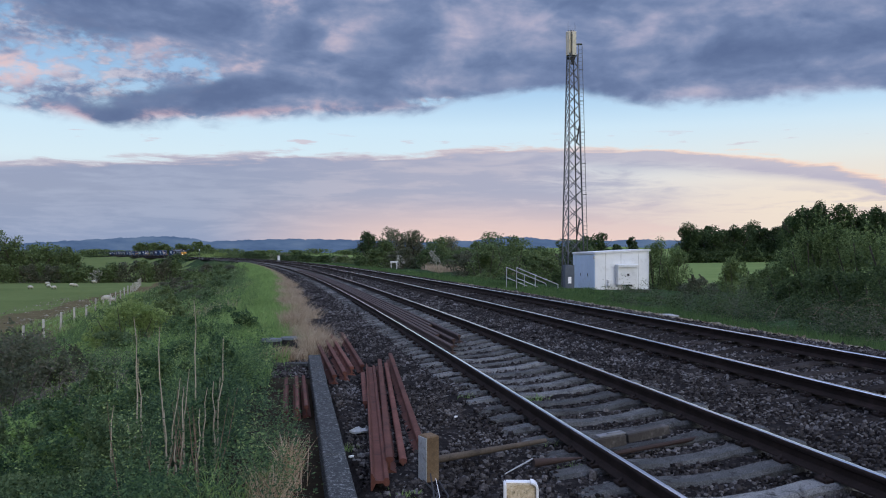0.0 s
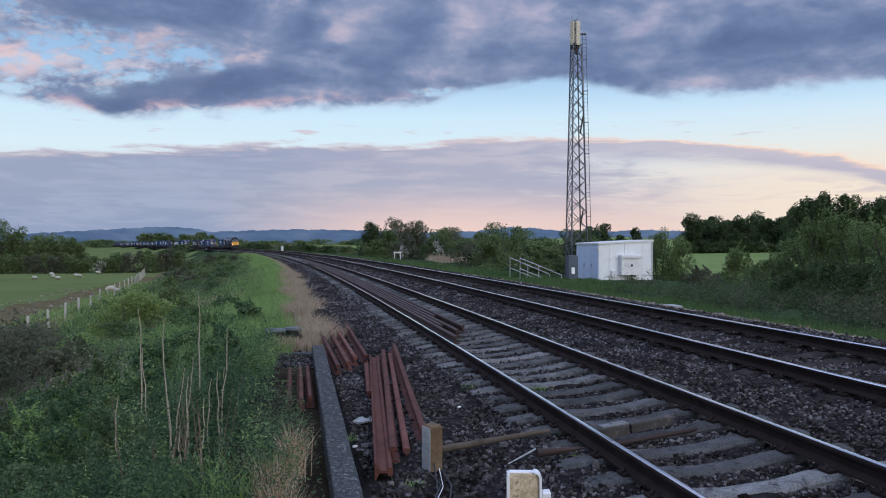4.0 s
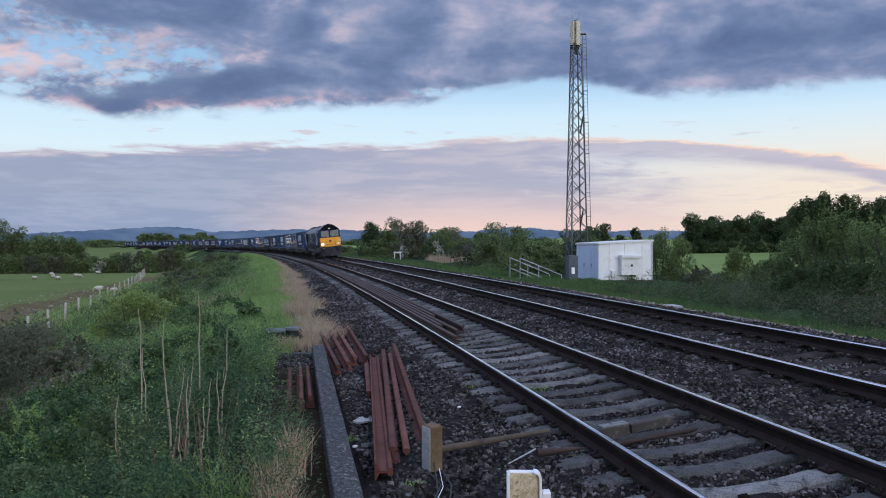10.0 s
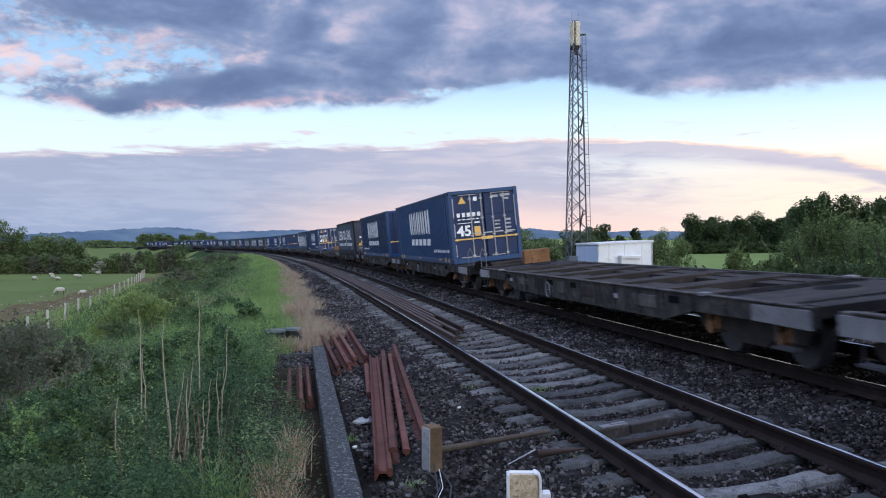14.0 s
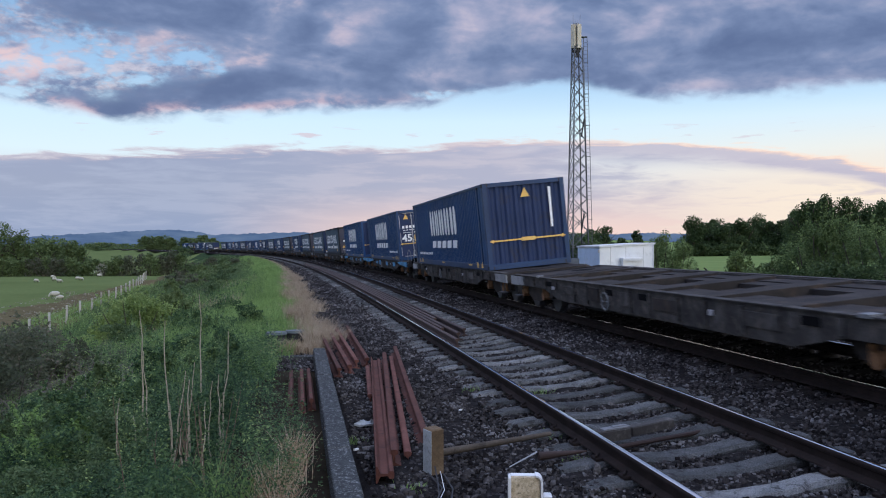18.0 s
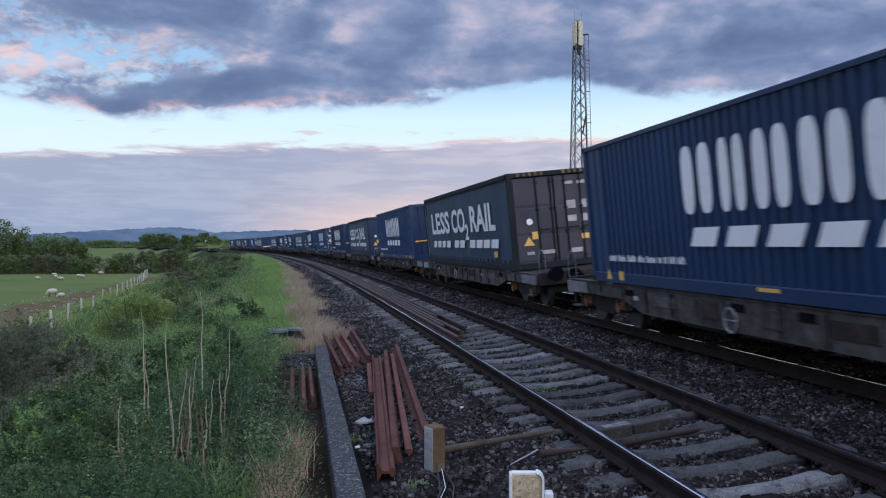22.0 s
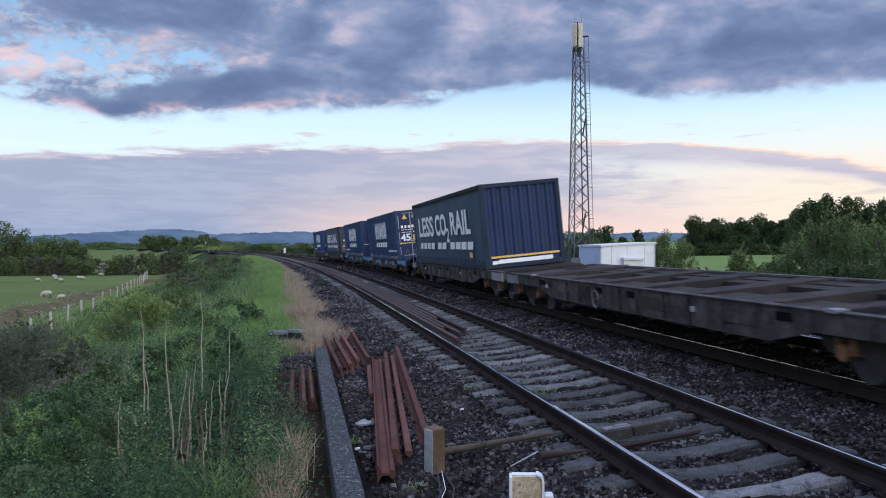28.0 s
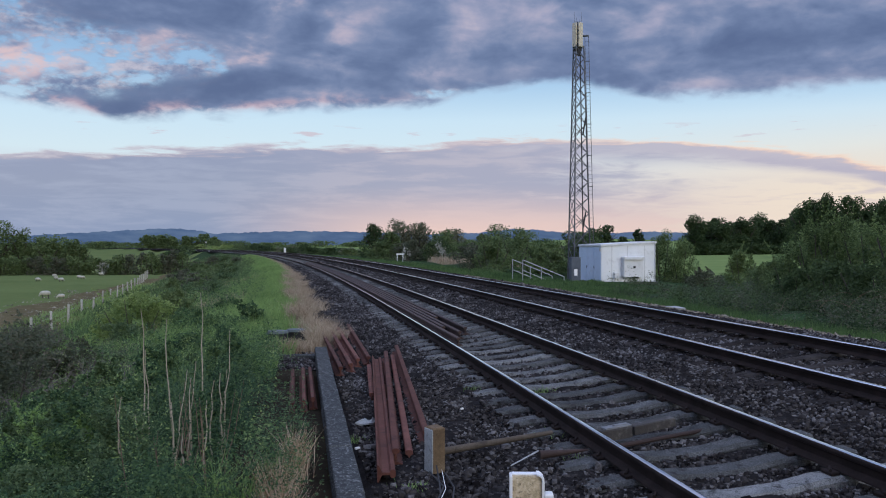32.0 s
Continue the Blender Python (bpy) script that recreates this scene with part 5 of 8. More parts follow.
# -- the locomotive: nose at y = 0, tail at y = 21.4 --
def locomotive():
    lo = thing("diesel_locomotive", "navy blue diesel locomotive with a yellow nose and lit headlamps", "locomotive")
    LEN, W = 21.4, 1.32
    # body between the cabs; the chamfered roof's shoulders are painted paler as sky sheen
    prof = [(-W, 1.56), (-W, 3.00), (-1.25, 3.18), (-0.78, 3.60), (-0.35, 3.74), (0.35, 3.74), (0.78, 3.60), (1.25, 3.18), (W, 3.00), (W, 1.56)]
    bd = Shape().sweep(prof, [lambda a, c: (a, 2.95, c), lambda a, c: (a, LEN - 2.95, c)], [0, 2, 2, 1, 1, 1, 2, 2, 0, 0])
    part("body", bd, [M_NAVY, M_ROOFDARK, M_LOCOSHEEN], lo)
    for end in (0, 1):
        mir = Matrix.Identity(4) if end == 0 else Matrix.Translation((0, LEN, 0)) @ Matrix.Rotation(math.pi, 4, "Z")
        cab = Shape()
        cp = [(-W, 1.50), (-W, 2.98), (-1.25, 3.20), (-1.05, 3.37), (-0.50, 3.73), (0, 3.87), (0.50, 3.73), (1.05, 3.37), (1.25, 3.20), (W, 2.98), (W, 1.50)]

        def ring(y0, rake, slim=1.0):
            def st(a, c):
                back = max(0.0, c - 2.30) * rake
                return (a * slim * (1 - 0.012 * max(0, c - 2.9)), y0 + back, c)
            return st
        cab.sweep(cp, [ring(0.0, 0.24, 0.895), ring(0.35, 0.12, 0.95), ring(0.72, 0.0, 1.0), lambda a, c: (a, 1.2, c), lambda a, c: (a, 2.95, c)])
        c = part("cab", cab, M_NAVY, lo, at=mir)
        ny = Shape()
        ny.poly([(-1.19, -0.03, 1.24), (1.19, -0.03, 1.24), (1.19, -0.03, 2.30), (-1.19, -0.03, 2.30),
                 (-1.215, 0.16, 1.24), (1.215, 0.16, 1.24), (1.215, 0.16, 2.30), (-1.215, 0.16, 2.30)],
                [(0, 1, 2, 3), (0, 1, 5, 4), (3, 2, 6, 7), (0, 3, 7, 4), (1, 2, 6, 5)])
        part("nose_panel", ny, M_YELLOW, c, "bright yellow nose panel", bevel=0.02)
        for sx in (-1, 1):
            def fr(xx, zz, out=0.0):
                return (xx, 0.0 + (zz - 2.30) * 0.24 - out, zz)
            xa, xb = (0.115, 0.985) if sx > 0 else (-0.985, -0.115)
            fm = Shape().poly([fr(xa - 0.028, 2.39, 0.015), fr(xb + 0.028, 2.39, 0.015), fr(xb + 0.018, 3.10, 0.015), fr(xa - 0.018, 3.10, 0.015),
                               fr(xa - 0.028, 2.39, -0.05), fr(xb + 0.028, 2.39, -0.05), fr(xb + 0.018, 3.10, -0.05), fr(xa - 0.018, 3.10, -0.05)],
                              [(0, 1, 2, 3), (0, 1, 5, 4), (1, 2, 6, 5), (2, 3, 7, 6), (3, 0, 4, 7)])
            f = part("window_frame", fm, M_WAGONGREY, c)
            gl = Shape().poly([fr(xa, 2.42, 0.022), fr(xb, 2.42, 0.022), fr(xb - 0.03, 3.07, 0.022), fr(xa + 0.03, 3.07, 0.022)], [(0, 1, 2, 3)])
            part("windscreen", gl, M_SCREEN, f)
            wp = Shape().tube(fr((xa + xb) / 2, 2.32, 0.05), fr((xa + xb) / 2 + 0.18, 2.80, 0.05), 0.010, n=5)
            part("wiper", wp, M_BLACK, c)
        br = Shape().poly([(-1.15, 0.13, 3.22), (-0.98, 0.18, 3.40), (-0.46, 0.25, 3.78), (0, 0.28, 3.92), (0.46, 0.25, 3.78), (0.98, 0.18, 3.40), (1.15, 0.13, 3.22),
                           (-1.275, 2.6, 3.22), (-1.075, 2.6, 3.40), (-0.52, 2.6, 3.77), (0, 2.6, 3.91), (0.52, 2.6, 3.77), (1.075, 2.6, 3.40), (1.275, 2.6, 3.22)],
                          [(0, 1, 2, 3, 4, 5, 6), (7, 8, 9, 10, 11, 12, 13)] + [(i, i + 1, i + 8, i + 7) for i in range(6)])
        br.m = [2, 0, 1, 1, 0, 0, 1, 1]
        part("cab_roof", br, [M_ROOFDARK, M_LOCOSHEEN, M_VOID], c, "black cab roof, dusty shoulders painted paler as sky sheen")
        part("red_line", Shape().box(0, 0.165, 3.25, 2.16, 0.02, 0.02), M_RED, c)
        hl = Shape().box(0, 0.16, 3.36, 0.30, 0.22, 0.24, c=0.02)
        part("lamp_housing", hl, M_BLACK, c)
        lit = end == 0
        part("marker_light", Shape().tube((0, 0.05, 3.36), (0, 0.03, 3.36), 0.08, n=14), M_HEADLAMP2 if lit else M_GLASS, c, "round white marker light")
        for sx in (-1, 1):
            part("lamp_box", Shape().box(sx * 0.875, -0.085, 1.66, 0.60, 0.13, 0.74, c=0.03), M_YELLOW, c, "yellow raised lamp box")
            part("headlight", Shape().tube((sx * 0.93, -0.14, 1.55), (sx * 0.93, -0.165, 1.55), 0.095, n=16), (M_HEADLAMP if sx < 0 else M_HEADLAMP2) if lit else M_GLASS, c, "round lit headlight" if lit else "round unlit headlight")
            part("tail_light", Shape().tube((sx * 0.73, -0.14, 1.55), (sx * 0.73, -0.16, 1.55), 0.065, n=14), M_LETTER if lit else M_RED, c)
            bf = Shape().tube((sx * 0.87, -0.05, 1.0), (sx * 0.87, -0.5, 1.0), 0.11, n=12).tube((sx * 0.87, -0.5, 1.0), (sx * 0.87, -0.56, 1.0), 0.20, 0.19, n=20)
            part("buffer", bf, M_ROOFDARK, c, "large grimy buffer")
        part("socket_cover", Shape().box(-0.02, -0.05, 1.88, 0.20, 0.05, 0.20, c=0.02), M_RUST, c, "rust-orange socket cover")
        part("number_panel", Shape().box(0.875, -0.156, 1.88, 0.50, 0.01, 0.10), M_STRIPE, c)
        for i in range(4):
            part("jumper_socket", Shape().box(-0.42 + i * 0.28, -0.05, 1.42 + 0.05 * abs(i - 1.5), 0.13, 0.06, 0.045), M_BLACK, c)
        part("bracket", Shape().box(-0.58, -0.05, 1.80, 0.12, 0.1, 0.1), M_BLACK, c)
        ck = Shape().box(0, -0.10, 0.98, 0.22, 0.3, 0.26).tube((0, -0.32, 0.92), (0, -0.34, 0.50), 0.05, n=8).tube((0.35, -0.08, 0.9), (0.38, -0.16, 0.45), 0.03, n=6).tube((-0.35, -0.08, 0.9), (-0.33, -0.16, 0.45), 0.03, n=6)
        part("coupling", ck, M_BLACK, c)
        part("buffer_beam", Shape().box(0, 0.12, 1.0, 2.44, 0.36, 0.50, c=0.02), M_ROOFDARK, c)
        pw = Shape().poly([(-1.20, -0.10, 0.95), (1.20, -0.10, 0.95), (1.12, -0.22, 0.20), (0, -0.42, 0.17), (-1.12, -0.22, 0.20), (0, -0.26, 0.95),
                           (-1.20, 0.1, 0.95), (1.20, 0.1, 0.95), (1.12, 0.1, 0.18), (0, 0.0, 0.16), (-1.12, 0.1, 0.18)],
                          [(0, 5, 3, 4), (5, 1, 2, 3), (0, 4, 10, 6), (1, 7, 8, 2), (4, 3, 9, 10), (3, 2, 8, 9), (0, 6, 7, 1, 5)])
        part("snowplough", pw, M_ROOFDARK, c, "grimy brown plough")
        for sx in (-1, 1):
            xf = sx * (W + 0.006)
            wf = Shape().box(xf, 1.28, 2.70, 0.03, 1.00, 0.72, c=0.005)
            f = part("side_window_frame", wf, M_STEEL, c)
            for yy in (1.04, 1.52):
                part("side_window", Shape().box(xf + sx * 0.016, yy, 2.70, 0.012, 0.42, 0.60), M_GLASS, f)
            dr = Shape().box(sx * (W + 0.001), 2.68, 2.30, 0.03, 0.56, 1.36, c=0.004)
            d = part("cab_door", dr, M_NAVY, c)
            part("door_window", Shape().box(sx * (W + 0.02), 2.68, 2.68, 0.012, 0.36, 0.50), M_GLASS, d)
            for yy in (2.34, 3.02):
                part("grab_rail", Shape().tube((sx * (W + 0.06), yy, 1.55), (sx * (W + 0.06), yy, 2.95), 0.018, n=6), M_LETTER, c)
            for zz in (0.48, 0.84, 1.2):
                part("cab_step", Shape().box(sx * 1.24, 2.68, zz, 0.22, 0.52, 0.04), M_DARKSTEEL, c)
        sg = Shape()
        for zz, ww in ((2.10, 0.40), (1.96, 0.66), (1.76, 0.30)):
            sg.box(-W - 0.012, 1.62, zz, 0.006, ww, 0.08)
        sg.poly([(-W - 0.012, 1.75, 2.24), (-W - 0.012, 1.20, 2.34), (-W - 0.012, 1.36, 2.16)], [(0, 1, 2)])
        part("emblem", sg, M_LETTER, c, "small white emblem drawn as plain bars")
    # louvred flanks: long horizontal ribs, upper faces painted paler as sky highlights
    for sx in (-1, 1):
        for y0, y1, z0, z1 in ((3.80, 9.22, 1.86, 2.98), (9.40, 14.4, 1.86, 2.98)):
            lv = Shape()
            n = 15
            p = (z1 - z0) / n
            pts = []
            for i in range(n):
                zz = z0 + i * p
                pts += [(0.004, zz), (0.052, zz + p * 0.10), (0.052, zz + p * 0.34), (0.004, zz + p * 0.72)]
            pts.append((0.004, z1))
            k = len(pts)
            lv.poly([(sx * (W + o), y0, zz) for o, zz in pts] + [(sx * (W + o), y1, zz) for o, zz in pts], [(i, i + 1, k + i + 1, k + i) for i in range(k - 1)])
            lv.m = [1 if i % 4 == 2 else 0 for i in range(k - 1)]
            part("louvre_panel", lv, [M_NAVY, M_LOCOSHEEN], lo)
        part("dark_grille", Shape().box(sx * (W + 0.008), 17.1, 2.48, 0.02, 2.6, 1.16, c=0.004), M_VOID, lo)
        part("sole_stripe", Shape().box(sx * (W + 0.012), LEN / 2, 1.79, 0.02, LEN - 6.2, 0.035), M_DATA, lo, "thin pale stripe along the sole bar")
        part("sole_bar", Shape().box(sx * (W - 0.10), LEN / 2, 1.44, 0.16, LEN - 5.4, 0.22, c=0.01), M_ROOFDARK, lo)
        part("panel_seam", Shape().box(sx * (W + 0.01), 9.31, 2.40, 0.05, 0.08, 1.16), M_NAVY, lo)
    xf = -W - 0.058
    for yy, zz, ww, hh in ((12.05, 1.98, 0.36, 0.46), (11.58, 1.98, 0.14, 0.40), (11.34, 1.98, 0.20, 0.32), (11.06, 1.98, 0.30, 0.32), (10.68, 1.98, 0.28, 0.32), (10.32, 1.98, 0.18, 0.40),
                           (12.05, 1.52, 0.28, 0.34), (11.70, 1.52, 0.26, 0.25), (11.36, 1.52, 0.10, 0.34), (11.10, 1.52, 0.26, 0.34), (10.76, 1.52, 0.24, 0.25), (10.46, 1.52, 0.20, 0.25), (10.20, 1.52, 0.24, 0.25), (9.90, 1.52, 0.22, 0.25)):
        part("name_bar", Shape().box(xf, yy - 0.25 - ww / 2, (zz - 1.52) * 0.78 + 1.93 + hh * 0.42, 0.008, ww * 0.82, hh * 0.80), M_DATA, lo, "plain white bar")
    em = Shape().poly([(xf, 11.35, 2.86), (xf, 9.55, 2.93), (xf, 9.75, 2.74), (xf, 10.5, 2.70)], [(0, 1, 2, 3)])
    part("emblem", em, M_DATA, lo, "white wing-shaped emblem")
    cr = Shape().tube((xf, 9.85, 2.58), (xf - 0.006, 9.85, 2.58), 0.30, n=24)
    part("round_emblem", cr, M_TEAL, lo, "pale teal round emblem")
    # roof gear
    for yy, ln in ((4.6, 1.6), (8.4, 3.4), (13.2, 3.0), (17.0, 1.8)):
        part("roof_hatch", Shape().box(0, yy, 3.745, 0.95, ln, 0.06, taper=0.9, c=0.02), M_ROOFDARK, lo)
    part("exhaust", Shape().box(0, 11.0, 3.76, 0.5, 0.7, 0.2, c=0.02), M_BLACK, lo)
    for yy in (8.2, 9.6, 12.0, 13.4):
        part("air_tank", Shape().tube((-1.12, yy - 0.5, 1.26), (-1.12, yy + 0.5, 1.26), 0.13, n=12), M_DARKSTEEL, lo)
    rr = Shape().box(-0.62, LEN / 2, 3.64, 0.06, LEN - 6.4, 0.05).box(0.62, LEN / 2, 3.64, 0.06, LEN - 6.4, 0.05)
    part("roof_rail", rr, M_BLACK, lo)
    part("underframe", Shape().box(0, LEN / 2, 1.26, 2.3, LEN - 1.6, 0.62), M_BLACK, lo)
    tank = [(-1.10, 0.98), (-1.24, 0.90), (-1.28, 0.76), (-1.22, 0.60), (-1.02, 0.46), (-0.70, 0.40), (0.70, 0.40), (1.02, 0.46), (1.22, 0.60), (1.28, 0.76), (1.24, 0.90), (1.10, 0.98)]
    part("fuel_tank", Shape().sweep(tank, [lambda a, c: (a, 9.5, c), lambda a, c: (a, 13.5, c)]), M_TANK, lo, "grimy rounded fuel tank")
    for yy in (9.8, 11.5, 13.2):
        part("tank_strap", Shape().sweep([(a * 1.012, c + 0.01) for a, c in tank], [lambda a, c, yy=yy: (a, yy, c), lambda a, c, yy=yy: (a, yy + 0.06, c)]), M_DARKSTEEL, lo)
    part("battery_box", Shape().box(-0.98, 8.0, 0.84, 0.44, 1.5, 0.56, c=0.02), M_DARKSTEEL, lo, "dark battery box under the frame")
    part("step_frame", Shape().tube((-1.25, 7.0, 1.05), (-1.25, 7.0, 0.36), 0.014, n=5).tube((-1.25, 7.6, 1.05), (-1.25, 7.6, 0.36), 0.014, n=5).box(-1.25, 7.3, 0.36, 0.12, 0.62, 0.03).box(-1.25, 7.3, 0.70, 0.10, 0.62, 0.025), M_WAGONGREY, lo)
    part("white_label", Shape().box(-1.27, 7.3, 0.52, 0.01, 0.10, 0.16), M_LETTER, lo)
    part("frame_pipe", Shape().tube((-1.22, 5.6, 1.14), (-1.22, 15.4, 1.14), 0.020, n=6), M_DARKSTEEL, lo)
    for sx in (-1, 1):
        part("roof_line", Shape().box(sx * 0.80, 5.6, 3.60, 0.010, 4.4, 0.010), M_RED, lo, "thin red line along the roof edge")
    for yb in (4.0, LEN - 4.0):
        bg = Shape()
        for sx in (-1, 1):
            pts = [(-2.6, 0.92), (-2.0, 1.10), (2.0, 1.10), (2.6, 0.92), (2.5, 0.40), (1.35, 0.36), (1.05, 0.60), (0.55, 0.36), (-0.55, 0.36), (-1.05, 0.60), (-1.35, 0.36), (-2.5, 0.40)]
            k = len(pts)
            bg.poly([(sx * 1.16, a, c) for a, c in pts] + [(sx * 1.02, a, c) for a, c in pts], [tuple(range(k)), tuple(range(k, 2 * k))] + [(i, (i + 1) % k, k + (i + 1) % k, k + i) for i in range(k)])
        bo = part("bogie", bg, M_TANK, lo, "grimy three-axle bogie", at=pose(0, yb, 0))
        for dy in (-1.95, 0.0, 1.95):
            part("wheelset", BIGWHEELS, None, bo, at=pose(0, dy, 0))
            for sx in (-1, 1):
                part("axlebox", Shape().box(sx * 1.17, dy, 0.50, 0.16, 0.42, 0.36, c=0.04).tube((sx * 1.24, dy, 0.5), (sx * 1.29, dy, 0.5), 0.11, n=12), M_WAGON, bo)
                part("spring", Shape().tube((sx * 1.15, dy + 0.42, 0.45), (sx * 1.15, dy + 0.42, 0.80), 0.09, n=10), M_DARKSTEEL, bo)
                part("sand_pipe", Shape().tube((sx * 0.98, dy - 0.55, 0.7), (sx * 0.78, dy - 0.6, 0.12), 0.02, n=6), M_STEEL, bo)
    return lo


sh = Shape()
for sx in (-1, 1):
    sh.tube((sx * 0.68, 0, 0.53), (sx * 0.81, 0, 0.53), 0.53, n=28)
    sh.tube((sx * 0.65, 0, 0.53), (sx * 0.69, 0, 0.53), 0.56, n=28)
sh.tube((-1.05, 0, 0.53), (1.05, 0, 0.53), 0.09, n=8)
BIGWHEELS = sh.mesh("wheelset", M_DARKSTEEL)

MOVING.append((locomotive(), 0.0, 21.4, 0.0))
W_PLAIN = wagon("grimy low flat wagon with pale grey sill ends", M_WAGONGREY, True)
W_REAR = wagon("grimy low flat wagon with pale sill ends, rear of a pair", M_WAGONGREY, False)
W_BLUE = wagon("low flat wagon with bright blue sill ends", M_WAGONBLUE, True)
W_BLUE2 = wagon("low flat wagon with bright blue sill ends, rear of a pair", M_WAGONBLUE, False)
STEEL_F, STEEL_R = steel_container(-1), steel_container(1)
SLOGAN_D, SLOGAN_B, SLOGAN_R = curtain_container("doors", True), curtain_container("blue", True), curtain_container("ribs", True)
NAMED_R = curtain_container("ribs", False)
LOADS = {"T": STEEL_F, "t": STEEL_R, "d": SLOGAN_D, "b": SLOGAN_B, "r": SLOGAN_R, "s": NAMED_R}
used = set()


def fresh(ob):
    """The thing itself the first time, then copies of it."""
    if ob.name in used:
        return copy_thing(ob, Matrix.Identity(4))
    used.add(ob.name)
    return ob


# the train in pairs of platforms: what the leading and the trailing one carry
PAIRS = ["T-", "Tt", "d-", "Ts", "-t", "Tt", "dr", "dt", "dt", "bt", "Tt", "bt", "Tr", "-r", "Tt", "dt"]
PAIR_AT = [24.14, 61.2, 98.3, 135.32, 172.31, 209.42, 246.66, 283.83, 321.3, 358.32, 395.7, 433.1, 470.5, 507.9, 545.3, 582.9]
for i, pair in enumerate(PAIRS):
    for j, load in enumerate(pair):
        at = PAIR_AT[i] + 17.75 * j
        blue = i in (5, 14)
        MOVING.append((fresh((W_BLUE if j == 0 else W_BLUE2) if blue else (W_PLAIN if j == 0 else W_REAR)), at, CL, 0.0))
        if load != "-":
            MOVING.append((fresh(LOADS[load]), at, CL, DECK))


# ---- lineside things ----
def px_thing(name, label, category, shape, mats, m=None, group="", bevel=0.0, kind=""):
    ob = new(name, shape.mesh(name, mats, bevel))
    if m is not None:
        ob.matrix_basis = m
    return tagged(ob, label, category, group, kind)


# concrete edging along the cess, in butted lengths
kb = thing("concrete_edging", "pale worn concrete edging strip beside the ballast", "kerb", kind="structure")
y = 3.4
k = 0
while y < 15.9:
    ln = min(1.55, 16.0 - y)
    t = (y + ln / 2 - 6.35) / 9.65
    xm = 0.41 + 0.06 * t
    part("edging_block", Shape().box(0, 0, 0, 0.215, ln - 0.012, 0.26, c=0.012), M_CONCRETE, kb, at=pose(xm, y + ln / 2, -0.175 + random.uniform(-0.006, 0.006), 0, random.uniform(-0.6, 0.6), -0.36 + random.uniform(-0.3, 0.3)))
    y += ln
    k += 1
part("edging_block", Shape().box(0, 0, 0, 0.9, 0.16, 0.2, c=0.012), M_CONCRETE, kb, at=pose(0.0, 16.15, -0.29, 0, 0, -8))


def scrap(label, p, q, z, roll=0.0, group="scrap rails beside the track", slim=1.0):
    """A length of old rail lying from p to q, its top at z."""
    d = Vector((q[0] - p[0], q[1] - p[1], 0))
    ln = d.length
    sh = Shape().sweep(RAIL, [lambda a, c: (a * slim, 0, c), lambda a, c: (a * slim, ln, c)])
    yaw = math.degrees(math.atan2(d.x, d.y))
    return px_thing("scrap_rail", label, "rail", sh, M_RUST, Matrix.Translation((p[0], p[1], z)) @ pose(0, 0, 0, 0, roll, -yaw) @ Matrix.Translation((0, 0, 0.08 if abs(roll) > 45 else 0.0)), group)


scrap("rust-brown scrap rail lying on its side on the ballast", (0.78, 7.45), (1.40, 15.0), -0.165, 90)
scrap("rust-brown scrap rail lying on the ballast", (0.93, 8.05), (1.62, 15.6), -0.09, 2)
scrap("dark rusty scrap rail wedged between others", (1.09, 8.3), (1.75, 15.7), -0.17, 3)
scrap("rust-brown scrap rail lying askew on the ballast", (1.34, 8.85), (1.93, 16.6), -0.10, 4)
scrap("short rusty scrap rail beside the bundle", (1.00, 11.4), (1.20, 14.2), -0.13, 0)
for i, (p, q) in enumerate((((0.72, 13.75), (0.62, 19.3)), ((0.90, 14.1), (0.82, 19.9)), ((1.06, 14.7), (1.00, 20.6)), ((1.26, 14.95), (1.29, 21.2)))):
    scrap("rusty scrap rail in a bundle of four on the ballast", p, q, -0.10, (3, -4, 2, 5)[i])
for i, (p, q) in enumerate((((-0.03, 10.7), (-0.03, 13.7)), ((0.115, 10.85), (0.13, 13.8)), ((0.225, 11.05), (0.235, 13.85)))):
    scrap("short rusty scrap rail lying in the weeds", p, q, -0.105, (0, 3, -3)[i], slim=0.72)

# spare rails laid inside the near track
for i, (off, s0, s1, roll) in enumerate(((-0.60, 16.0, 92.0, 0), (-0.49, 18.2, 96.0, 176), (-0.38, 17.0, 94.0, 0), (-0.26, 20.5, 98.0, 3), (-0.14, 17.6, 90.0, 0))):
    st = [float(v) for v in np.arange(s0, s1, 3.0)]
    sh = Shape().sweep(RAIL, [station(False, s, off) for s in st])
    ob = px_thing("spare_rail", "long rusty spare rail lying on the sleepers", "rail", sh, M_RUST2, Matrix.Translation((0, 0, 0.07)), "spare rails inside the track")

# timber stub, rods and blocks
st = Shape().box(0, 0, 0.205, 0.125, 0.135, 0.41, c=0.012).box(-0.067, 0, 0.20, 0.010, 0.128, 0.39, slot=1)
stub = px_thing("timber_stub", "short weathered timber stub with one pale painted side", "post", st, [M_PALEWOOD, M_STEELPAINT], pose(1.25, 7.74, -0.235, 3, -2, 24))
px_thing("timber_pole", "long thin weathered pole lying across the ballast", "pole", Shape().tube((1.36, 8.16, -0.165), (2.62, 8.66, -0.13), 0.037, 0.023, n=12), M_WOOD)
px_thing("rusty_spike", "tapered rusty iron spike lying on the ballast", "spike", Shape().tube((2.28, 7.92, -0.175), (2.76, 7.94, -0.150), 0.043, 0.010, n=14), M_RUST2)
px_thing("rusty_rod", "rusty iron rod lying across the near track", "rod", Shape().tube((2.96, 7.97, -0.150), (4.30, 8.36, -0.080), 0.024, n=8), M_RUST2)
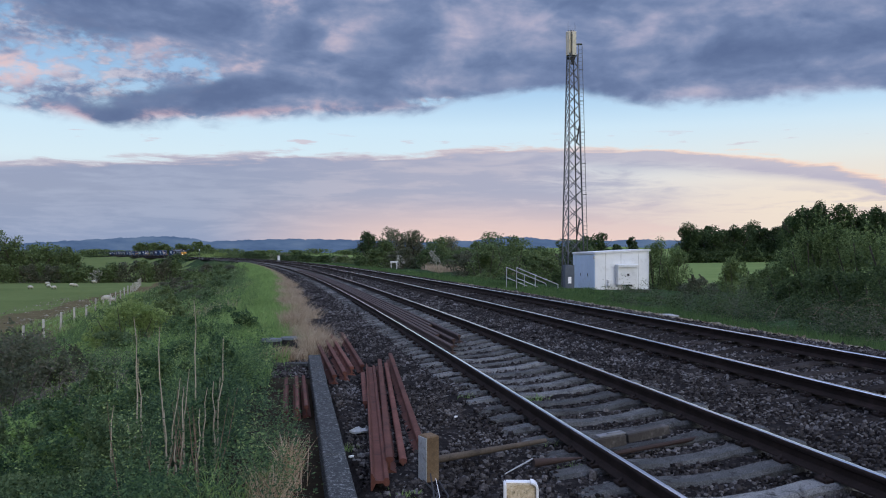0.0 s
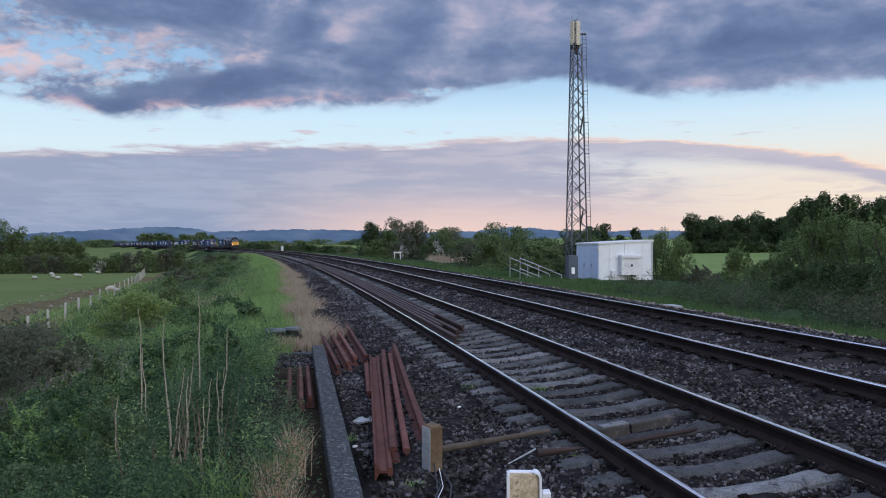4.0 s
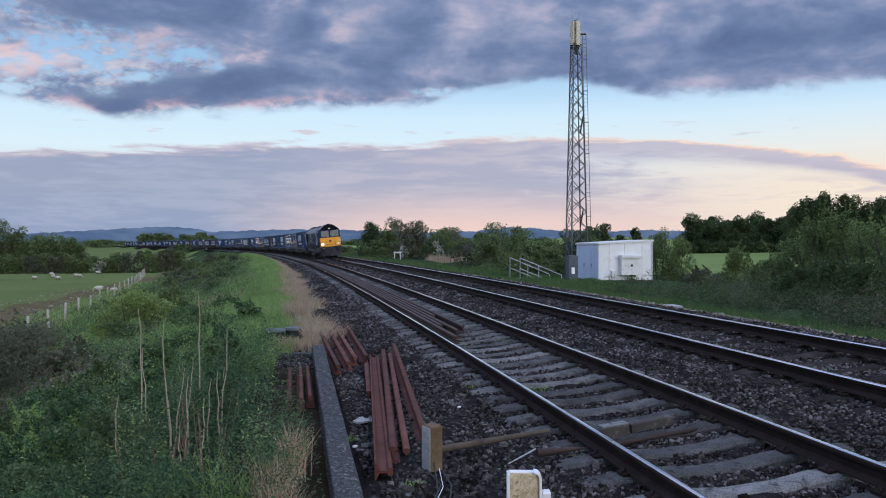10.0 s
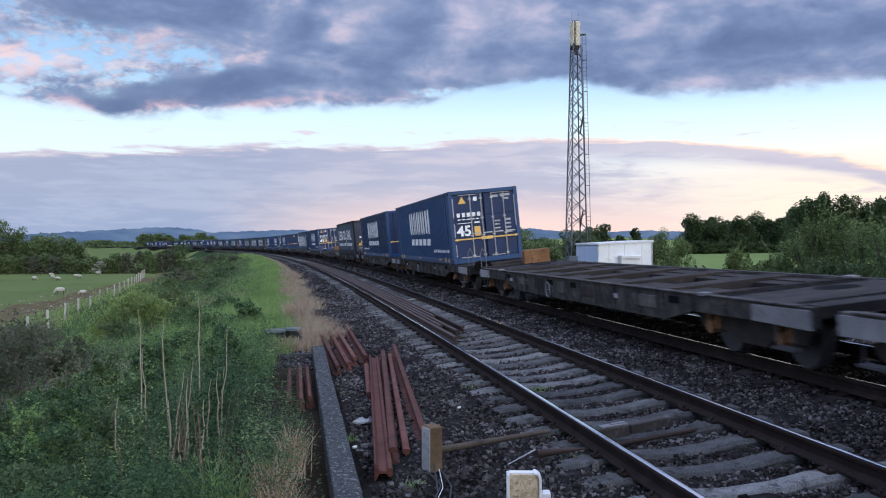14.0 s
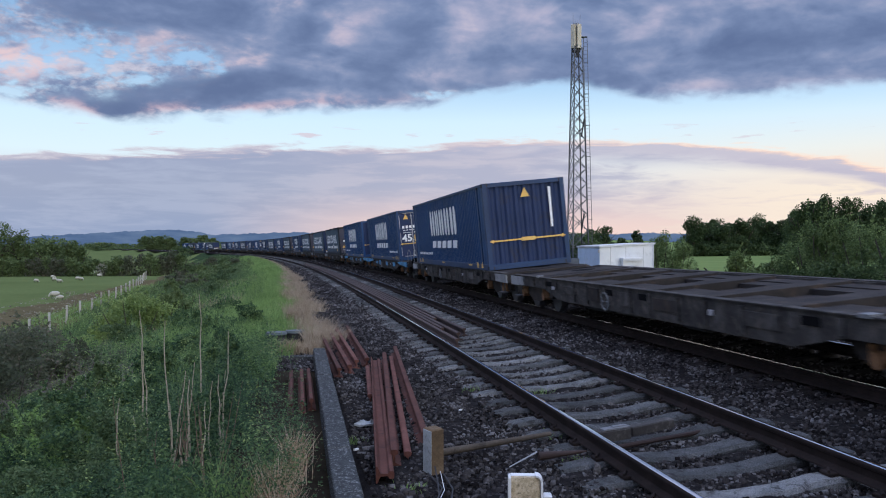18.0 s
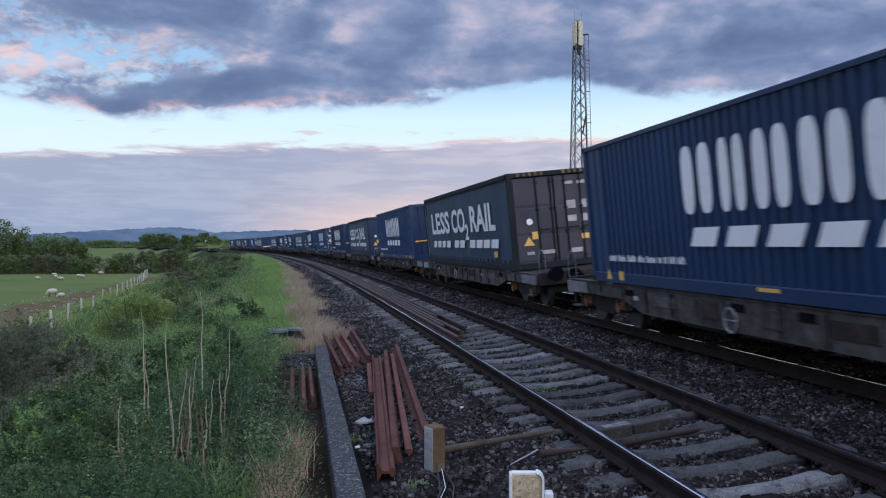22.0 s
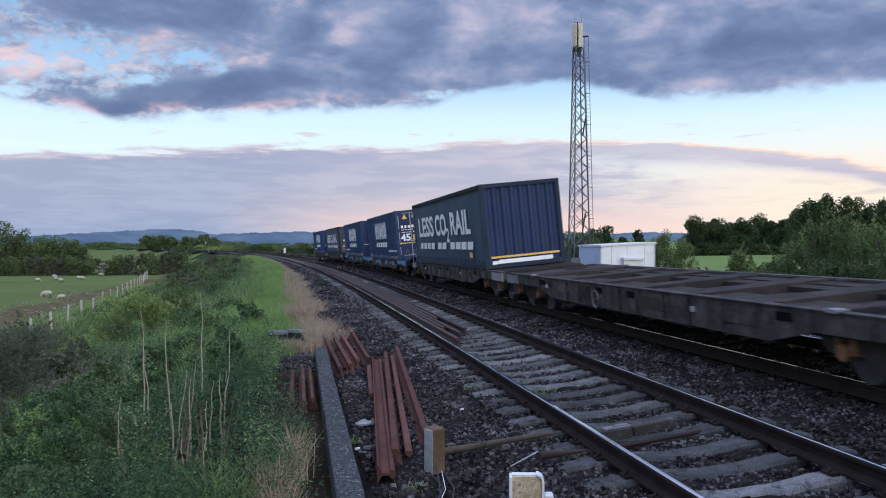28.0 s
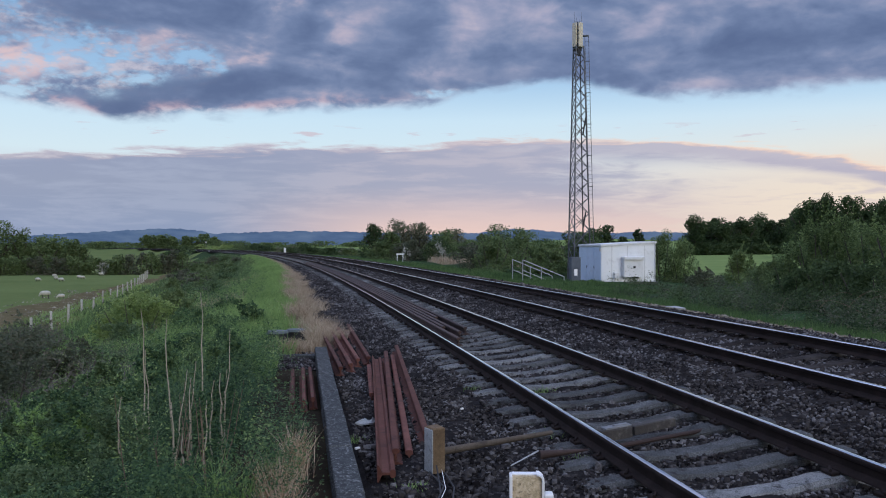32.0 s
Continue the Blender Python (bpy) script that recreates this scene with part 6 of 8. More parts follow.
px_thing("white_stick", "thin pale stick on the ballast", "stick", Shape().tube((1.92, 7.60, -0.18), (2.28, 7.98, -0.15), 0.006, 0.009, n=6), M_SLAB)
px_thing("timber_block", "dark timber block lying between the rails", "block", Shape().box(0, 0, 0, 0.36, 0.12, 0.11, c=0.012), M_DARKWOOD, pose(3.10, 8.16, -0.05, 0, -4, 12))
px_thing("timber_baulk", "dark brown timber baulk lying between the rails", "block", Shape().box(0, 0, 0, 0.52, 0.11, 0.09, c=0.01), M_DARKWOOD, pose(3.57, 8.32, -0.02, 0, -5, 16))
px_thing("weathered_board", "thin pale weathered board lying on a timber block", "board", Shape().box(0, 0, 0.0, 0.30, 0.10, 0.016, c=0.004).box(0.05, 0.0, 0.012, 0.16, 0.05, 0.012, c=0.003), M_WAGONGREY, pose(3.13, 8.165, 0.016, 0, -4, 12))
# white marker with a stained face
mk = thing("white_marker", "white plastic marker with a lichen-stained face", "marker", pose(1.80, 6.62, -0.27, 0, 0, -12))
part("side_wall", Shape().box(-0.125, 0, 0.135, 0.022, 0.13, 0.274, c=0.008), M_PLASTIC, mk)
sh = Shape().box(0.126, 0, 0.117, 0.018, 0.13, 0.236, c=0.007)
bend = [(0.117 - 0.040 * (1 - math.cos(radians(a_))), 0.234 + 0.040 * math.sin(radians(a_))) for a_ in (0, 22, 45, 68, 90)]
fold = [(0.135 - 0.058 * (1 - math.cos(radians(a_))), 0.234 + 0.052 * math.sin(radians(a_))) for a_ in (0, 22, 45, 68, 90)]
sh.poly([(a_, y_, c_) for y_ in (-0.065, 0.065) for a_, c_ in bend + fold],
        [f for i in range(4) for f in ((i, i + 1, 6 + i, 5 + i), (10 + i, 15 + i, 16 + i, 11 + i), (i, 10 + i, 11 + i, i + 1), (5 + i, 6 + i, 16 + i, 15 + i))] + [(4, 14, 19, 9), (0, 5, 15, 10)])
part("side_wall", sh, M_PLASTIC, mk)
part("top_lip", Shape().box(-0.018, 0.030, 0.271, 0.196, 0.070, 0.008, c=0.003), M_PLASTIC, mk)
part("face", Shape().box(0.0, -0.012, 0.132, 0.230, 0.05, 0.266), M_MOSSY, mk, "cream face stained with yellow-brown and black lichen")
part("side_clip", Shape().box(0.172, -0.02, 0.062, 0.066, 0.10, 0.145, c=0.010), M_PLASTIC, mk)

# two lids of a chamber in the grass
for xx, yy, w1 in ((-0.36, 19.0, 0.44), (0.04, 19.3, 0.40)):
    ld = thing("chamber_lid", "grey-blue chamber lid on a dark collar in the grass", "lid", pose(xx, yy, -0.27), "chamber lids")
    part("collar", Shape().tube((0, 0, -0.1), (0, 0, 0.20), w1 * 0.46, n=18), M_BLACK, ld)
    part("lid", Shape().tube((0, 0, 0.20), (0, 0, 0.25), w1 * 0.54, w1 * 0.50, n=22), M_BLUELID, ld)
px_thing("concrete_slab", "pale concrete cable-trough slab beside the far track", "slab", Shape().box(0, 0, 0, 0.58, 0.7, 0.14, c=0.015), M_SLAB, pose(10.62, 23.4, -0.01, 0, 0, -3))

# cables by the stub
for i, pts in enumerate((((1.17, 7.55, -0.19), (1.22, 7.1, -0.20), (1.10, 6.7, -0.20), (0.95, 6.4, -0.2)), ((1.30, 7.5, -0.19), (1.30, 7.05, -0.2), (1.2, 6.6, -0.2), (1.18, 6.2, -0.2)), ((1.24, 7.6, -0.15), (1.20, 7.2, -0.19), (1.16, 6.9, -0.2)))):
    sh = Shape()
    for a, b in zip(pts, pts[1:]):
        sh.tube(a, b, 0.007, n=6)
    px_thing("cable", "thin black cable trailing over the ballast", "cable", sh, M_BLACK, group="loose cables")

px_thing("pale_wire", "thin pale wire trailing over the ballast", "cable", Shape().tube((1.28, 7.55, -0.18), (1.22, 7.0, -0.19), 0.0032, n=5).tube((1.22, 7.0, -0.19), (1.06, 6.5, -0.2), 0.0032, n=5), M_PLASTIC, group="loose cables")
# scraps of litter on the ballast
r = random.Random(4)
for x, y, w_, n in ((0.80, 9.95, 0.12, 9), (0.90, 10.05, 0.07, 6), (0.62, 8.70, 0.04, 1), (2.05, 10.6, 0.035, 1)):
    sh = Shape()
    if n == 1:
        sh.box(0, 0, 0.012, w_ * 1.3, w_ * 0.6, 0.02, c=0.004)
    else:
        pts = [(w_ * math.cos(6.28 * i / n) * r.uniform(0.5, 1.1), w_ * math.sin(6.28 * i / n) * r.uniform(0.5, 1.1), r.uniform(0.0, 0.03)) for i in range(n)]
        pts += [(p[0] * 0.4 + r.uniform(-0.02, 0.02), p[1] * 0.4, r.uniform(0.02, 0.06)) for p in pts] + [(p[0], p[1], p[2] - 0.02) for p in pts]
        sh.poly(pts, [(i, (i + 1) % n, n + (i + 1) % n, n + i) for i in range(n)] + [tuple(range(n, 2 * n))] + [(i, (i + 1) % n, 2 * n + (i + 1) % n, 2 * n + i) for i in range(n)])
    px_thing("litter", "pale crumpled scrap of plastic on the ballast" if n > 1 else "small white chip on the ballast", "litter", sh, M_STEELPAINT if n > 1 else M_PLASTIC, pose(x, y, -0.235, 0, 0, 40 * n))

# ---- equipment hut ----
hut = thing("equipment_hut", "white flat-roofed equipment hut with pale blue doors", "hut", pose(19.33, 53.0, -0.62, 0, 0, 1.5))
HX, HY, H0, H1 = 3.68, 4.05, 2.42, 2.62
wl = Shape().poly([(0, 0, 0), (HX, 0, 0), (HX, HY, 0), (0, HY, 0), (0, 0, H0), (HX, 0, H1), (HX, HY, H1), (0, HY, H0)],
                  [(0, 1, 5, 4), (1, 2, 6, 5), (2, 3, 7, 6), (3, 0, 4, 7), (4, 5, 6, 7)])
part("wall", wl, M_HUT, hut)
part("roof", Shape().poly([(-0.08, -0.08, H0), (HX + 0.08, -0.08, H1), (HX + 0.08, HY + 0.08, H1), (-0.08, HY + 0.08, H0), (-0.08, -0.08, H0 + 0.11), (HX + 0.08, -0.08, H1 + 0.11), (HX + 0.08, HY + 0.08, H1 + 0.11), (-0.08, HY + 0.08, H0 + 0.11)],
                          [(0, 1, 5, 4), (1, 2, 6, 5), (2, 3, 7, 6), (3, 0, 4, 7), (4, 5, 6, 7), (0, 1, 2, 3)]), M_WHITE, hut)
for i in range(3):
    d = part("door", Shape().box(-0.012, 0.69 + i * 1.335, 1.22, 0.04, 1.29, 2.25, c=0.004), M_HUTBLUE, hut, "pale blue steel door leaf")
    part("handle", Shape().box(-0.045, 1.22 + i * 1.29, 1.05, 0.03, 0.04, 0.2), M_BLACK, d)
part("lamp_box", Shape().box(-0.04, 0.10, 2.18, 0.10, 0.14, 0.2, c=0.01), M_STEEL, hut)
for xx in (0.70, 1.75, 2.95):
    part("panel_seam", Shape().box(xx, -0.006, 1.25, 0.025, 0.012, 2.4), M_STEEL, hut)
ac = part("air_unit", Shape().box(2.02, -0.22, 1.02, 1.30, 0.44, 1.12, c=0.02), M_WHITE, hut, "white wall-mounted cooling unit")
part("hood", Shape().box(2.02, -0.27, 1.66, 1.36, 0.54, 0.20, c=0.05), M_WHITE, ac)
part("grille", Shape().box(2.06, -0.445, 1.08, 0.15, 0.012, 0.15), M_BLACK, ac)
part("vent", Shape().box(2.18, -0.30, 0.42, 0.40, 0.10, 0.14), M_BLACK, ac)
part("meter_box", Shape().box(0.95, -0.10, 0.55, 0.26, 0.2, 0.40, c=0.02), M_WHITE, hut)
part("drain_pipe", Shape().tube((HX - 0.05, -0.05, 0), (HX - 0.05, -0.05, H1), 0.035, n=8), M_WHITE, hut)
part("plinth", Shape().box(HX / 2, HY / 2, 0.06, HX + 0.3, HY + 0.3, 0.14), M_CONCRETE, hut)
cb = thing("grey_cabinet", "dark grey steel cabinet at the foot of the mast", "cabinet", pose(17.95, 54.2, -0.62, 0, 0, 2))
part("body", Shape().box(0, 0, 0.85, 0.62, 0.5, 1.7, c=0.02), M_CABINET, cb)
part("notice", Shape().box(-0.02, -0.256, 0.72, 0.22, 0.012, 0.42), M_LETTER, cb, "small white notice")

# ---- lattice mast ----
mast = thing("lattice_mast", "tall grey three-legged steel lattice mast with cream antennas", "mast", pose(19.64, 58.67, -0.62, 0, 0, -18.7))
HM = 16.50


def leg(i, z, out=1.0):
    rr, a = (0.965 - 0.53 * z / HM) * out, radians(15.6 + 120 * (i % 3))
    return Vector((rr * math.cos(a), rr * math.sin(a), z))


for i in range(3):
    part("leg", Shape().tube(leg(i, 0), leg(i, HM), 0.056, 0.042, n=7), M_MAST, mast)
    part("foot", Shape().box(leg(i, 0).x, leg(i, 0).y, -0.04, 0.36, 0.36, 0.14, c=0.02), M_CONCRETE, mast)
levels = [0.0]
while levels[-1] < HM - 0.6:
    t = levels[-1] / HM
    levels.append(min(HM, levels[-1] + 1.22 * (1 - t) + 0.84 * t))
for a, b in zip(levels, levels[1:]):
    for i in range(3):
        part("brace", Shape().tube(leg(i, a), leg(i + 1, b), 0.027, n=5), M_MAST, mast)
        part("brace", Shape().tube(leg(i + 1, a), leg(i, b), 0.027, n=5), M_MAST, mast)
for z in (0.05, levels[2], levels[-1], HM):
    for i in range(3):
        part("cross_bar", Shape().tube(leg(i, min(z, HM)), leg(i + 1, min(z, HM)), 0.024, n=5), M_MAST, mast)


def ladder_x(z):
    return 1.06 - 0.42 * z / HM


for sx in (-0.13, 0.13):
    part("ladder_stile", Shape().tube((ladder_x(1.0) + sx, 0.1, 1.0), (ladder_x(HM + 0.75) + sx, 0.1, HM + 0.75), 0.020, n=5), M_MAST, mast)
for i in range(58):
    z = 1.1 + (HM - 0.5) * i / 58
    part("rung", Shape().tube((ladder_x(z) - 0.13, 0.1, z), (ladder_x(z) + 0.13, 0.1, z), 0.012, n=4), M_MAST, mast)
for z in (2.2, 4.4, 6.6, 8.8, 11.0, 13.2, 15.4):
    part("ladder_bracket", Shape().tube(leg(0, z), (ladder_x(z) + 0.18, 0.1, z), 0.022, n=5), M_MAST, mast)
part("feeder_cable", Shape().tube((0.42, -0.22, 0.5), (0.16, -0.16, HM), 0.045, 0.040, n=6), M_BLACK, mast)
for a, b in ((3.6, 4.8), (10.2, 11.4)):
    part("tilted_box", Shape().tube((0.36, -0.34, a), (0.56, -0.30, b), 0.055, n=6), M_BLACK, mast)
for ang in (232, 304, 68):
    c, s = math.cos(radians(ang)), math.sin(radians(ang))
    part("antenna", Shape().box(0, 0, 0.82, 0.31, 0.14, 1.68, c=0.03), M_CREAM, mast, "cream panel antenna", at=pose(0.34 * c, 0.34 * s, HM - 0.10, 0, 0, ang + 90))
    part("antenna_pipe", Shape().tube((0.26 * c, 0.26 * s, HM - 0.3), (0.26 * c, 0.26 * s, HM + 1.65), 0.03, n=6), M_MAST, mast)
part("mount_frame", Shape().box(0, 0, HM - 0.28, 0.56, 0.56, 0.10).box(0, 0, HM - 0.02, 0.62, 0.62, 0.08).box(0.1, -0.2, HM - 0.55, 0.22, 0.2, 0.42, c=0.02), M_BLACK, mast, "black antenna mounting frame")
part("head_pole", Shape().tube((0, 0, HM - 0.6), (0, 0, HM + 1.7), 0.05, n=8), M_MAST, mast)
for dx, z1 in ((-0.22, 2.4), (-0.08, 2.0), (0.10, 1.9), (0.26, 2.35)):
    part("spike", Shape().tube((dx, 0, HM + 1.3), (dx, 0, HM + z1), 0.016, 0.006, n=5), M_MAST, mast)
part("platform", Shape().box(0.44, 0.05, HM + 0.70, 0.62, 0.3, 0.06), M_MAST, mast)

# ---- stair rails ----
rl = thing("stair_handrail", "pale galvanised handrail of steps going down the bank", "handrail")
for k, (a, b) in enumerate(((Vector((14.0, 55.0, -0.35)), Vector((16.55, 54.6, -1.3))), (Vector((14.25, 53.4, -0.35)), Vector((16.85, 53.0, -1.3))))):
    for t in (0.0, 0.45, 1.0):
        p = a.lerp(b, t)
        part("post", Shape().tube(p + Vector((0, 0, -0.35)), p + Vector((0, 0, 1.28 - 0.12 * t)), 0.026, n=8), M_STEEL, rl)
    part("top_rail", Shape().tube(a + Vector((0, 0, 1.28)), b + Vector((0, 0, 1.16)), 0.026, n=8), M_STEEL, rl)
    part("mid_rail", Shape().tube(a + Vector((0, 0, 0.62)), b + Vector((0, 0, 0.50)), 0.022, n=8), M_STEEL, rl)

# board on two posts, marker box, signal
bd = thing("trackside_board", "pale low board on two posts beside the line", "board", pose(15.3, 127.0, -0.45))
for sx in (-0.42, 0.42):
    part("post", Shape().box(sx, 0, 0.55, 0.09, 0.10, 1.1), M_WHITE, bd)
part("board", Shape().box(0, -0.06, 1.08, 1.12, 0.04, 0.20), M_WHITE, bd)
bx = line(216.0, 3.1)
b2 = thing("location_case", "small white lineside case", "case", pose(bx[0], bx[1], 0.0))
part("body", Shape().box(0, 0, 0.72, 0.55, 0.45, 1.30, c=0.02), M_WHITE, b2)
part("foot", Shape().box(0, 0, 0.0, 0.62, 0.52, 0.16), M_CONCRETE, b2)
sx_, sy_, _ = line(342.0, -6.9)
sg = thing("signal_post", "slim white signal post beside the line", "signal", pose(sx_, sy_, -0.35))
part("post", Shape().tube((0, 0, 0), (0, 0, 3.6), 0.06, n=8), M_MAST, sg)
part("head", Shape().box(0, -0.1, 3.7, 0.34, 0.25, 0.5, c=0.04), M_WHITE, sg)
part("base_box", Shape().box(1.1, 0, 0.4, 0.6, 0.5, 0.8, c=0.02), M_MAST, sg)

# ---- field fence ----
fence = thing("field_fence", "wire fence on pale wooden posts along the pasture", "fence")
A, B = Vector((-13.9, 49.5, 0)), Vector((-24.0, 150.0, 0))
tops = []
nposts = 19
for i in range(nposts):
    t = i / (nposts - 1)
    p = A.lerp(B, t)
    p.x += 0.9 * math.sin(t * 3.1)
    z = ground_z(p.x, p.y)
    part("post", Shape().box(0, 0, 0.60, 0.12, 0.12, 1.30, c=0.012), M_FENCE, fence, at=pose(p.x, p.y, z, random.uniform(-2, 2), random.uniform(-2, 2), random.uniform(-8, 8)))
    tops.append(Vector((p.x, p.y, z)))
for h in (0.25, 0.55, 0.85, 1.1):
    wsh = Shape()
    for a, b in zip(tops, tops[1:]):
        wsh.tube(a + Vector((0, 0, h)), b + Vector((0, 0, h)), 0.0035, n=4, cap=False)
    part("wire", wsh, M_STEEL, fence)


# ---- sheep ----
def sheep(m, scale=1.0, grazing=True):
    s = thing("sheep", "cream woolly sheep grazing on the pasture", "sheep", m, "sheep in the field")
    body = Shape()
    rings, n = 9, 10
    pts, faces = [], []
    for i in range(rings):
        t = i / (rings - 1)
        yy = (t - 0.5) * 1.05
        r = 0.30 * math.sin(math.pi * (0.08 + 0.84 * t)) ** 0.5
        for j in range(n):
            a = 2 * math.pi * j / n
            r2 = r * (1 + 0.06 * math.sin(5 * a + 7 * t))
            pts.append((r2 * 0.85 * math.cos(a) * scale, yy * scale, (0.62 + r2 * math.sin(a)) * scale))
    for i in range(rings - 1):
        for j in range(n):
            faces.append((i * n + j, i * n + (j + 1) % n, (i + 1) * n + (j + 1) % n, (i + 1) * n + j))
    faces += [tuple(range(n)), tuple((rings - 1) * n + j for j in range(n))]
    part("body", body.poly(pts, faces), M_WOOL, s, smooth=True)
    hz = 0.28 if grazing else 0.86
    part("head", Shape().tube((0, -0.46 * scale, 0.70 * scale), (0, -0.72 * scale, hz * scale), 0.13 * scale, 0.075 * scale, n=9), M_WOOL, s)
    for sx in (-0.13, 0.13):
        part("ear", Shape().box(sx * scale, -0.62 * scale, (hz + 0.16) * scale, 0.12 * scale, 0.03, 0.05 * scale), M_WOOL, s)
        for yy in (-0.33, 0.33):
            part("leg", Shape().tube((sx * scale, yy * scale, 0.42 * scale), (sx * scale, yy * scale, 0.0), 0.05 * scale, 0.035 * scale, n=6), M_BARK, s)
    return s


def on_field(x, y, turn):
    return pose(x, y, ground_z(x, y), 0, 0, turn)


for x, y, t in ((-37.5, 137, 80), (-36.5, 143, 60), (-39.0, 152, 100), (-34.0, 136, 85), (-34.0, 147, 95), (-32.6, 143, 75), (-33.0, 158, 90)):
    sheep(on_field(x, y, t), 0.66)
EWE = [(0, -18.5, 94.9), (3, -18.5, 94.9), (9, -19.3, 96.0), (11, -21.0, 96.2), (14, -23.4, 94.6), (17, -23.6, 93.0), (25, -24.3, 92.8), (32, -24.5, 92.2)]
LAMB = [(0, -17.9, 94.6), (9, -18.2, 95.3), (11, -18.5, 94.7), (14, -21.1, 94.1), (17, -22.9, 92.2), (23, -22.8, 91.5), (32, -22.7, 90.9)]
WALKERS = [(sheep(on_field(-18.6, 96.0, 90), 0.85), EWE), (sheep(on_field(-17.9, 96.0, 90), 0.62), LAMB)]


# ---- plants ----
RNG = np.random.default_rng(5)


def leaf_quads(P, size, flat=0.35, aspect=0.62, level=0.0):
    """Small leaf-shaped quads at the points P, turned at random; size: one or per point."""
    n = len(P)
    d = RNG.normal(size=(n, 3))
    d[:, 2] *= flat
    d /= np.linalg.norm(d, axis=1, keepdims=True) + 1e-9
    up = RNG.normal(size=(n, 3))
    if level:
        up = up * (1 - level) + np.array([0, 0, 2.0 * level])
    side = np.cross(d, up)
    side /= np.linalg.norm(side, axis=1, keepdims=True) + 1e-9
    s = (np.broadcast_to(np.asarray(size, dtype=float), (n,)) * RNG.uniform(0.6, 1.35, n))[:, None]
    V = np.stack([P - d * s * 0.5, P + side * s * aspect * 0.5, P + d * s * 0.5, P - side * s * aspect * 0.5], 1).reshape(-1, 3)
    return V, np.arange(4 * n).reshape(n, 4)


def lumps(center, radii, lobes, n, rng, hollow=0.5, shoots=0):
    """Points in an uneven crown built of several lobes, wide below, with shoots standing out on top."""
    c = np.array(center, dtype=float)
    r = np.array(radii, dtype=float)
    t = (np.arange(lobes) + rng.uniform(0, 1, lobes)) / lobes
    ang = rng.uniform(0, 2 * np.pi, lobes)
    out = np.sqrt(rng.uniform(0.05, 1, lobes)) * (0.82 - 0.60 * np.maximum(0, t - 0.25))
    L = np.stack([out * np.cos(ang), out * np.sin(ang), -0.95 + 1.65 * t], 1)
    R = rng.uniform(0.22, 0.42, lobes) * (1.1 - 0.3 * t)
    k = rng.integers(0, lobes, n)
    d = rng.normal(size=(n, 3))
    d /= np.linalg.norm(d, axis=1, keepdims=True)
    rad = R[k] * rng.uniform(hollow, 1.0, n) ** 0.4 * rng.uniform(0.72, 1.18, n)
    p = L[k] + d * rad[:, None]
    if shoots:
        m = n // 7
        i = rng.integers(0, shoots, m)
        hi = rng.integers(lobes // 3, lobes, shoots)
        base = L[hi] + rng.normal(0, 0.10, (shoots, 3))
        way = np.stack([rng.normal(0, 0.22, shoots), rng.normal(0, 0.22, shoots), rng.uniform(0.35, 0.75, shoots)], 1)
        u = rng.uniform(0, 1, m)
        p[:m] = base[i] + way[i] * u[:, None] + rng.normal(0, 0.045, (m, 3)) * (1.2 - u)[:, None]
    return c + p * r


def bush(x, y, w, d, h, leaf, n, mat, label, name="bush", category="bush", lobes=14, trunk=0.25, seed=0, z=None, group="", shoots=None):
    rng = np.random.default_rng(1000 + seed)
    z0 = ground_z(x, y) if z is None else z
    ob = thing(name, label, category, pose(x, y, z0), group)
    stems = Shape()
    tall = name == "tree"
    if tall:
        stems.tube((0, 0, -0.2), (0, 0, h * 0.45), h * 0.035, h * 0.022, n=8)
    m = 7
    for i in range(m):
        a = 2 * math.pi * i / m + rng.uniform(0, 0.5)
        b = (0, 0, h * rng.uniform(0.2, 0.42)) if tall else (0.12 * w * math.cos(a), 0.12 * d * math.sin(a), -0.1)
        e = (0.34 * w * math.cos(a), 0.34 * d * math.sin(a), h * rng.uniform(0.55, 0.85))
        stems.tube(b, e, h * (0.018 if tall else 0.012), h * 0.005, n=5)
    if h > 1.0:
        part("trunk" if tall else "stem", stems, M_BARK, ob)
    lift = trunk * h
    P = lumps((0, 0, lift + (h - lift) * 0.52), (w / 2, d / 2, (h - lift) * 0.54), lobes, n, rng, shoots=(0 if h > 2.4 and leaf > 0.14 else lobes) if shoots is None else shoots)
    P[:, 2] = np.maximum(P[:, 2], rng.uniform(0.02, 0.25, len(P)))
    V, Q = leaf_quads(P, leaf, 0.7, 0.62, 0.35)
    part("crown", cloud_mesh("crown", mat, V, Q), None, ob)
    return ob


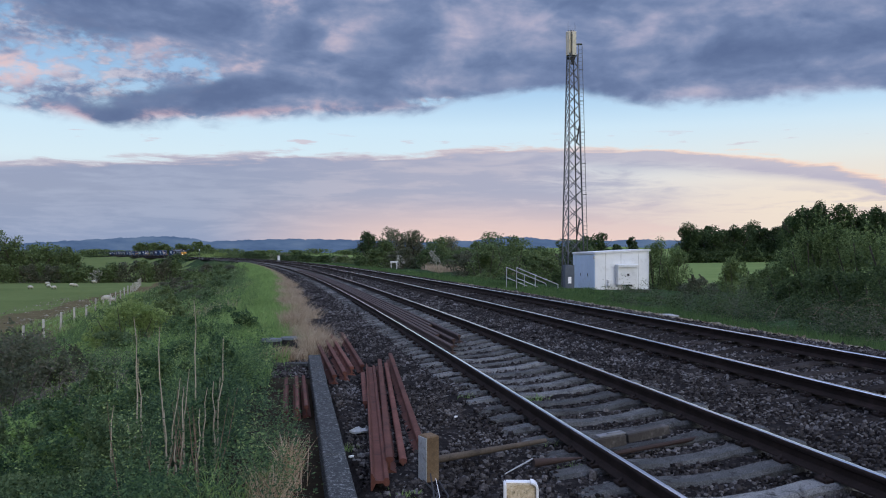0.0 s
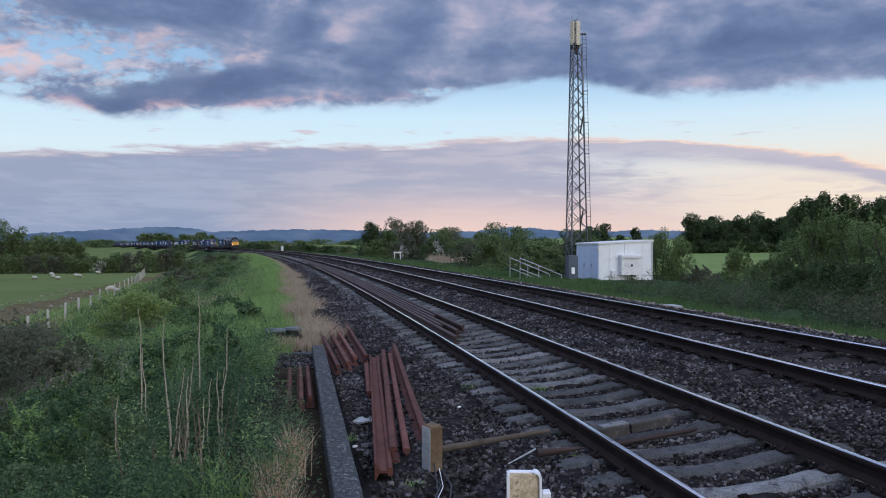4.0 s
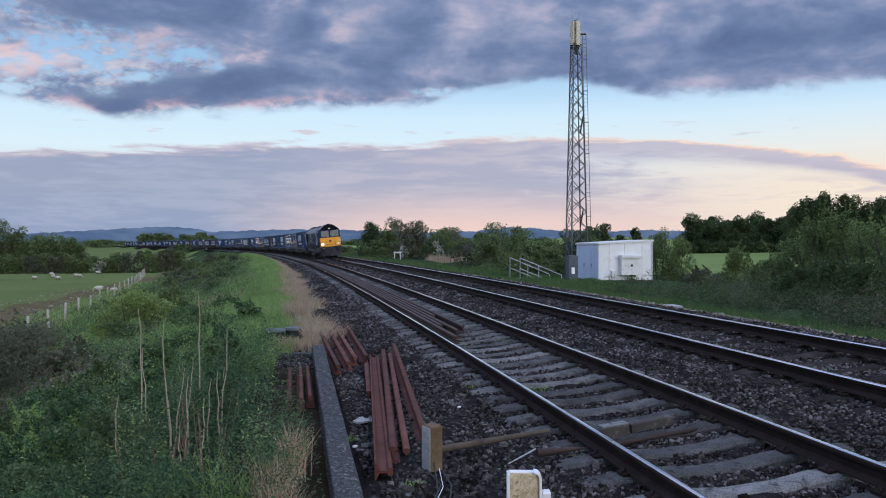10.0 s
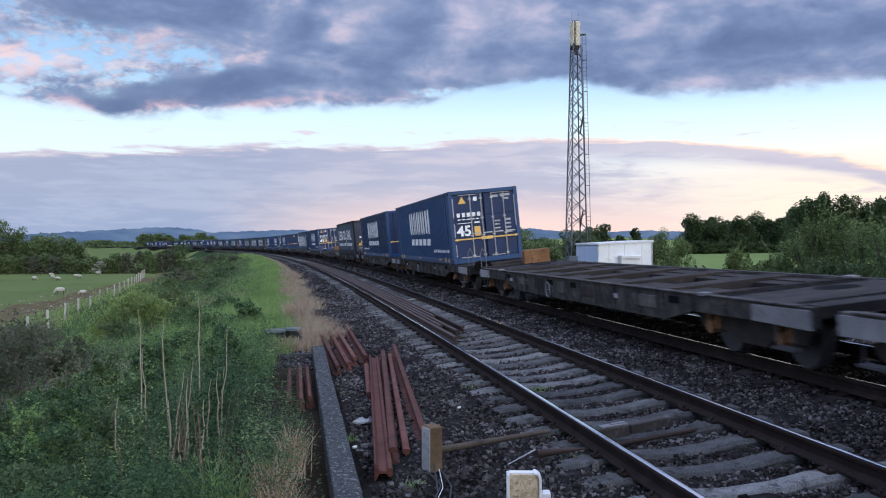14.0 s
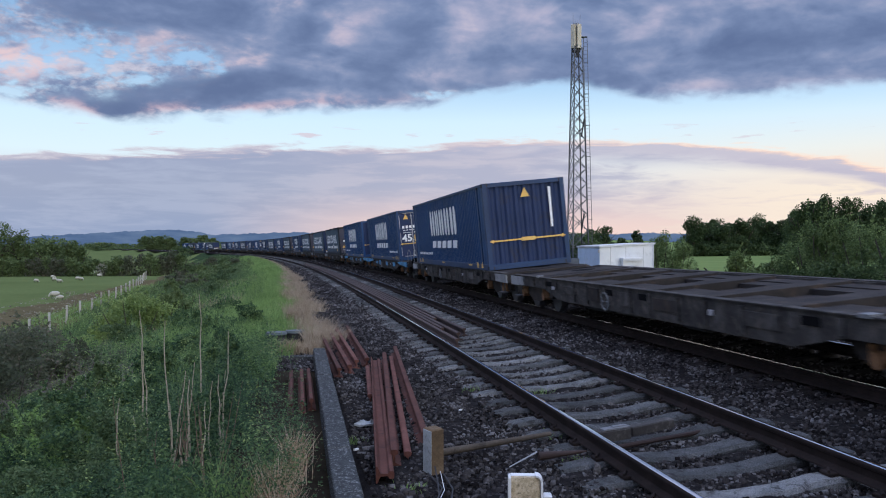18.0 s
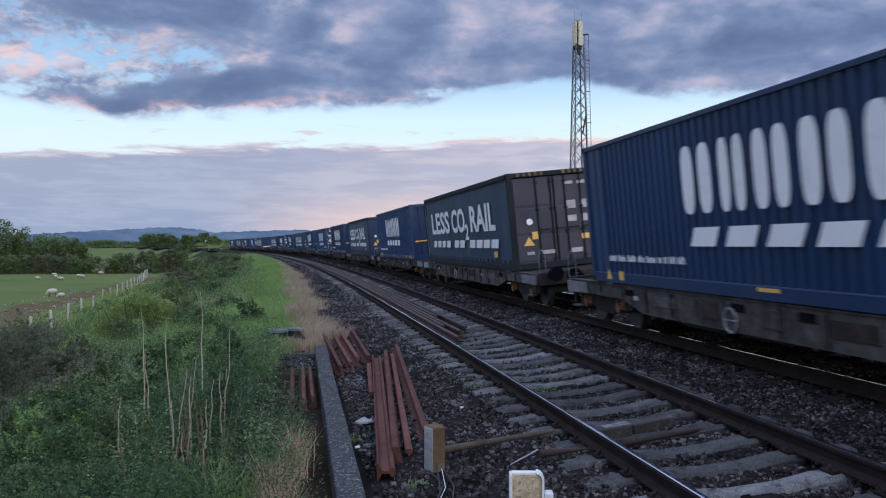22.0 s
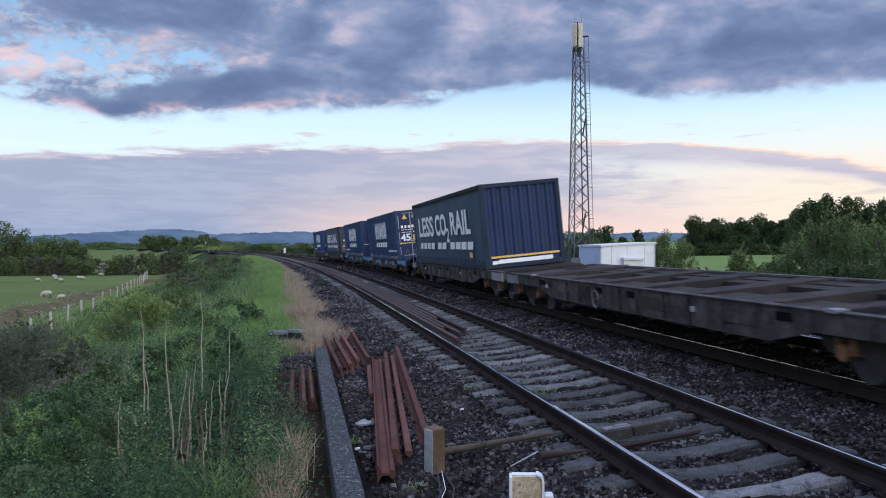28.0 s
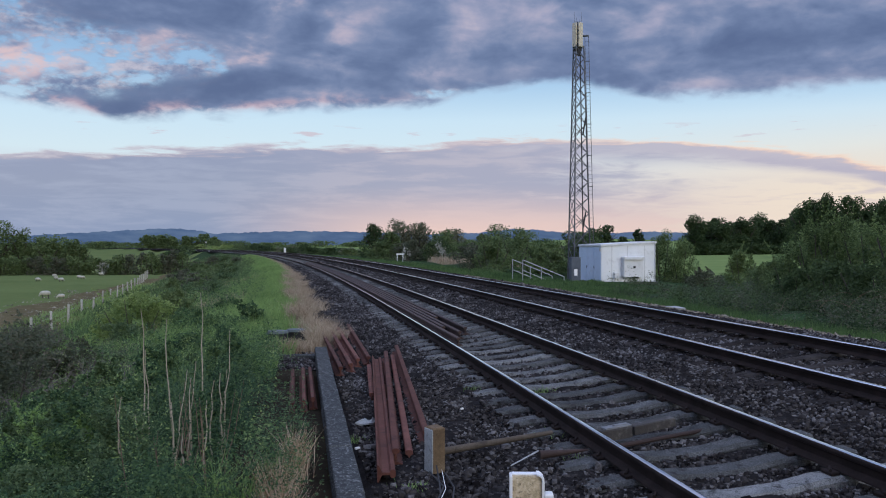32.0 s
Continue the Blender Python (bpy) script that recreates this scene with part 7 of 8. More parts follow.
def blades(name, X, Y, h, wd, lean, mat, label, category, Z=None):
    """Grass: bent two-piece blades rooted at X, Y."""
    clear = ~((X > -0.75) & (X < 0.30) & (Y > 17.7) & (Y < 19.75)) & ~((X > -0.30) & (X < 0.3) & (Y > 9.4) & (Y < 16.0))
    X, Y = X[clear], Y[clear]
    n = len(X)
    z = (terrain(X, Y) if Z is None else Z) - 0.02
    a = RNG.uniform(0, 2 * np.pi, n)
    h = h * RNG.uniform(0.55, 1.25, n)
    wv = np.stack([np.cos(a), np.sin(a), np.zeros(n)], 1) * (wd * RNG.uniform(0.7, 1.3, n))[:, None] / 2
    b = RNG.uniform(0, 2 * np.pi, n)
    ln = np.stack([np.cos(b), np.sin(b), np.zeros(n)], 1) * (lean * h * RNG.uniform(0.3, 1.2, n))[:, None]
    base = np.stack([X, Y, z], 1)
    up = np.zeros((n, 3))
    up[:, 2] = h
    mid = base + ln * 0.35 + up * 0.6
    tip = base + ln + up
    V = np.stack([base - wv, base + wv, mid + wv * 0.7, mid - wv * 0.7, tip], 1).reshape(-1, 3)
    k = 5 * np.arange(n)[:, None]
    Q = np.concatenate([k + np.array([[0, 1, 2, 3]]), k + np.array([[3, 2, 4, 4]])])
    F = np.concatenate([k + np.array([[0, 1, 2]]), k + np.array([[0, 2, 3]]), k + np.array([[3, 2, 4]])])
    return tagged(new(name, cloud_mesh(name, mat, V, F)), label, category, kind="stuff")


def strip(n, q0, q1, s0, s1, power=1.0, edge=0.0):
    """Random points in a strip along the line, thicker near the camera."""
    s = s0 + (s1 - s0) * RNG.uniform(0, 1, n) ** power
    q = RNG.uniform(q0, q1, n) + (edge * np.sin(s * 0.7) + 0.5 * edge * np.sin(s * 2.3 + 1) if edge else 0)
    bx = np.interp(s, np.arange(S0, S0 + len(LINE)), LINE_X)
    by = np.interp(s, np.arange(S0, S0 + len(LINE)), LINE_Y)
    return bx + q, by


def tufts(n, per, spread_, *a):
    """Points gathered in tufts along a strip."""
    X, Y = strip(n, *a)
    return np.repeat(X, per) + RNG.normal(0, spread_, n * per), np.repeat(Y, per) + RNG.normal(0, spread_ * 1.5, n * per)


def patchy(X, Y, scale, level, c=0.0):
    v = wave(X, Y, scale, scale * 1.7, c) + 0.6 * wave(X, Y, scale * 2.7, scale * 1.3, c + 2)
    k = v > level
    return X[k], Y[k]


# green verge and dry strip beside the near track
X, Y = tufts(980, 40, 0.13, -10.2, -7.05, 14, 60, 1.3, 0.25)
blades("verge_grass", X, Y, 0.34, 0.013, 0.55, M_GRASS, "bright green tufted grass on the bank's shoulder", "grass")
X, Y = strip(34000, -10.4, -6.85, 55, 190, 1.2, 0.2)
blades("verge_grass", X, Y, 0.36, 0.04, 0.5, M_GRASS, "bright green grass on the bank's shoulder", "grass")
X, Y = tufts(230, 72, 0.085, -6.98, -6.3, 18.3, 60, 1.3, 0.22)
blades("dry_grass", X, Y, 0.44, 0.011, 0.9, M_DRY, "straw-coloured dry grass beside the ballast", "dry grass")
X, Y = strip(9000, -6.85, -6.1, 55, 170, 1.2, 0.16)
blades("dry_grass", X, Y, 0.34, 0.035, 0.8, M_DRY, "straw-coloured dry grass beside the ballast", "dry grass")
for cx, cy, n, h, sp in ((0.02, 17.2, 1300, 0.24, 0.16), (0.35, 18.6, 1500, 0.30, 0.16), (-0.3, 16.9, 900, 0.24, 0.16),
                         (0.3, 20.4, 900, 0.34, 0.16), (0.55, 17.6, 900, 0.26, 0.12), (0.6, 19.8, 900, 0.28, 0.14)):
    X = cx + RNG.normal(0, sp, n)
    Y = cy + RNG.normal(0, sp * 1.8, n)
    blades("dry_grass_tuft", X, Y, h, 0.009, 0.75, M_DRY, "straw-coloured tuft of dry grass", "dry grass")
for cx, cy, n, h, sp in ((-0.12, 6.55, 420, 0.46, 0.06), (0.00, 7.75, 300, 0.42, 0.05), (-0.10, 5.9, 240, 0.42, 0.06)):
    X, Y = cx + RNG.normal(0, sp, n), cy + RNG.normal(0, sp * 1.6, n)
    blades("dry_grass_tuft", X, Y, h, 0.007, 0.45, M_TUFT, "brown tuft of dry grass beside the edging", "dry grass")
# rough grass over the whole bank
X, Y = strip(26000, -20.5, -8.2, 13, 70, 1.0)
blades("bank_grass", X, Y, 0.42, 0.014, 0.6, M_WEEDLIGHT, "rough dark green grass on the bank", "grass")
X, Y = strip(30000, -22, -9.5, 65, 260, 1.2)
blades("bank_grass", X, Y, 0.5, 0.06, 0.6, M_WEEDLIGHT, "rough dark green grass on the bank", "grass")
X, Y = patchy(*strip(30000, -14, -8.6, 12, 60, 1.1), 0.40, 0.25, 4.0)
blades("pale_grass", X, Y, 0.62, 0.008, 0.5, M_GRASS, "tall pale flowering grass among the weeds", "grass")
X, Y = patchy(*strip(14000, -15, -8.8, 16, 60, 1.1), 0.33, 0.75, 9.0)
blades("pale_grass", X, Y, 0.62, 0.008, 0.5, M_DRY, "bleached tall grass among the weeds", "grass")
X, Y = strip(14000, -24.5, -17.5, 34, 120, 1.0)
blades("field_margin", X, Y, 0.42, 0.03, 0.6, M_GRASS, "light green grass beside the field fence", "grass")
for cx, cy, n, sp in ((-0.42, 6.6, 170, 0.14), (-0.62, 6.6, 80, 0.12)):
    blades("green_tuft", cx + RNG.normal(0, sp, n), cy + RNG.normal(0, sp, n), 0.50, 0.009, 0.8, M_GRASS, "tuft of long green grass on the bank", "grass")
X = RNG.uniform(-9.8, -5.6, 5200)
Y = RNG.uniform(27, 41, 5200)
blades("bank_grass", X, Y, 0.50, 0.03, 0.6, M_GRASS, "light green grass in a dip of the bank", "grass")
# right-hand verge
X, Y = strip(24000, 3.2, 7.0, 9, 60, 1.1, 0.2)
blades("far_verge", X, Y, 0.30, 0.014, 0.5, M_VERGE, "green grass beyond the far track", "grass")
X, Y = strip(24000, 3.3, 9.5, 55, 200, 1.3, 0.2)
blades("far_verge", X, Y, 0.42, 0.045, 0.5, M_VERGE, "green grass beyond the far track", "grass")
X, Y = strip(9000, 6.5, 12, 38, 54, 1.0, 0.2)
blades("far_verge", X, Y, 0.20, 0.03, 0.5, M_VERGE, "green grass in front of the hut", "grass")


def weeds(name, n, q0, q1, s0, s1, h, leaf, per, mat, label, level=-9, scale=0.5, c=0.0, power=1.1, slim=0.20):
    """Leafy weeds in uneven mounds: stems in the ground, leaves scattered up each of them."""
    X, Y = strip(n, q0, q1, s0, s1, power)
    if level > -5:
        X, Y = patchy(X, Y, scale, level, c)
    keep = ~((X > -0.26) & (Y > 9.3) & (Y < 19.9)) & ~((X > -0.72) & (Y > 17.8) & (Y < 19.8)) & (X < 0.12) & ~(((X + 0.85) / 0.34) ** 2 + ((Y - 7.1) / 0.62) ** 2 < 1) & ~(((X + 3.7) / 0.75) ** 2 + ((Y - 16.6) / 1.4) ** 2 < 1)
    if q0 < 0:
        X, Y = X[keep], Y[keep]
    n = len(X)
    z = terrain(X, Y)
    # clumps a step or two across, with darker gaps between them
    cl = 0.5 * wave(X, Y, 1.1, 1.7, 3.0 + c) + 0.5 * wave(X, Y, 3.1, 2.3, 1.0 + c)
    keep = RNG.uniform(-0.75, 0.35, n) < cl
    X, Y, z, cl = X[keep], Y[keep], z[keep], cl[keep]
    n = len(X)
    hh = h * RNG.uniform(0.6, 1.2, n) * np.clip(0.85 + 0.9 * cl, 0.3, 1.7)
    P = np.repeat(np.stack([X, Y, z], 1), per, 0)
    t = RNG.uniform(0.12, 1.0, len(P)) ** 0.8
    P[:, 2] += np.repeat(hh, per) * t
    P[:, :2] += RNG.normal(0, 1, (len(P), 2)) * (np.repeat(hh, per) * slim * (1.2 - 0.8 * t))[:, None]
    V, Q = leaf_quads(P, leaf * (1.25 - 0.55 * t), 0.45, 0.5, 0.55)
    return tagged(new(name, cloud_mesh(name, mat, V, Q)), label, "weeds", kind="stuff")


weeds("nettles", 2600, -12.5, -6.85, 4.5, 13, 0.50, 0.034, 60, M_WEED, "dense dark green nettles and weeds on the bank", slim=0.20)
weeds("nettles", 1200, -15, -7.6, -9, 4.2, 0.36, 0.06, 26, M_WEED, "dense dark green nettles and weeds on the bank", power=1.0)
weeds("nettles", 700, -9.4, -6.95, 12, 16.5, 0.5, 0.05, 34, M_WEED, "dense dark green nettles and weeds on the bank")
weeds("nettles", 1500, -17, -9.2, 12, 26, 0.55, 0.060, 30, M_WEED, "dense dark green nettles and weeds on the bank")
weeds("tall_weeds", 620, -8.6, -6.95, 6, 16, 0.85, 0.032, 46, M_WEED, "tall fine-leaved weeds beside the edging", slim=0.09)
weeds("tall_weeds", 420, -10.8, -7.2, 7, 17, 0.95, 0.034, 44, M_LEAFPALE, "tall light green weeds in seed", 0.15, 0.9, 5.0, slim=0.06)
weeds("yellow_weeds", 900, -16, -8.2, 4, 34, 0.60, 0.045, 24, M_LEAFPALE, "yellow-green leafy weeds on the bank", 0.25, 0.45, 1.0)
weeds("weeds", 2400, -19, -8.8, 22, 75, 0.60, 0.11, 20, M_WEED, "dark green weeds on the bank")
weeds("weeds", 1400, -20, -9.2, 70, 220, 0.9, 0.30, 16, M_LEAF, "dark scrubby weeds on the bank", 0.1, 0.12, 1.0)
weeds("brambles", 420, -13.6, -10.8, 15, 24, 0.55, 0.06, 60, M_BRAMBLE, "dull brown-green brambles in a hollow of the bank")
weeds("brambles", 420, 6.4, 10.5, 11, 36, 0.85, 0.085, 60, M_LEAFDARK, "dark green brambles beyond the far track")
weeds("brambles", 420, 6.4, 10.5, 11, 36, 0.75, 0.075, 50, M_BRAMBLE, "dull brown-green brambles beyond the far track")
weeds("brambles", 560, 8.0, 15, 20, 40, 0.7, 0.10, 40, M_LEAFDARK, "dark brambles below the bushes")
weeds("brambles", 200, 10.0, 15, 30, 42, 0.4, 0.10, 40, M_BRAMBLE, "brown brambles below the bushes")
weeds("brambles", 60, 13.4, 15.2, 50.0, 51.6, 0.22, 0.09, 24, M_BRAMBLE, "brown brambles in front of the hut")

# bleached dead stalks
for i, (x, y, h, lean) in enumerate(((-1.54, 9.4, 1.64, -0.4), (-1.5, 9.4, 1.2, -0.8), (-1.22, 9.16, 1.47, -2.6), (-0.99, 9.61, 1.67, 0.4), (-0.74, 9.15, 1.29, 4.6), (-1.59, 8.39, 0.93, 0.6), (-1.17, 8.91, 0.98, 7.1), (-1.04, 9, 1.03, 3.1), (-0.81, 8.66, 0.87, 2.8), (-0.71, 8.86, 0.89, -1.4), (-1.46, 8.79, 0.65, -4.2), (-0.95, 7.88, 0.59, -1.9), (-0.99, 8.49, 0.93, 1), (-1.08, 8.31, 0.75, -2.4), (-0.83, 8.15, 0.76, 3.8), (-0.8, 9.46, 0.85, 6))):
    z = ground_z(x, y) - 0.05
    k = 6
    ring = [(math.cos(t * math.pi / 3), math.sin(t * math.pi / 3)) for t in range(6)]
    stn_ = []
    for j in range(k + 1):
        cx_, cy_, rr_ = math.sin(radians(lean)) * h * j / k + random.uniform(-0.018, 0.018), random.uniform(-0.012, 0.012), 0.008 * (1 - j / k) + 0.003
        stn_.append(lambda u, v, cx_=cx_, cy_=cy_, rr_=rr_, zz_=h * j / k: (cx_ + u * rr_, cy_ + v * rr_, zz_))
    sh = Shape().sweep(ring, stn_)
    px_thing("dead_stalk", "tall bleached dead plant stalk among the weeds", "stalk", sh, M_STALK, pose(x, y, z), "dead stalks")

r = random.Random(77)
for i in range(17):
    x, y = -0.85 + r.uniform(-0.34, 0.34), 7.1 + r.uniform(-0.5, 1.0)
    h, lean = r.uniform(0.55, 1.15), r.uniform(-9, 16)
    ring = [(math.cos(t * math.pi / 3), math.sin(t * math.pi / 3)) for t in range(6)]
    stn_ = []
    for j in range(5):
        cx_, cy_, rr_ = math.sin(radians(lean)) * h * j / 4 + r.uniform(-0.012, 0.012), r.uniform(-0.012, 0.012), 0.0062 * (1 - j / 5)
        stn_.append(lambda u, v, cx_=cx_, cy_=cy_, rr_=rr_, zz_=h * j / 4: (cx_ + u * rr_, cy_ + v * rr_, zz_))
    px_thing("dead_stalk", "thin red-brown dead stem among the weeds", "stalk", Shape().sweep(ring, stn_), M_STALK2, pose(x, y, ground_z(x, y) - 0.04), "dead stalks")

# bare stems arching out of the brambles beyond the far track
for i, (x, y, z0, reach, rise, turn) in enumerate(((13.2, 20.2, 0.1, 1.1, 0.75, 10), (13.7, 19.8, 0.1, 0.9, 0.85, -20), (14.2, 20.0, 0.0, 1.2, 0.6, 150), (14.9, 19.4, 0.0, 0.8, 0.8, 170), (12.6, 21.0, 0.0, 0.7, 0.6, 40))):
    sh = Shape()
    last = None
    for j in range(9):
        t = j / 8
        pt = (reach * t * math.cos(radians(turn)), reach * t * math.sin(radians(turn)), 0.68 * rise * math.sin(math.pi * (0.08 + 0.62 * t)))
        if last:
            sh.tube(last, pt, 0.0055 - 0.0004 * j, n=5)
        last = pt
    px_thing("bare_stem", "brown bare bramble stem arching over the brambles", "stem", sh, M_STALK2, pose(x, y, z0), "bare bramble stems")
# small weeds among the sleepers and by the scrap rails
for cx, cy, n, h, sp in ((2.72, 9.0, 60, 0.07, 0.06), (3.3, 11.4, 90, 0.08, 0.10), (1.02, 7.3, 45, 0.05, 0.08), (2.66, 7.9, 60, 0.06, 0.06), (0.62, 9.2, 60, 0.06, 0.06), (2.5, 12.2, 50, 0.07, 0.06)):
    X, Y = cx + RNG.normal(0, sp, n), cy + RNG.normal(0, sp, n)
    blades("small_weed", X, Y, h, 0.007, 0.9, M_GRASS, "small green weed growing in the ballast", "weed", Z=bed_height(lateral(X, Y)) - 0.01)

# bushes on the bank
for i, (x, y, w_, h) in enumerate(((-1.9, 22.0, 1.1, 0.6), (-1.2, 24.0, 1.3, 0.6), (-2.6, 25.5, 1.4, 0.7), (-3.4, 29.0, 1.6, 0.8), (-2.2, 31.5, 1.5, 0.6), (-1.4, 18.4, 0.9, 0.55), (-2.4, 19.5, 1.2, 0.65))):
    bush(x, y, w_, w_, h, 0.06, 2400, M_WEED, "dark green weed clump on the bank's shoulder", "weed_clump", "weeds", seed=800 + i, trunk=0.0, lobes=11, group="weed clumps on the bank", shoots=9)
bush(-5.3, 30.5, 2.9, 2.6, 1.8, 0.075, 8000, M_LEAFPALE, "yellow-green leafy bush on the bank", seed=1, trunk=0.0)
bush(-6.1, 31.5, 2.2, 2.0, 1.4, 0.075, 4500, M_LEAFPALE, "yellow-green leafy bush on the bank", seed=3, trunk=0.0)
bush(-4.5, 31.0, 1.9, 1.8, 1.3, 0.075, 4000, M_LEAFPALE, "yellow-green leafy bush on the bank", seed=12, trunk=0.0)
bush(-5.2, 28.2, 2.4, 2.0, 1.0, 0.07, 4500, M_WEEDLIGHT, "light green weedy bush on the bank", seed=13, trunk=0.0)
bush(-4.2, 34.0, 2.4, 2.4, 1.2, 0.085, 5000, M_LEAF, "green leafy bush on the bank", seed=2, trunk=0.1)
for i, (x, y, w_, h) in enumerate(((-5.5, 19.6, 2.9, 1.7), (-6.4, 22.6, 3.0, 1.6), (-5.2, 16.8, 2.8, 1.6), (-4.5, 18.6, 1.9, 1.1), (-7.2, 20.4, 2.6, 1.5))):
    bush(x, y, w_, w_, h, 0.065, 7000, M_BRAMBLE, "low brown bramble bush on the bank", seed=4 + i, trunk=0.0, lobes=20)
# dead bramble canes in the hollow
r = random.Random(19)
canes = Shape()
for i in range(260):
    x, y = r.gauss(-3.5, 0.55), r.gauss(15.6, 1.1)
    z, reach, rise, turn = ground_z(x, y), r.uniform(0.3, 0.9), r.uniform(0.35, 0.8), r.uniform(0, 6.28)
    last = None
    for k in range(6):
        t = k / 5
        pt = (x + reach * t * math.cos(turn), y + reach * t * math.sin(turn), z - 0.05 + rise * math.sin(math.pi * (0.05 + 0.68 * t)))
        if last:
            canes.tube(last, pt, 0.006 - 0.0007 * k, n=4, cap=False)
        last = pt
px_thing("dead_canes", "tangle of grey dead bramble canes in a hollow", "canes", canes, M_CANE, kind="stuff")
r = random.Random(47)
for i in range(52):
    y = 6.0 + 9.5 * r.random() ** 1.2
    x = r.uniform(-0.44 * y - 1.0, -0.75)
    w_ = r.uniform(0.6, 1.5)
    bush(x, y, w_, w_, r.uniform(0.40, 0.85), 0.0042 * y, 3400, r.choice((M_WEED, M_WEED, M_WEEDLIGHT)), "leafy green weed clump on the bank", "weed_clump", "weeds", seed=500 + i, trunk=0.0, lobes=11, group="weed clumps on the bank", shoots=9)
for i in range(9):
    y = r.uniform(9.6, 11.8)
    x = r.uniform(-3.5, -2.3)
    bush(x, y, 1.0, 1.0, r.uniform(0.5, 0.8), 0.036, 2600, r.choice((M_WEEDLIGHT, M_GRASS)), "light green weed clump on the bank", "weed_clump", "weeds", seed=560 + i, trunk=0.0, lobes=11, group="weed clumps on the bank", shoots=9)
r = random.Random(33)
for i in range(18):
    s = r.uniform(50, 76)
    q = r.uniform(-15.0, -10.6)
    lx, ly, _ = line(s)
    w_ = r.uniform(1.6, 3.0)
    bush(lx + q, ly, w_, w_, r.uniform(0.5, 1.0), 0.11, 1300, r.choice((M_BRAMBLE, M_WEEDLIGHT, M_LEAF, M_WEEDLIGHT)), "low scrubby bush on the embankment slope", seed=400 + i, trunk=0.03, lobes=12, group="scrub on the bank")
r = random.Random(9)
for i in range(26):
    s = r.uniform(74, 210)
    q = r.uniform(-19.5, -10.5)
    lx, ly, _ = line(s)
    w_ = r.uniform(2.5, 5.0)
    bush(lx + q, ly, w_, w_, r.uniform(0.9, 1.7), 0.26, 1300, r.choice((M_LEAF, M_WEEDLIGHT, M_BRAMBLE, M_BRAMBLE)), "dark scrubby bush on the embankment slope", seed=20 + i, trunk=0.05, lobes=10, group="scrub on the bank")

# right-hand bushes: azimuth right of the rails, distance, width, height
for i, (a_, D_, w_, h, mat, lab, sh_) in enumerate((
        (28.7, 47.5, 2.0, 2.1, M_SHOOT, "green bush with arching shoots", 9), (30.2, 45.0, 2.6, 1.9, M_LEAF, "green hawthorn bush beyond the line", 10),
        (31.7, 42.0, 2.8, 2.7, M_SHOOT, "green leafy bush beyond the line", 14), (33.1, 40.0, 2.8, 3.3, M_SHOOT, "tall green bush with upright shoots", 26),
        (34.5, 39.5, 3.0, 3.5, M_SHOOT, "tall green bush with upright shoots", 26), (36.1, 38.0, 3.4, 3.3, M_SHOOT, "tall green bush with upright shoots", 22),
        (38.2, 36.0, 4.0, 3.4, M_SHOOT, "tall green leafy bush", 16), (40.5, 34.0, 4.0, 3.6, M_LEAF, "tall green leafy bush", 12),
        (32.0, 36.0, 2.6, 1.6, M_LEAFDARK, "low dark bush beyond the line", 8), (34.0, 33.5, 3.0, 1.8, M_LEAFDARK, "dark green bush beyond the line", 8),
        (36.2, 31.0, 3.2, 1.9, M_LEAFDARK, "dark green bush beyond the line", 8), (38.8, 28.0, 3.2, 2.2, M_LEAFDARK, "dark green bush beyond the line", 8),
        (23.8, 62.0, 2.8, 3.5, M_SHOOT, "slender green bush beside the hut", 0), (25.0, 61.0, 2.8, 3.0, M_SHOOT, "green bush beside the hut", 0),
        (26.3, 57.0, 2.6, 1.1, M_BRAMBLE, "low brown bramble bush beside the hut", 6), (27.9, 52.0, 2.6, 0.9, M_BRAMBLE, "low brown bramble bush beyond the line", 6),
        (39.7, 26.6, 3.2, 1.3, M_BRAMBLE, "low brown bramble bush beyond the line", 6))):
    bush(D_ * math.sin(radians(a_)), D_ * math.cos(radians(a_)), w_, w_ * 0.9, h, 0.095, int(4200 + 1500 * h), mat, lab, seed=60 + i, trunk=0.0, lobes=26, shoots=sh_)
for i, (x, y, w_, h, mat) in enumerate(((16.5, 72, 5, 3.2, M_LEAF), (20.0, 76, 6, 4.0, M_LEAF), (23.5, 70, 5, 3.7, M_LEAFDARK), (19.5, 66, 4, 2.6, M_LEAF), (27, 78, 6, 4.0, M_LEAF), (22, 90, 7, 4.8, M_LEAF), (17.0, 84, 5, 2.6, M_BRAMBLE))):
    bush(x, y, w_, w_, h, 0.20, 3600, mat, "green bushes behind the steps", seed=90 + i, trunk=0.05, lobes=16)
for i, (x, y, w_, h, mat, n) in enumerate(((13.2, 146, 5.6, 6.2, M_LEAFDARK, 5200), (16.6, 152, 6.0, 5.0, M_LEAF, 5000), (19.0, 158, 7.0, 7.4, M_PALETREE, 5600), (22.5, 157, 7.0, 6.9, M_PALETREE, 6000), (25.5, 150, 6.5, 5.6, M_LEAF, 4200),
                                        (29.0, 156, 7.5, 6.0, M_PALETREE, 6000), (33.0, 150, 7.5, 5.3, M_LEAF, 5200), (37.0, 146, 7.5, 5.2, M_LEAFDARK, 5200), (31, 128, 7, 3.9, M_LEAF, 4200), (27, 134, 6, 3.5, M_LEAF, 4200), (41, 140, 8, 4.9, M_LEAFDARK, 5200))):
    bush(x, y, w_, w_, h, 0.30, n, mat, "mature green tree in a thicket beside the line" if h > 6 else "green thicket tree beside the line", "tree", "tree", seed=110 + i, trunk=0.03, lobes=36)
bush(17.0, 133, 1.8, 1.6, 2.2, 0.14, 420, M_BLOSSOM, "small hawthorn in pale blossom", seed=140, trunk=0.15, lobes=10)
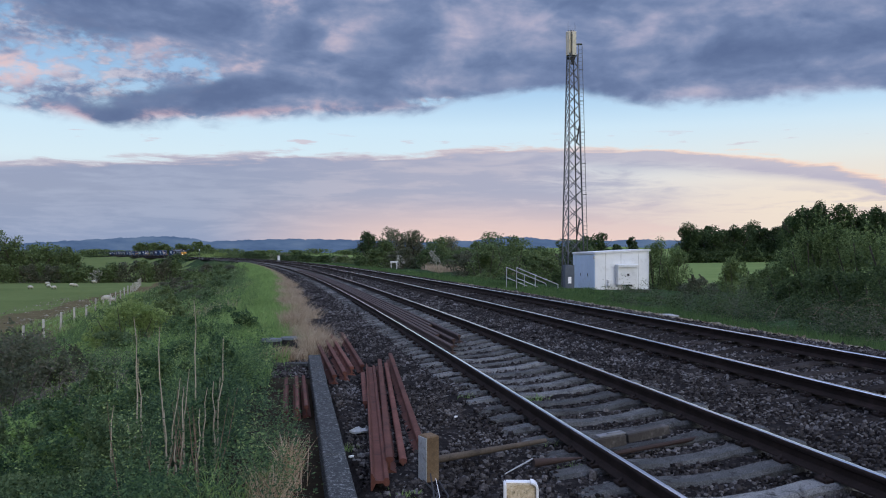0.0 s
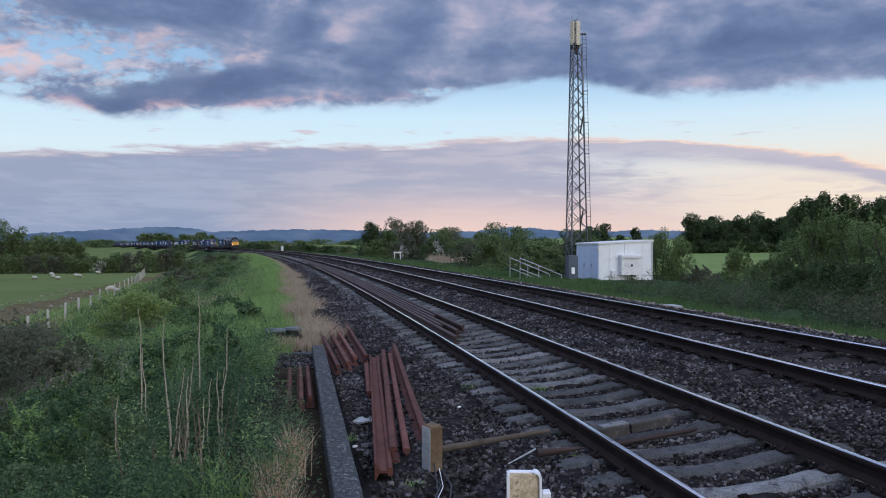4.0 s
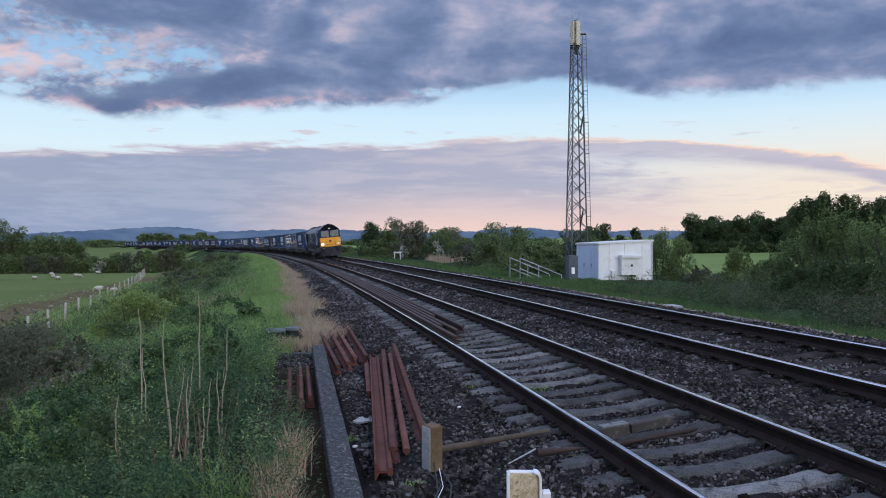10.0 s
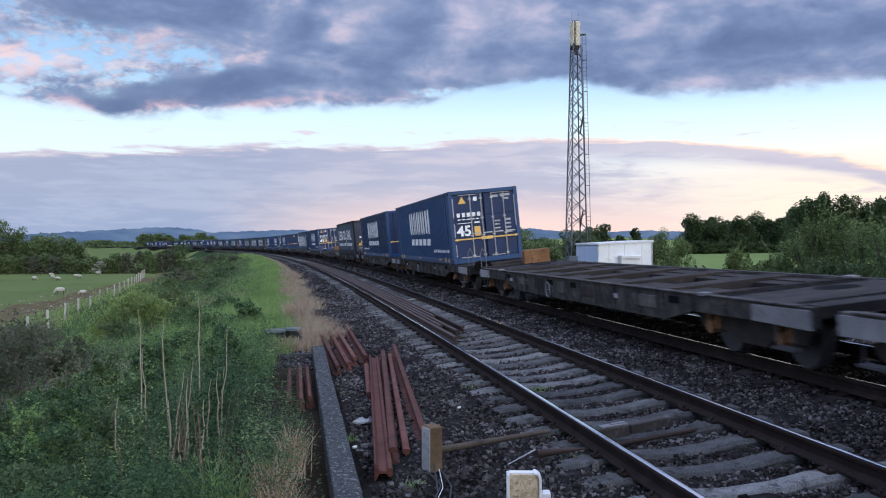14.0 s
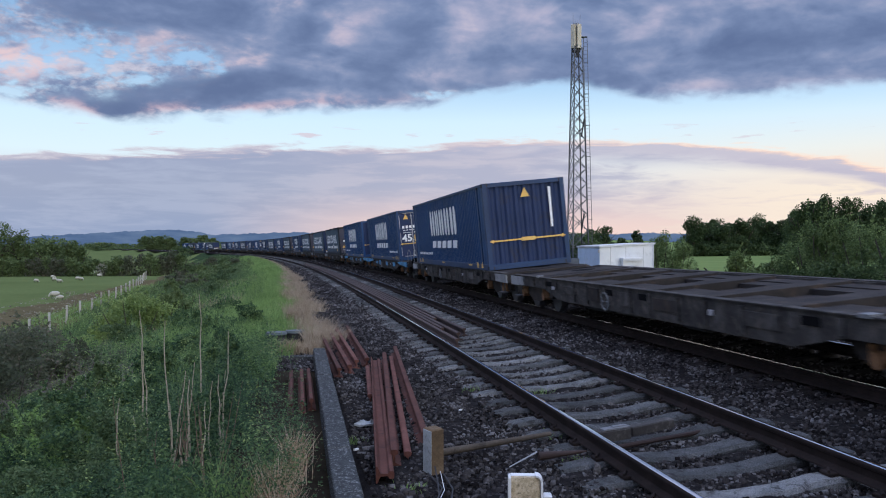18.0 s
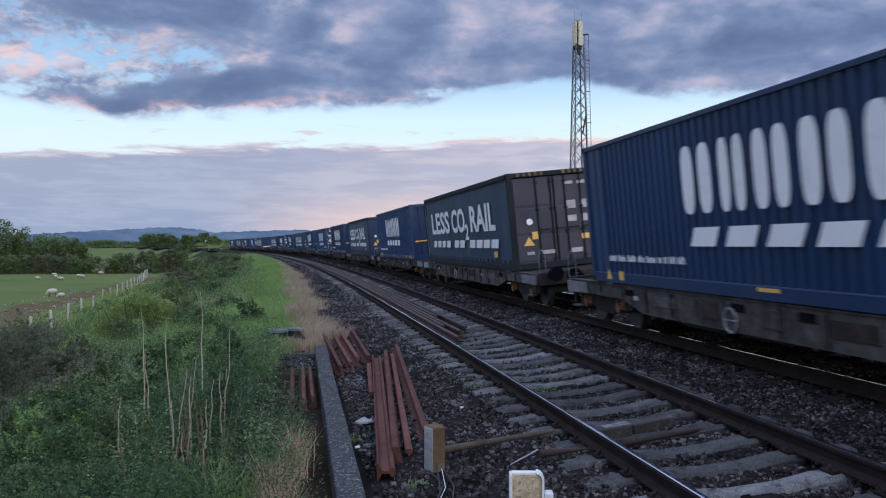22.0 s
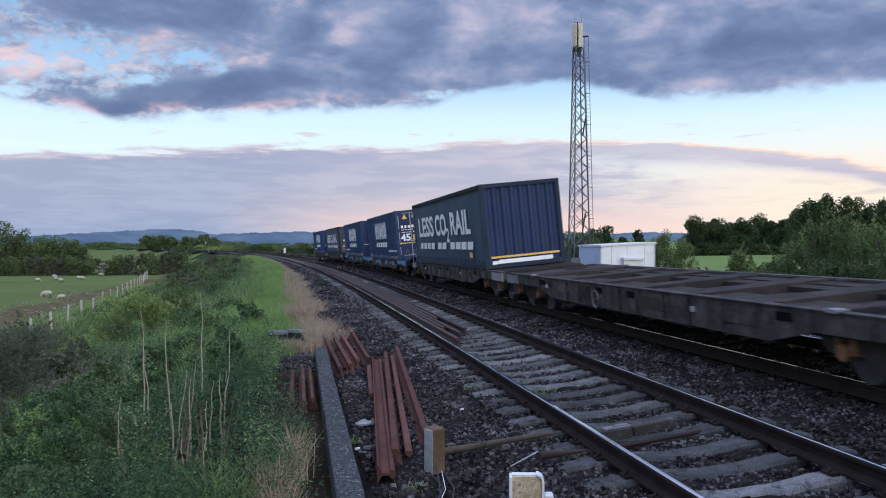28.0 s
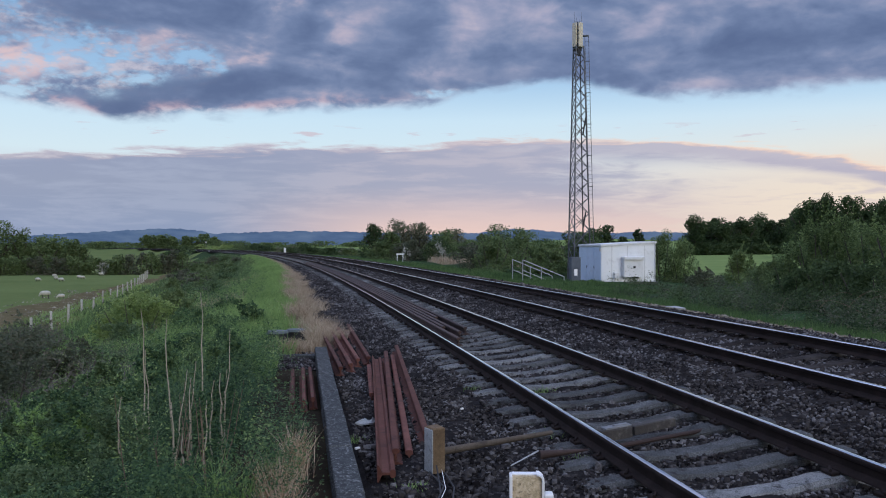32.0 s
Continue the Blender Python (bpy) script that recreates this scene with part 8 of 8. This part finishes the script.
bush(21.6, 130, 3.6, 2.4, 3.0, 0.14, 700, M_BLOSSOM, "small hawthorn in pale blossom", seed=141, trunk=0.1, lobes=10)
for i, (x, y, w_, h) in enumerate(((14, 140, 6, 3.2), (18.5, 143, 7, 3.4), (23, 140, 7, 3.8), (27.5, 141, 7, 3.6), (32, 138, 7, 3.6), (36, 134, 7, 3.4), (40, 130, 7, 3.2), (30, 118, 6, 3.0), (35, 112, 6, 3.2), (26, 108, 6, 2.8), (31, 98, 6, 3.0), (29, 88, 5, 2.8))):
    bush(x, y, w_, w_ * 0.8, h, 0.30, 2600, (M_LEAF, M_BRAMBLE, M_LEAFDARK)[i % 3], "green undergrowth below the thicket", seed=330 + i, trunk=0.0, lobes=28)
X, Y = RNG.uniform(19, 30, 2600), RNG.uniform(112, 126, 2600)
blades("dry_reeds", X, Y, 1.0, 0.05, 0.35, M_DRY, "pale dry reeds at the foot of the thicket", "reeds")
r = random.Random(63)
for i in range(14):
    a_, D_ = radians(-0.5 + 0.36 * i + r.uniform(-0.2, 0.2)), r.uniform(235, 420)
    bush(D_ * math.sin(a_), D_ * math.cos(a_), r.uniform(6, 11), 5, r.uniform(1.6, 3.2), 0.42, 1500, r.choice((M_PALETREE, M_LEAF, M_LEAFDARK)), "far hedge beside the line", "hedge", "hedge", seed=700 + i, trunk=0.0, lobes=16, group="far hedges")
# distant woods
r = random.Random(21)
for i in range(22):
    b_ = radians(25.9 + 12.5 * i / 21)
    y = 285 + r.uniform(-16, 22)
    h = 12.0 + 4.0 * i / 21 + r.uniform(-1.5, 2.2)
    bush(y * math.tan(b_), y, r.uniform(12, 17), 11, h, 0.62, 6800, M_LEAFDARK, "dark broadleaf tree in a distant wood", "tree", "tree", seed=150 + i, trunk=0.04, lobes=22, group="distant wood")
for a_, h, w_ in ((32.3, 15.5, 13), (33.4, 17.3, 15), (34.7, 17.0, 15), (36.2, 15.6, 14), (37.6, 14.8, 15)):
    bush(255 * math.sin(radians(a_)), 255 * math.cos(radians(a_)), w_, 11, h, 0.54, 10500, M_LEAFDARK, "tall dark broadleaf tree at the wood's edge", "tree", "tree", seed=int(a_ * 10), trunk=0.04, lobes=30, group="distant wood")
for i in range(16):
    b_ = radians(25.6 + 12 * i / 15)
    bush(272 * math.tan(b_), 272, 11, 7, r.uniform(3.0, 4.6), 0.6, 1800, M_LEAFDARK, "dark undergrowth along the distant wood", "bush", "bush", seed=300 + i, trunk=0.0, lobes=16, group="distant wood edge")
for i, (x, y, w_, h) in enumerate(((106, 300, 12, 9.8), (113, 304, 13, 10.8), (124, 302, 7, 9.0), (117, 296, 9, 6.5), (100, 298, 8, 6.0))):
    bush(x, y, w_, 8, h, 0.7, 2200, M_LEAFDARK, "dark tree standing out over far fields", "tree", "tree", seed=318 + i, trunk=0.04, lobes=18)
# left-hand trees and hedge
for i, (x, w_, h, mat) in enumerate(((-70, 10, 9.5, M_LEAF), (-63, 10, 9.0, M_LEAF), (-58.5, 9, 9.6, M_LEAF), (-54.5, 9, 9.9, M_LEAF), (-51.5, 8, 8.6, M_LEAF), (-48.6, 7.5, 7.0, M_LEAF), (-45.5, 7.5, 7.3, M_LEAF), (-42.8, 7, 6.9, M_LEAF), (-40.4, 5, 5.4, M_LEAF))):
    bush(x, 174 + r.uniform(-2, 3), w_, 7, h, 0.42, 3200, mat, "dark green tree in a field hedge", "tree", "tree", seed=170 + i, trunk=0.0, lobes=36, group="field trees")
for i in range(24):
    x = -66 + 2.0 * i + r.uniform(-0.4, 0.4)
    h = float(np.interp(x, [-66, -42, -38, -33, -30, -27, -24, -20], [3.4, 3.4, 2.9, 3.0, 4.0, 4.4, 3.8, 4.2])) + r.uniform(-0.3, 0.4)
    bush(x, 168 + r.uniform(-1.0, 1.0), 4.6, 3.6, h, 0.34, 1300, r.choice((M_LEAF, M_LEAF, M_BRAMBLE)), "dark hedge bush at the edge of the pasture", "hedge", "hedge", seed=200 + i, trunk=0.0, lobes=26, group="field hedge")
bush(-34.2, 165.8, 3.2, 2.0, 2.4, 0.16, 420, M_BLOSSOM, "hawthorn in pale blossom in the hedge", seed=230, trunk=0.1)
for i, (x, y, w_, h) in enumerate(((-120, 760, 22, 11.5), (-111, 766, 24, 12.5), (-103, 762, 18, 11.5), (-88, 760, 22, 11.5), (-77, 756, 26, 14.0), (-67, 762, 18, 11.5), (-165, 800, 60, 6.5), (-210, 830, 60, 7), (-250, 850, 60, 7), (-290, 860, 60, 8))):
    bush(x, y, w_, w_ * 0.6, h, 1.3, 3000, M_LEAF, "dark clump of trees far across the fields", "tree", "tree", seed=240 + i, trunk=0.0, lobes=26)
r = random.Random(12)
for i in range(26):
    t = i / 25
    x = -60 + 150 * t
    y = 300 + 170 * r.random() + 120 * abs(t - 0.5)
    lx = float(np.interp(y, LINE_Y, LINE_X))
    if abs(x - lx) < 9:
        x = lx + 12
    bush(x, y, r.uniform(10, 20), 8, r.uniform(2.6, 4.2), 0.7, 900, r.choice((M_LEAF, M_LEAFDARK, M_LEAFPALE)), "far hedge across the level fields", "hedge", "hedge", seed=260 + i, trunk=0.03, lobes=12, group="far hedges")

r = random.Random(88)
for i in range(34):
    a_, D_ = radians(-18.5 + 1.36 * i + r.uniform(-0.4, 0.4)), r.uniform(820, 1250)
    bush(D_ * math.sin(a_), D_ * math.cos(a_), r.uniform(36, 60), 20, r.uniform(5.0, 8.5), 1.7, 1100, M_LEAF, "dark far line of trees before the hills", "tree", "tree", seed=740 + i, trunk=0.0, lobes=30, group="far tree line")

# ---- hills ----
pts, faces = [], []
n = 1500
for i in range(n + 1):
    az_ = -75 + 150 * i / n
    a = radians(az_)
    top = float(np.interp(az_, [-60, -18, -15.7, -12, -8, -6.3, -5.1, -3, 0, 4.5, 9, 12, 14.2, 16, 17.5, 20, 23, 27, 40], [40, 40, 50, 68, 86, 80, 62, 68, 76, 72, 62, 68, 86, 82, 68, 64, 72, 60, 50]))
    top += 1.6 * math.sin(az_ * 4.1) + 1.1 * math.sin(az_ * 9.7 + 1) + (0.9 * math.sin(az_ * 27.0) + 0.8 * math.sin(az_ * 47.0 + 2) + 0.9 * math.sin(az_ * 83.0 + 1)) * (0.5 + 0.5 * math.sin(az_ * 1.7))
    D_ = 4300
    pts += [(D_ * math.sin(a), D_ * math.cos(a), -10), (D_ * math.sin(a), D_ * math.cos(a), top), (D_ * 1.04 * math.sin(a), D_ * 1.04 * math.cos(a), -10)]
for i in range(n):
    k = 3 * i
    faces += [(k, k + 3, k + 4, k + 1), (k + 1, k + 4, k + 5, k + 2)]
tagged(new("backdrop", Shape().poly(pts, faces).mesh("backdrop", M_HILL)), "long wooded hills on the horizon, painted hazy blue", "hills", kind="structure")

# ---- loose ballast ----
def stones(name, n, s0, s1, q0, q1, size, power, label, coarse=False, mat=M_STONE, field=False):
    s = s0 + (s1 - s0) * RNG.uniform(0, 1, n) ** power
    q = RNG.uniform(q0, q1, n)
    ks = np.arange(S0, S0 + len(LINE))
    near_c = np.minimum(np.abs(q - SIDE), np.abs(q))
    along = np.abs((s - SLEEPER0 + PITCH / 2) % PITCH - PITCH / 2)
    ragged = 0.100 + 0.045 * np.sin(q * 9 + 3 * s) + 0.03 * np.sin(q * 23 + 7 * s) + (-0.42) * np.clip(near_c - 0.84, 0, 0.4) - 0.03 * np.clip((s - 14) / 6, 0, 1)
    far_side = np.abs(q) < 1.6
    keep = (along > np.where(far_side, 0.04, ragged)) | (near_c > np.where(far_side, 0.9, 1.22)) | (RNG.uniform(0, 1, n) < np.where(far_side, 0.7, 0.06))
    # each sleeper is buried to its own depth, most of all at its ends
    each_ = np.sin(np.round((s - SLEEPER0) / PITCH) * 12.9898) * 43758.5453
    each_ = each_ - np.floor(each_)
    spill = (along < 0.16) & (near_c < 1.26) & ~far_side & (not field) & (near_c > 0.90 + 0.34 * each_ + 0.06 * np.sin(s * 31 + q * 17)) & (RNG.uniform(0, 1, n) < 0.75)
    keep = keep | spill
    spill = spill[keep]
    s, q = s[keep], q[keep]
    n = len(s)
    X = np.interp(s, ks, LINE_X) + q
    Y = np.interp(s, ks, LINE_Y)
    z = terrain(X, Y) if field else bed_height(q) - 0.03 + 0.035 * spill
    sz = size * RNG.lognormal(0, 0.32, n)
    cube = np.array([(-1, -1, -1), (1, -1, -1), (1, 1, -1), (-1, 1, -1), (-0.8, -0.8, 1), (0.8, -0.8, 1), (0.8, 0.8, 1), (-0.8, 0.8, 1)], dtype=float) * 0.5
    F = np.array([(4, 5, 6, 7), (0, 1, 5, 4), (1, 2, 6, 5), (2, 3, 7, 6), (3, 0, 4, 7)])
    if coarse:
        cube = np.array([(-1, -1, -1), (1, -1, -1), (1, 1, -1), (-1, 1, -1), (0.1, -0.1, 1.0)]) * 0.6
        F = np.array([(0, 1, 4), (1, 2, 4), (2, 3, 4), (3, 0, 4)])
    k = len(cube)
    V = cube[None] * RNG.uniform(0.5, 1.2, (n, k, 3))
    V *= np.stack([RNG.uniform(0.8, 1.3, n), RNG.uniform(0.7, 1.1, n), RNG.uniform(0.5, 0.85, n)], 1)[:, None] * sz[:, None, None]
    a, b = RNG.uniform(0, 2 * np.pi, n), RNG.uniform(-0.6, 0.6, n)
    ca, sa, cb_, sb = np.cos(a), np.sin(a), np.cos(b), np.sin(b)
    x1 = V[..., 0] * cb_[:, None] + V[..., 2] * sb[:, None]
    z1 = -V[..., 0] * sb[:, None] + V[..., 2] * cb_[:, None]
    x2 = x1 * ca[:, None] - V[..., 1] * sa[:, None]
    y2 = x1 * sa[:, None] + V[..., 1] * ca[:, None]
    W_ = np.stack([x2 + X[:, None], y2 + Y[:, None], z1 + (z + sz * RNG.uniform(0.0, 0.35, n))[:, None]], -1).reshape(-1, 3)
    Q = (k * np.arange(n)[:, None, None] + F[None]).reshape(-1, F.shape[1])
    return tagged(new(name, cloud_mesh(name, mat, W_, Q)), label, "stones", kind="stuff")


stones("ballast_stones", 60000, 4.5, 13, -6.45, 2.6, 0.030, 1.1, "loose dark crushed stones of the ballast")
stones("ballast_stones", 52000, 12.5, 30, -6.45, 2.9, 0.042, 1.15, "loose dark crushed stones of the ballast", True)
stones("ballast_stones", 30000, 29, 70, -6.45, 2.9, 0.062, 1.15, "loose dark crushed stones of the ballast", True)
stones("ballast_stones", 8000, 68, 130, -6.4, 3.0, 0.10, 1.3, "loose dark crushed stones of the ballast", True)
stones("ballast_stones", 16000, -9, 4.6, -6.45, 2.6, 0.045, 1.0, "loose dark crushed stones of the ballast", True)
stones("shoulder_stones", 11000, 13, 46, 2.20, 3.05, 0.052, 1.2, "pale loose stones on the shoulder of the ballast", True, M_CLOD)
stones("cess_stones", 1500, 14.6, 17.2, -7.5, -6.7, 0.035, 1.0, "dark stones among the scrap rails", True, M_STONE, True)
stones("field_stones", 1500, 44, 110, -31, -24, 0.09, 1.0, "pale stones and clods along the field edge", True, M_CLOD, True)


# ---- what moves ----
def motions():
    for ob, behind, length, height in MOVING:
        rows = []
        for k in range(33):
            s = FRONT_AT_ZERO + behind - SPEED * k
            if ob.name.startswith("diesel"):
                m = on_track(s + length / 2) @ Matrix.Translation((0, -length / 2, 0))
            else:
                m = on_track(s + length / 2) @ Matrix.Translation((0, 0, height))
            rows.append((float(k), m))
        walk(ob, rows)
    for ob, way in WALKERS:
        walk(ob, [(float(t), on_field(x, y, -80)) for t, x, y in way])


motions()
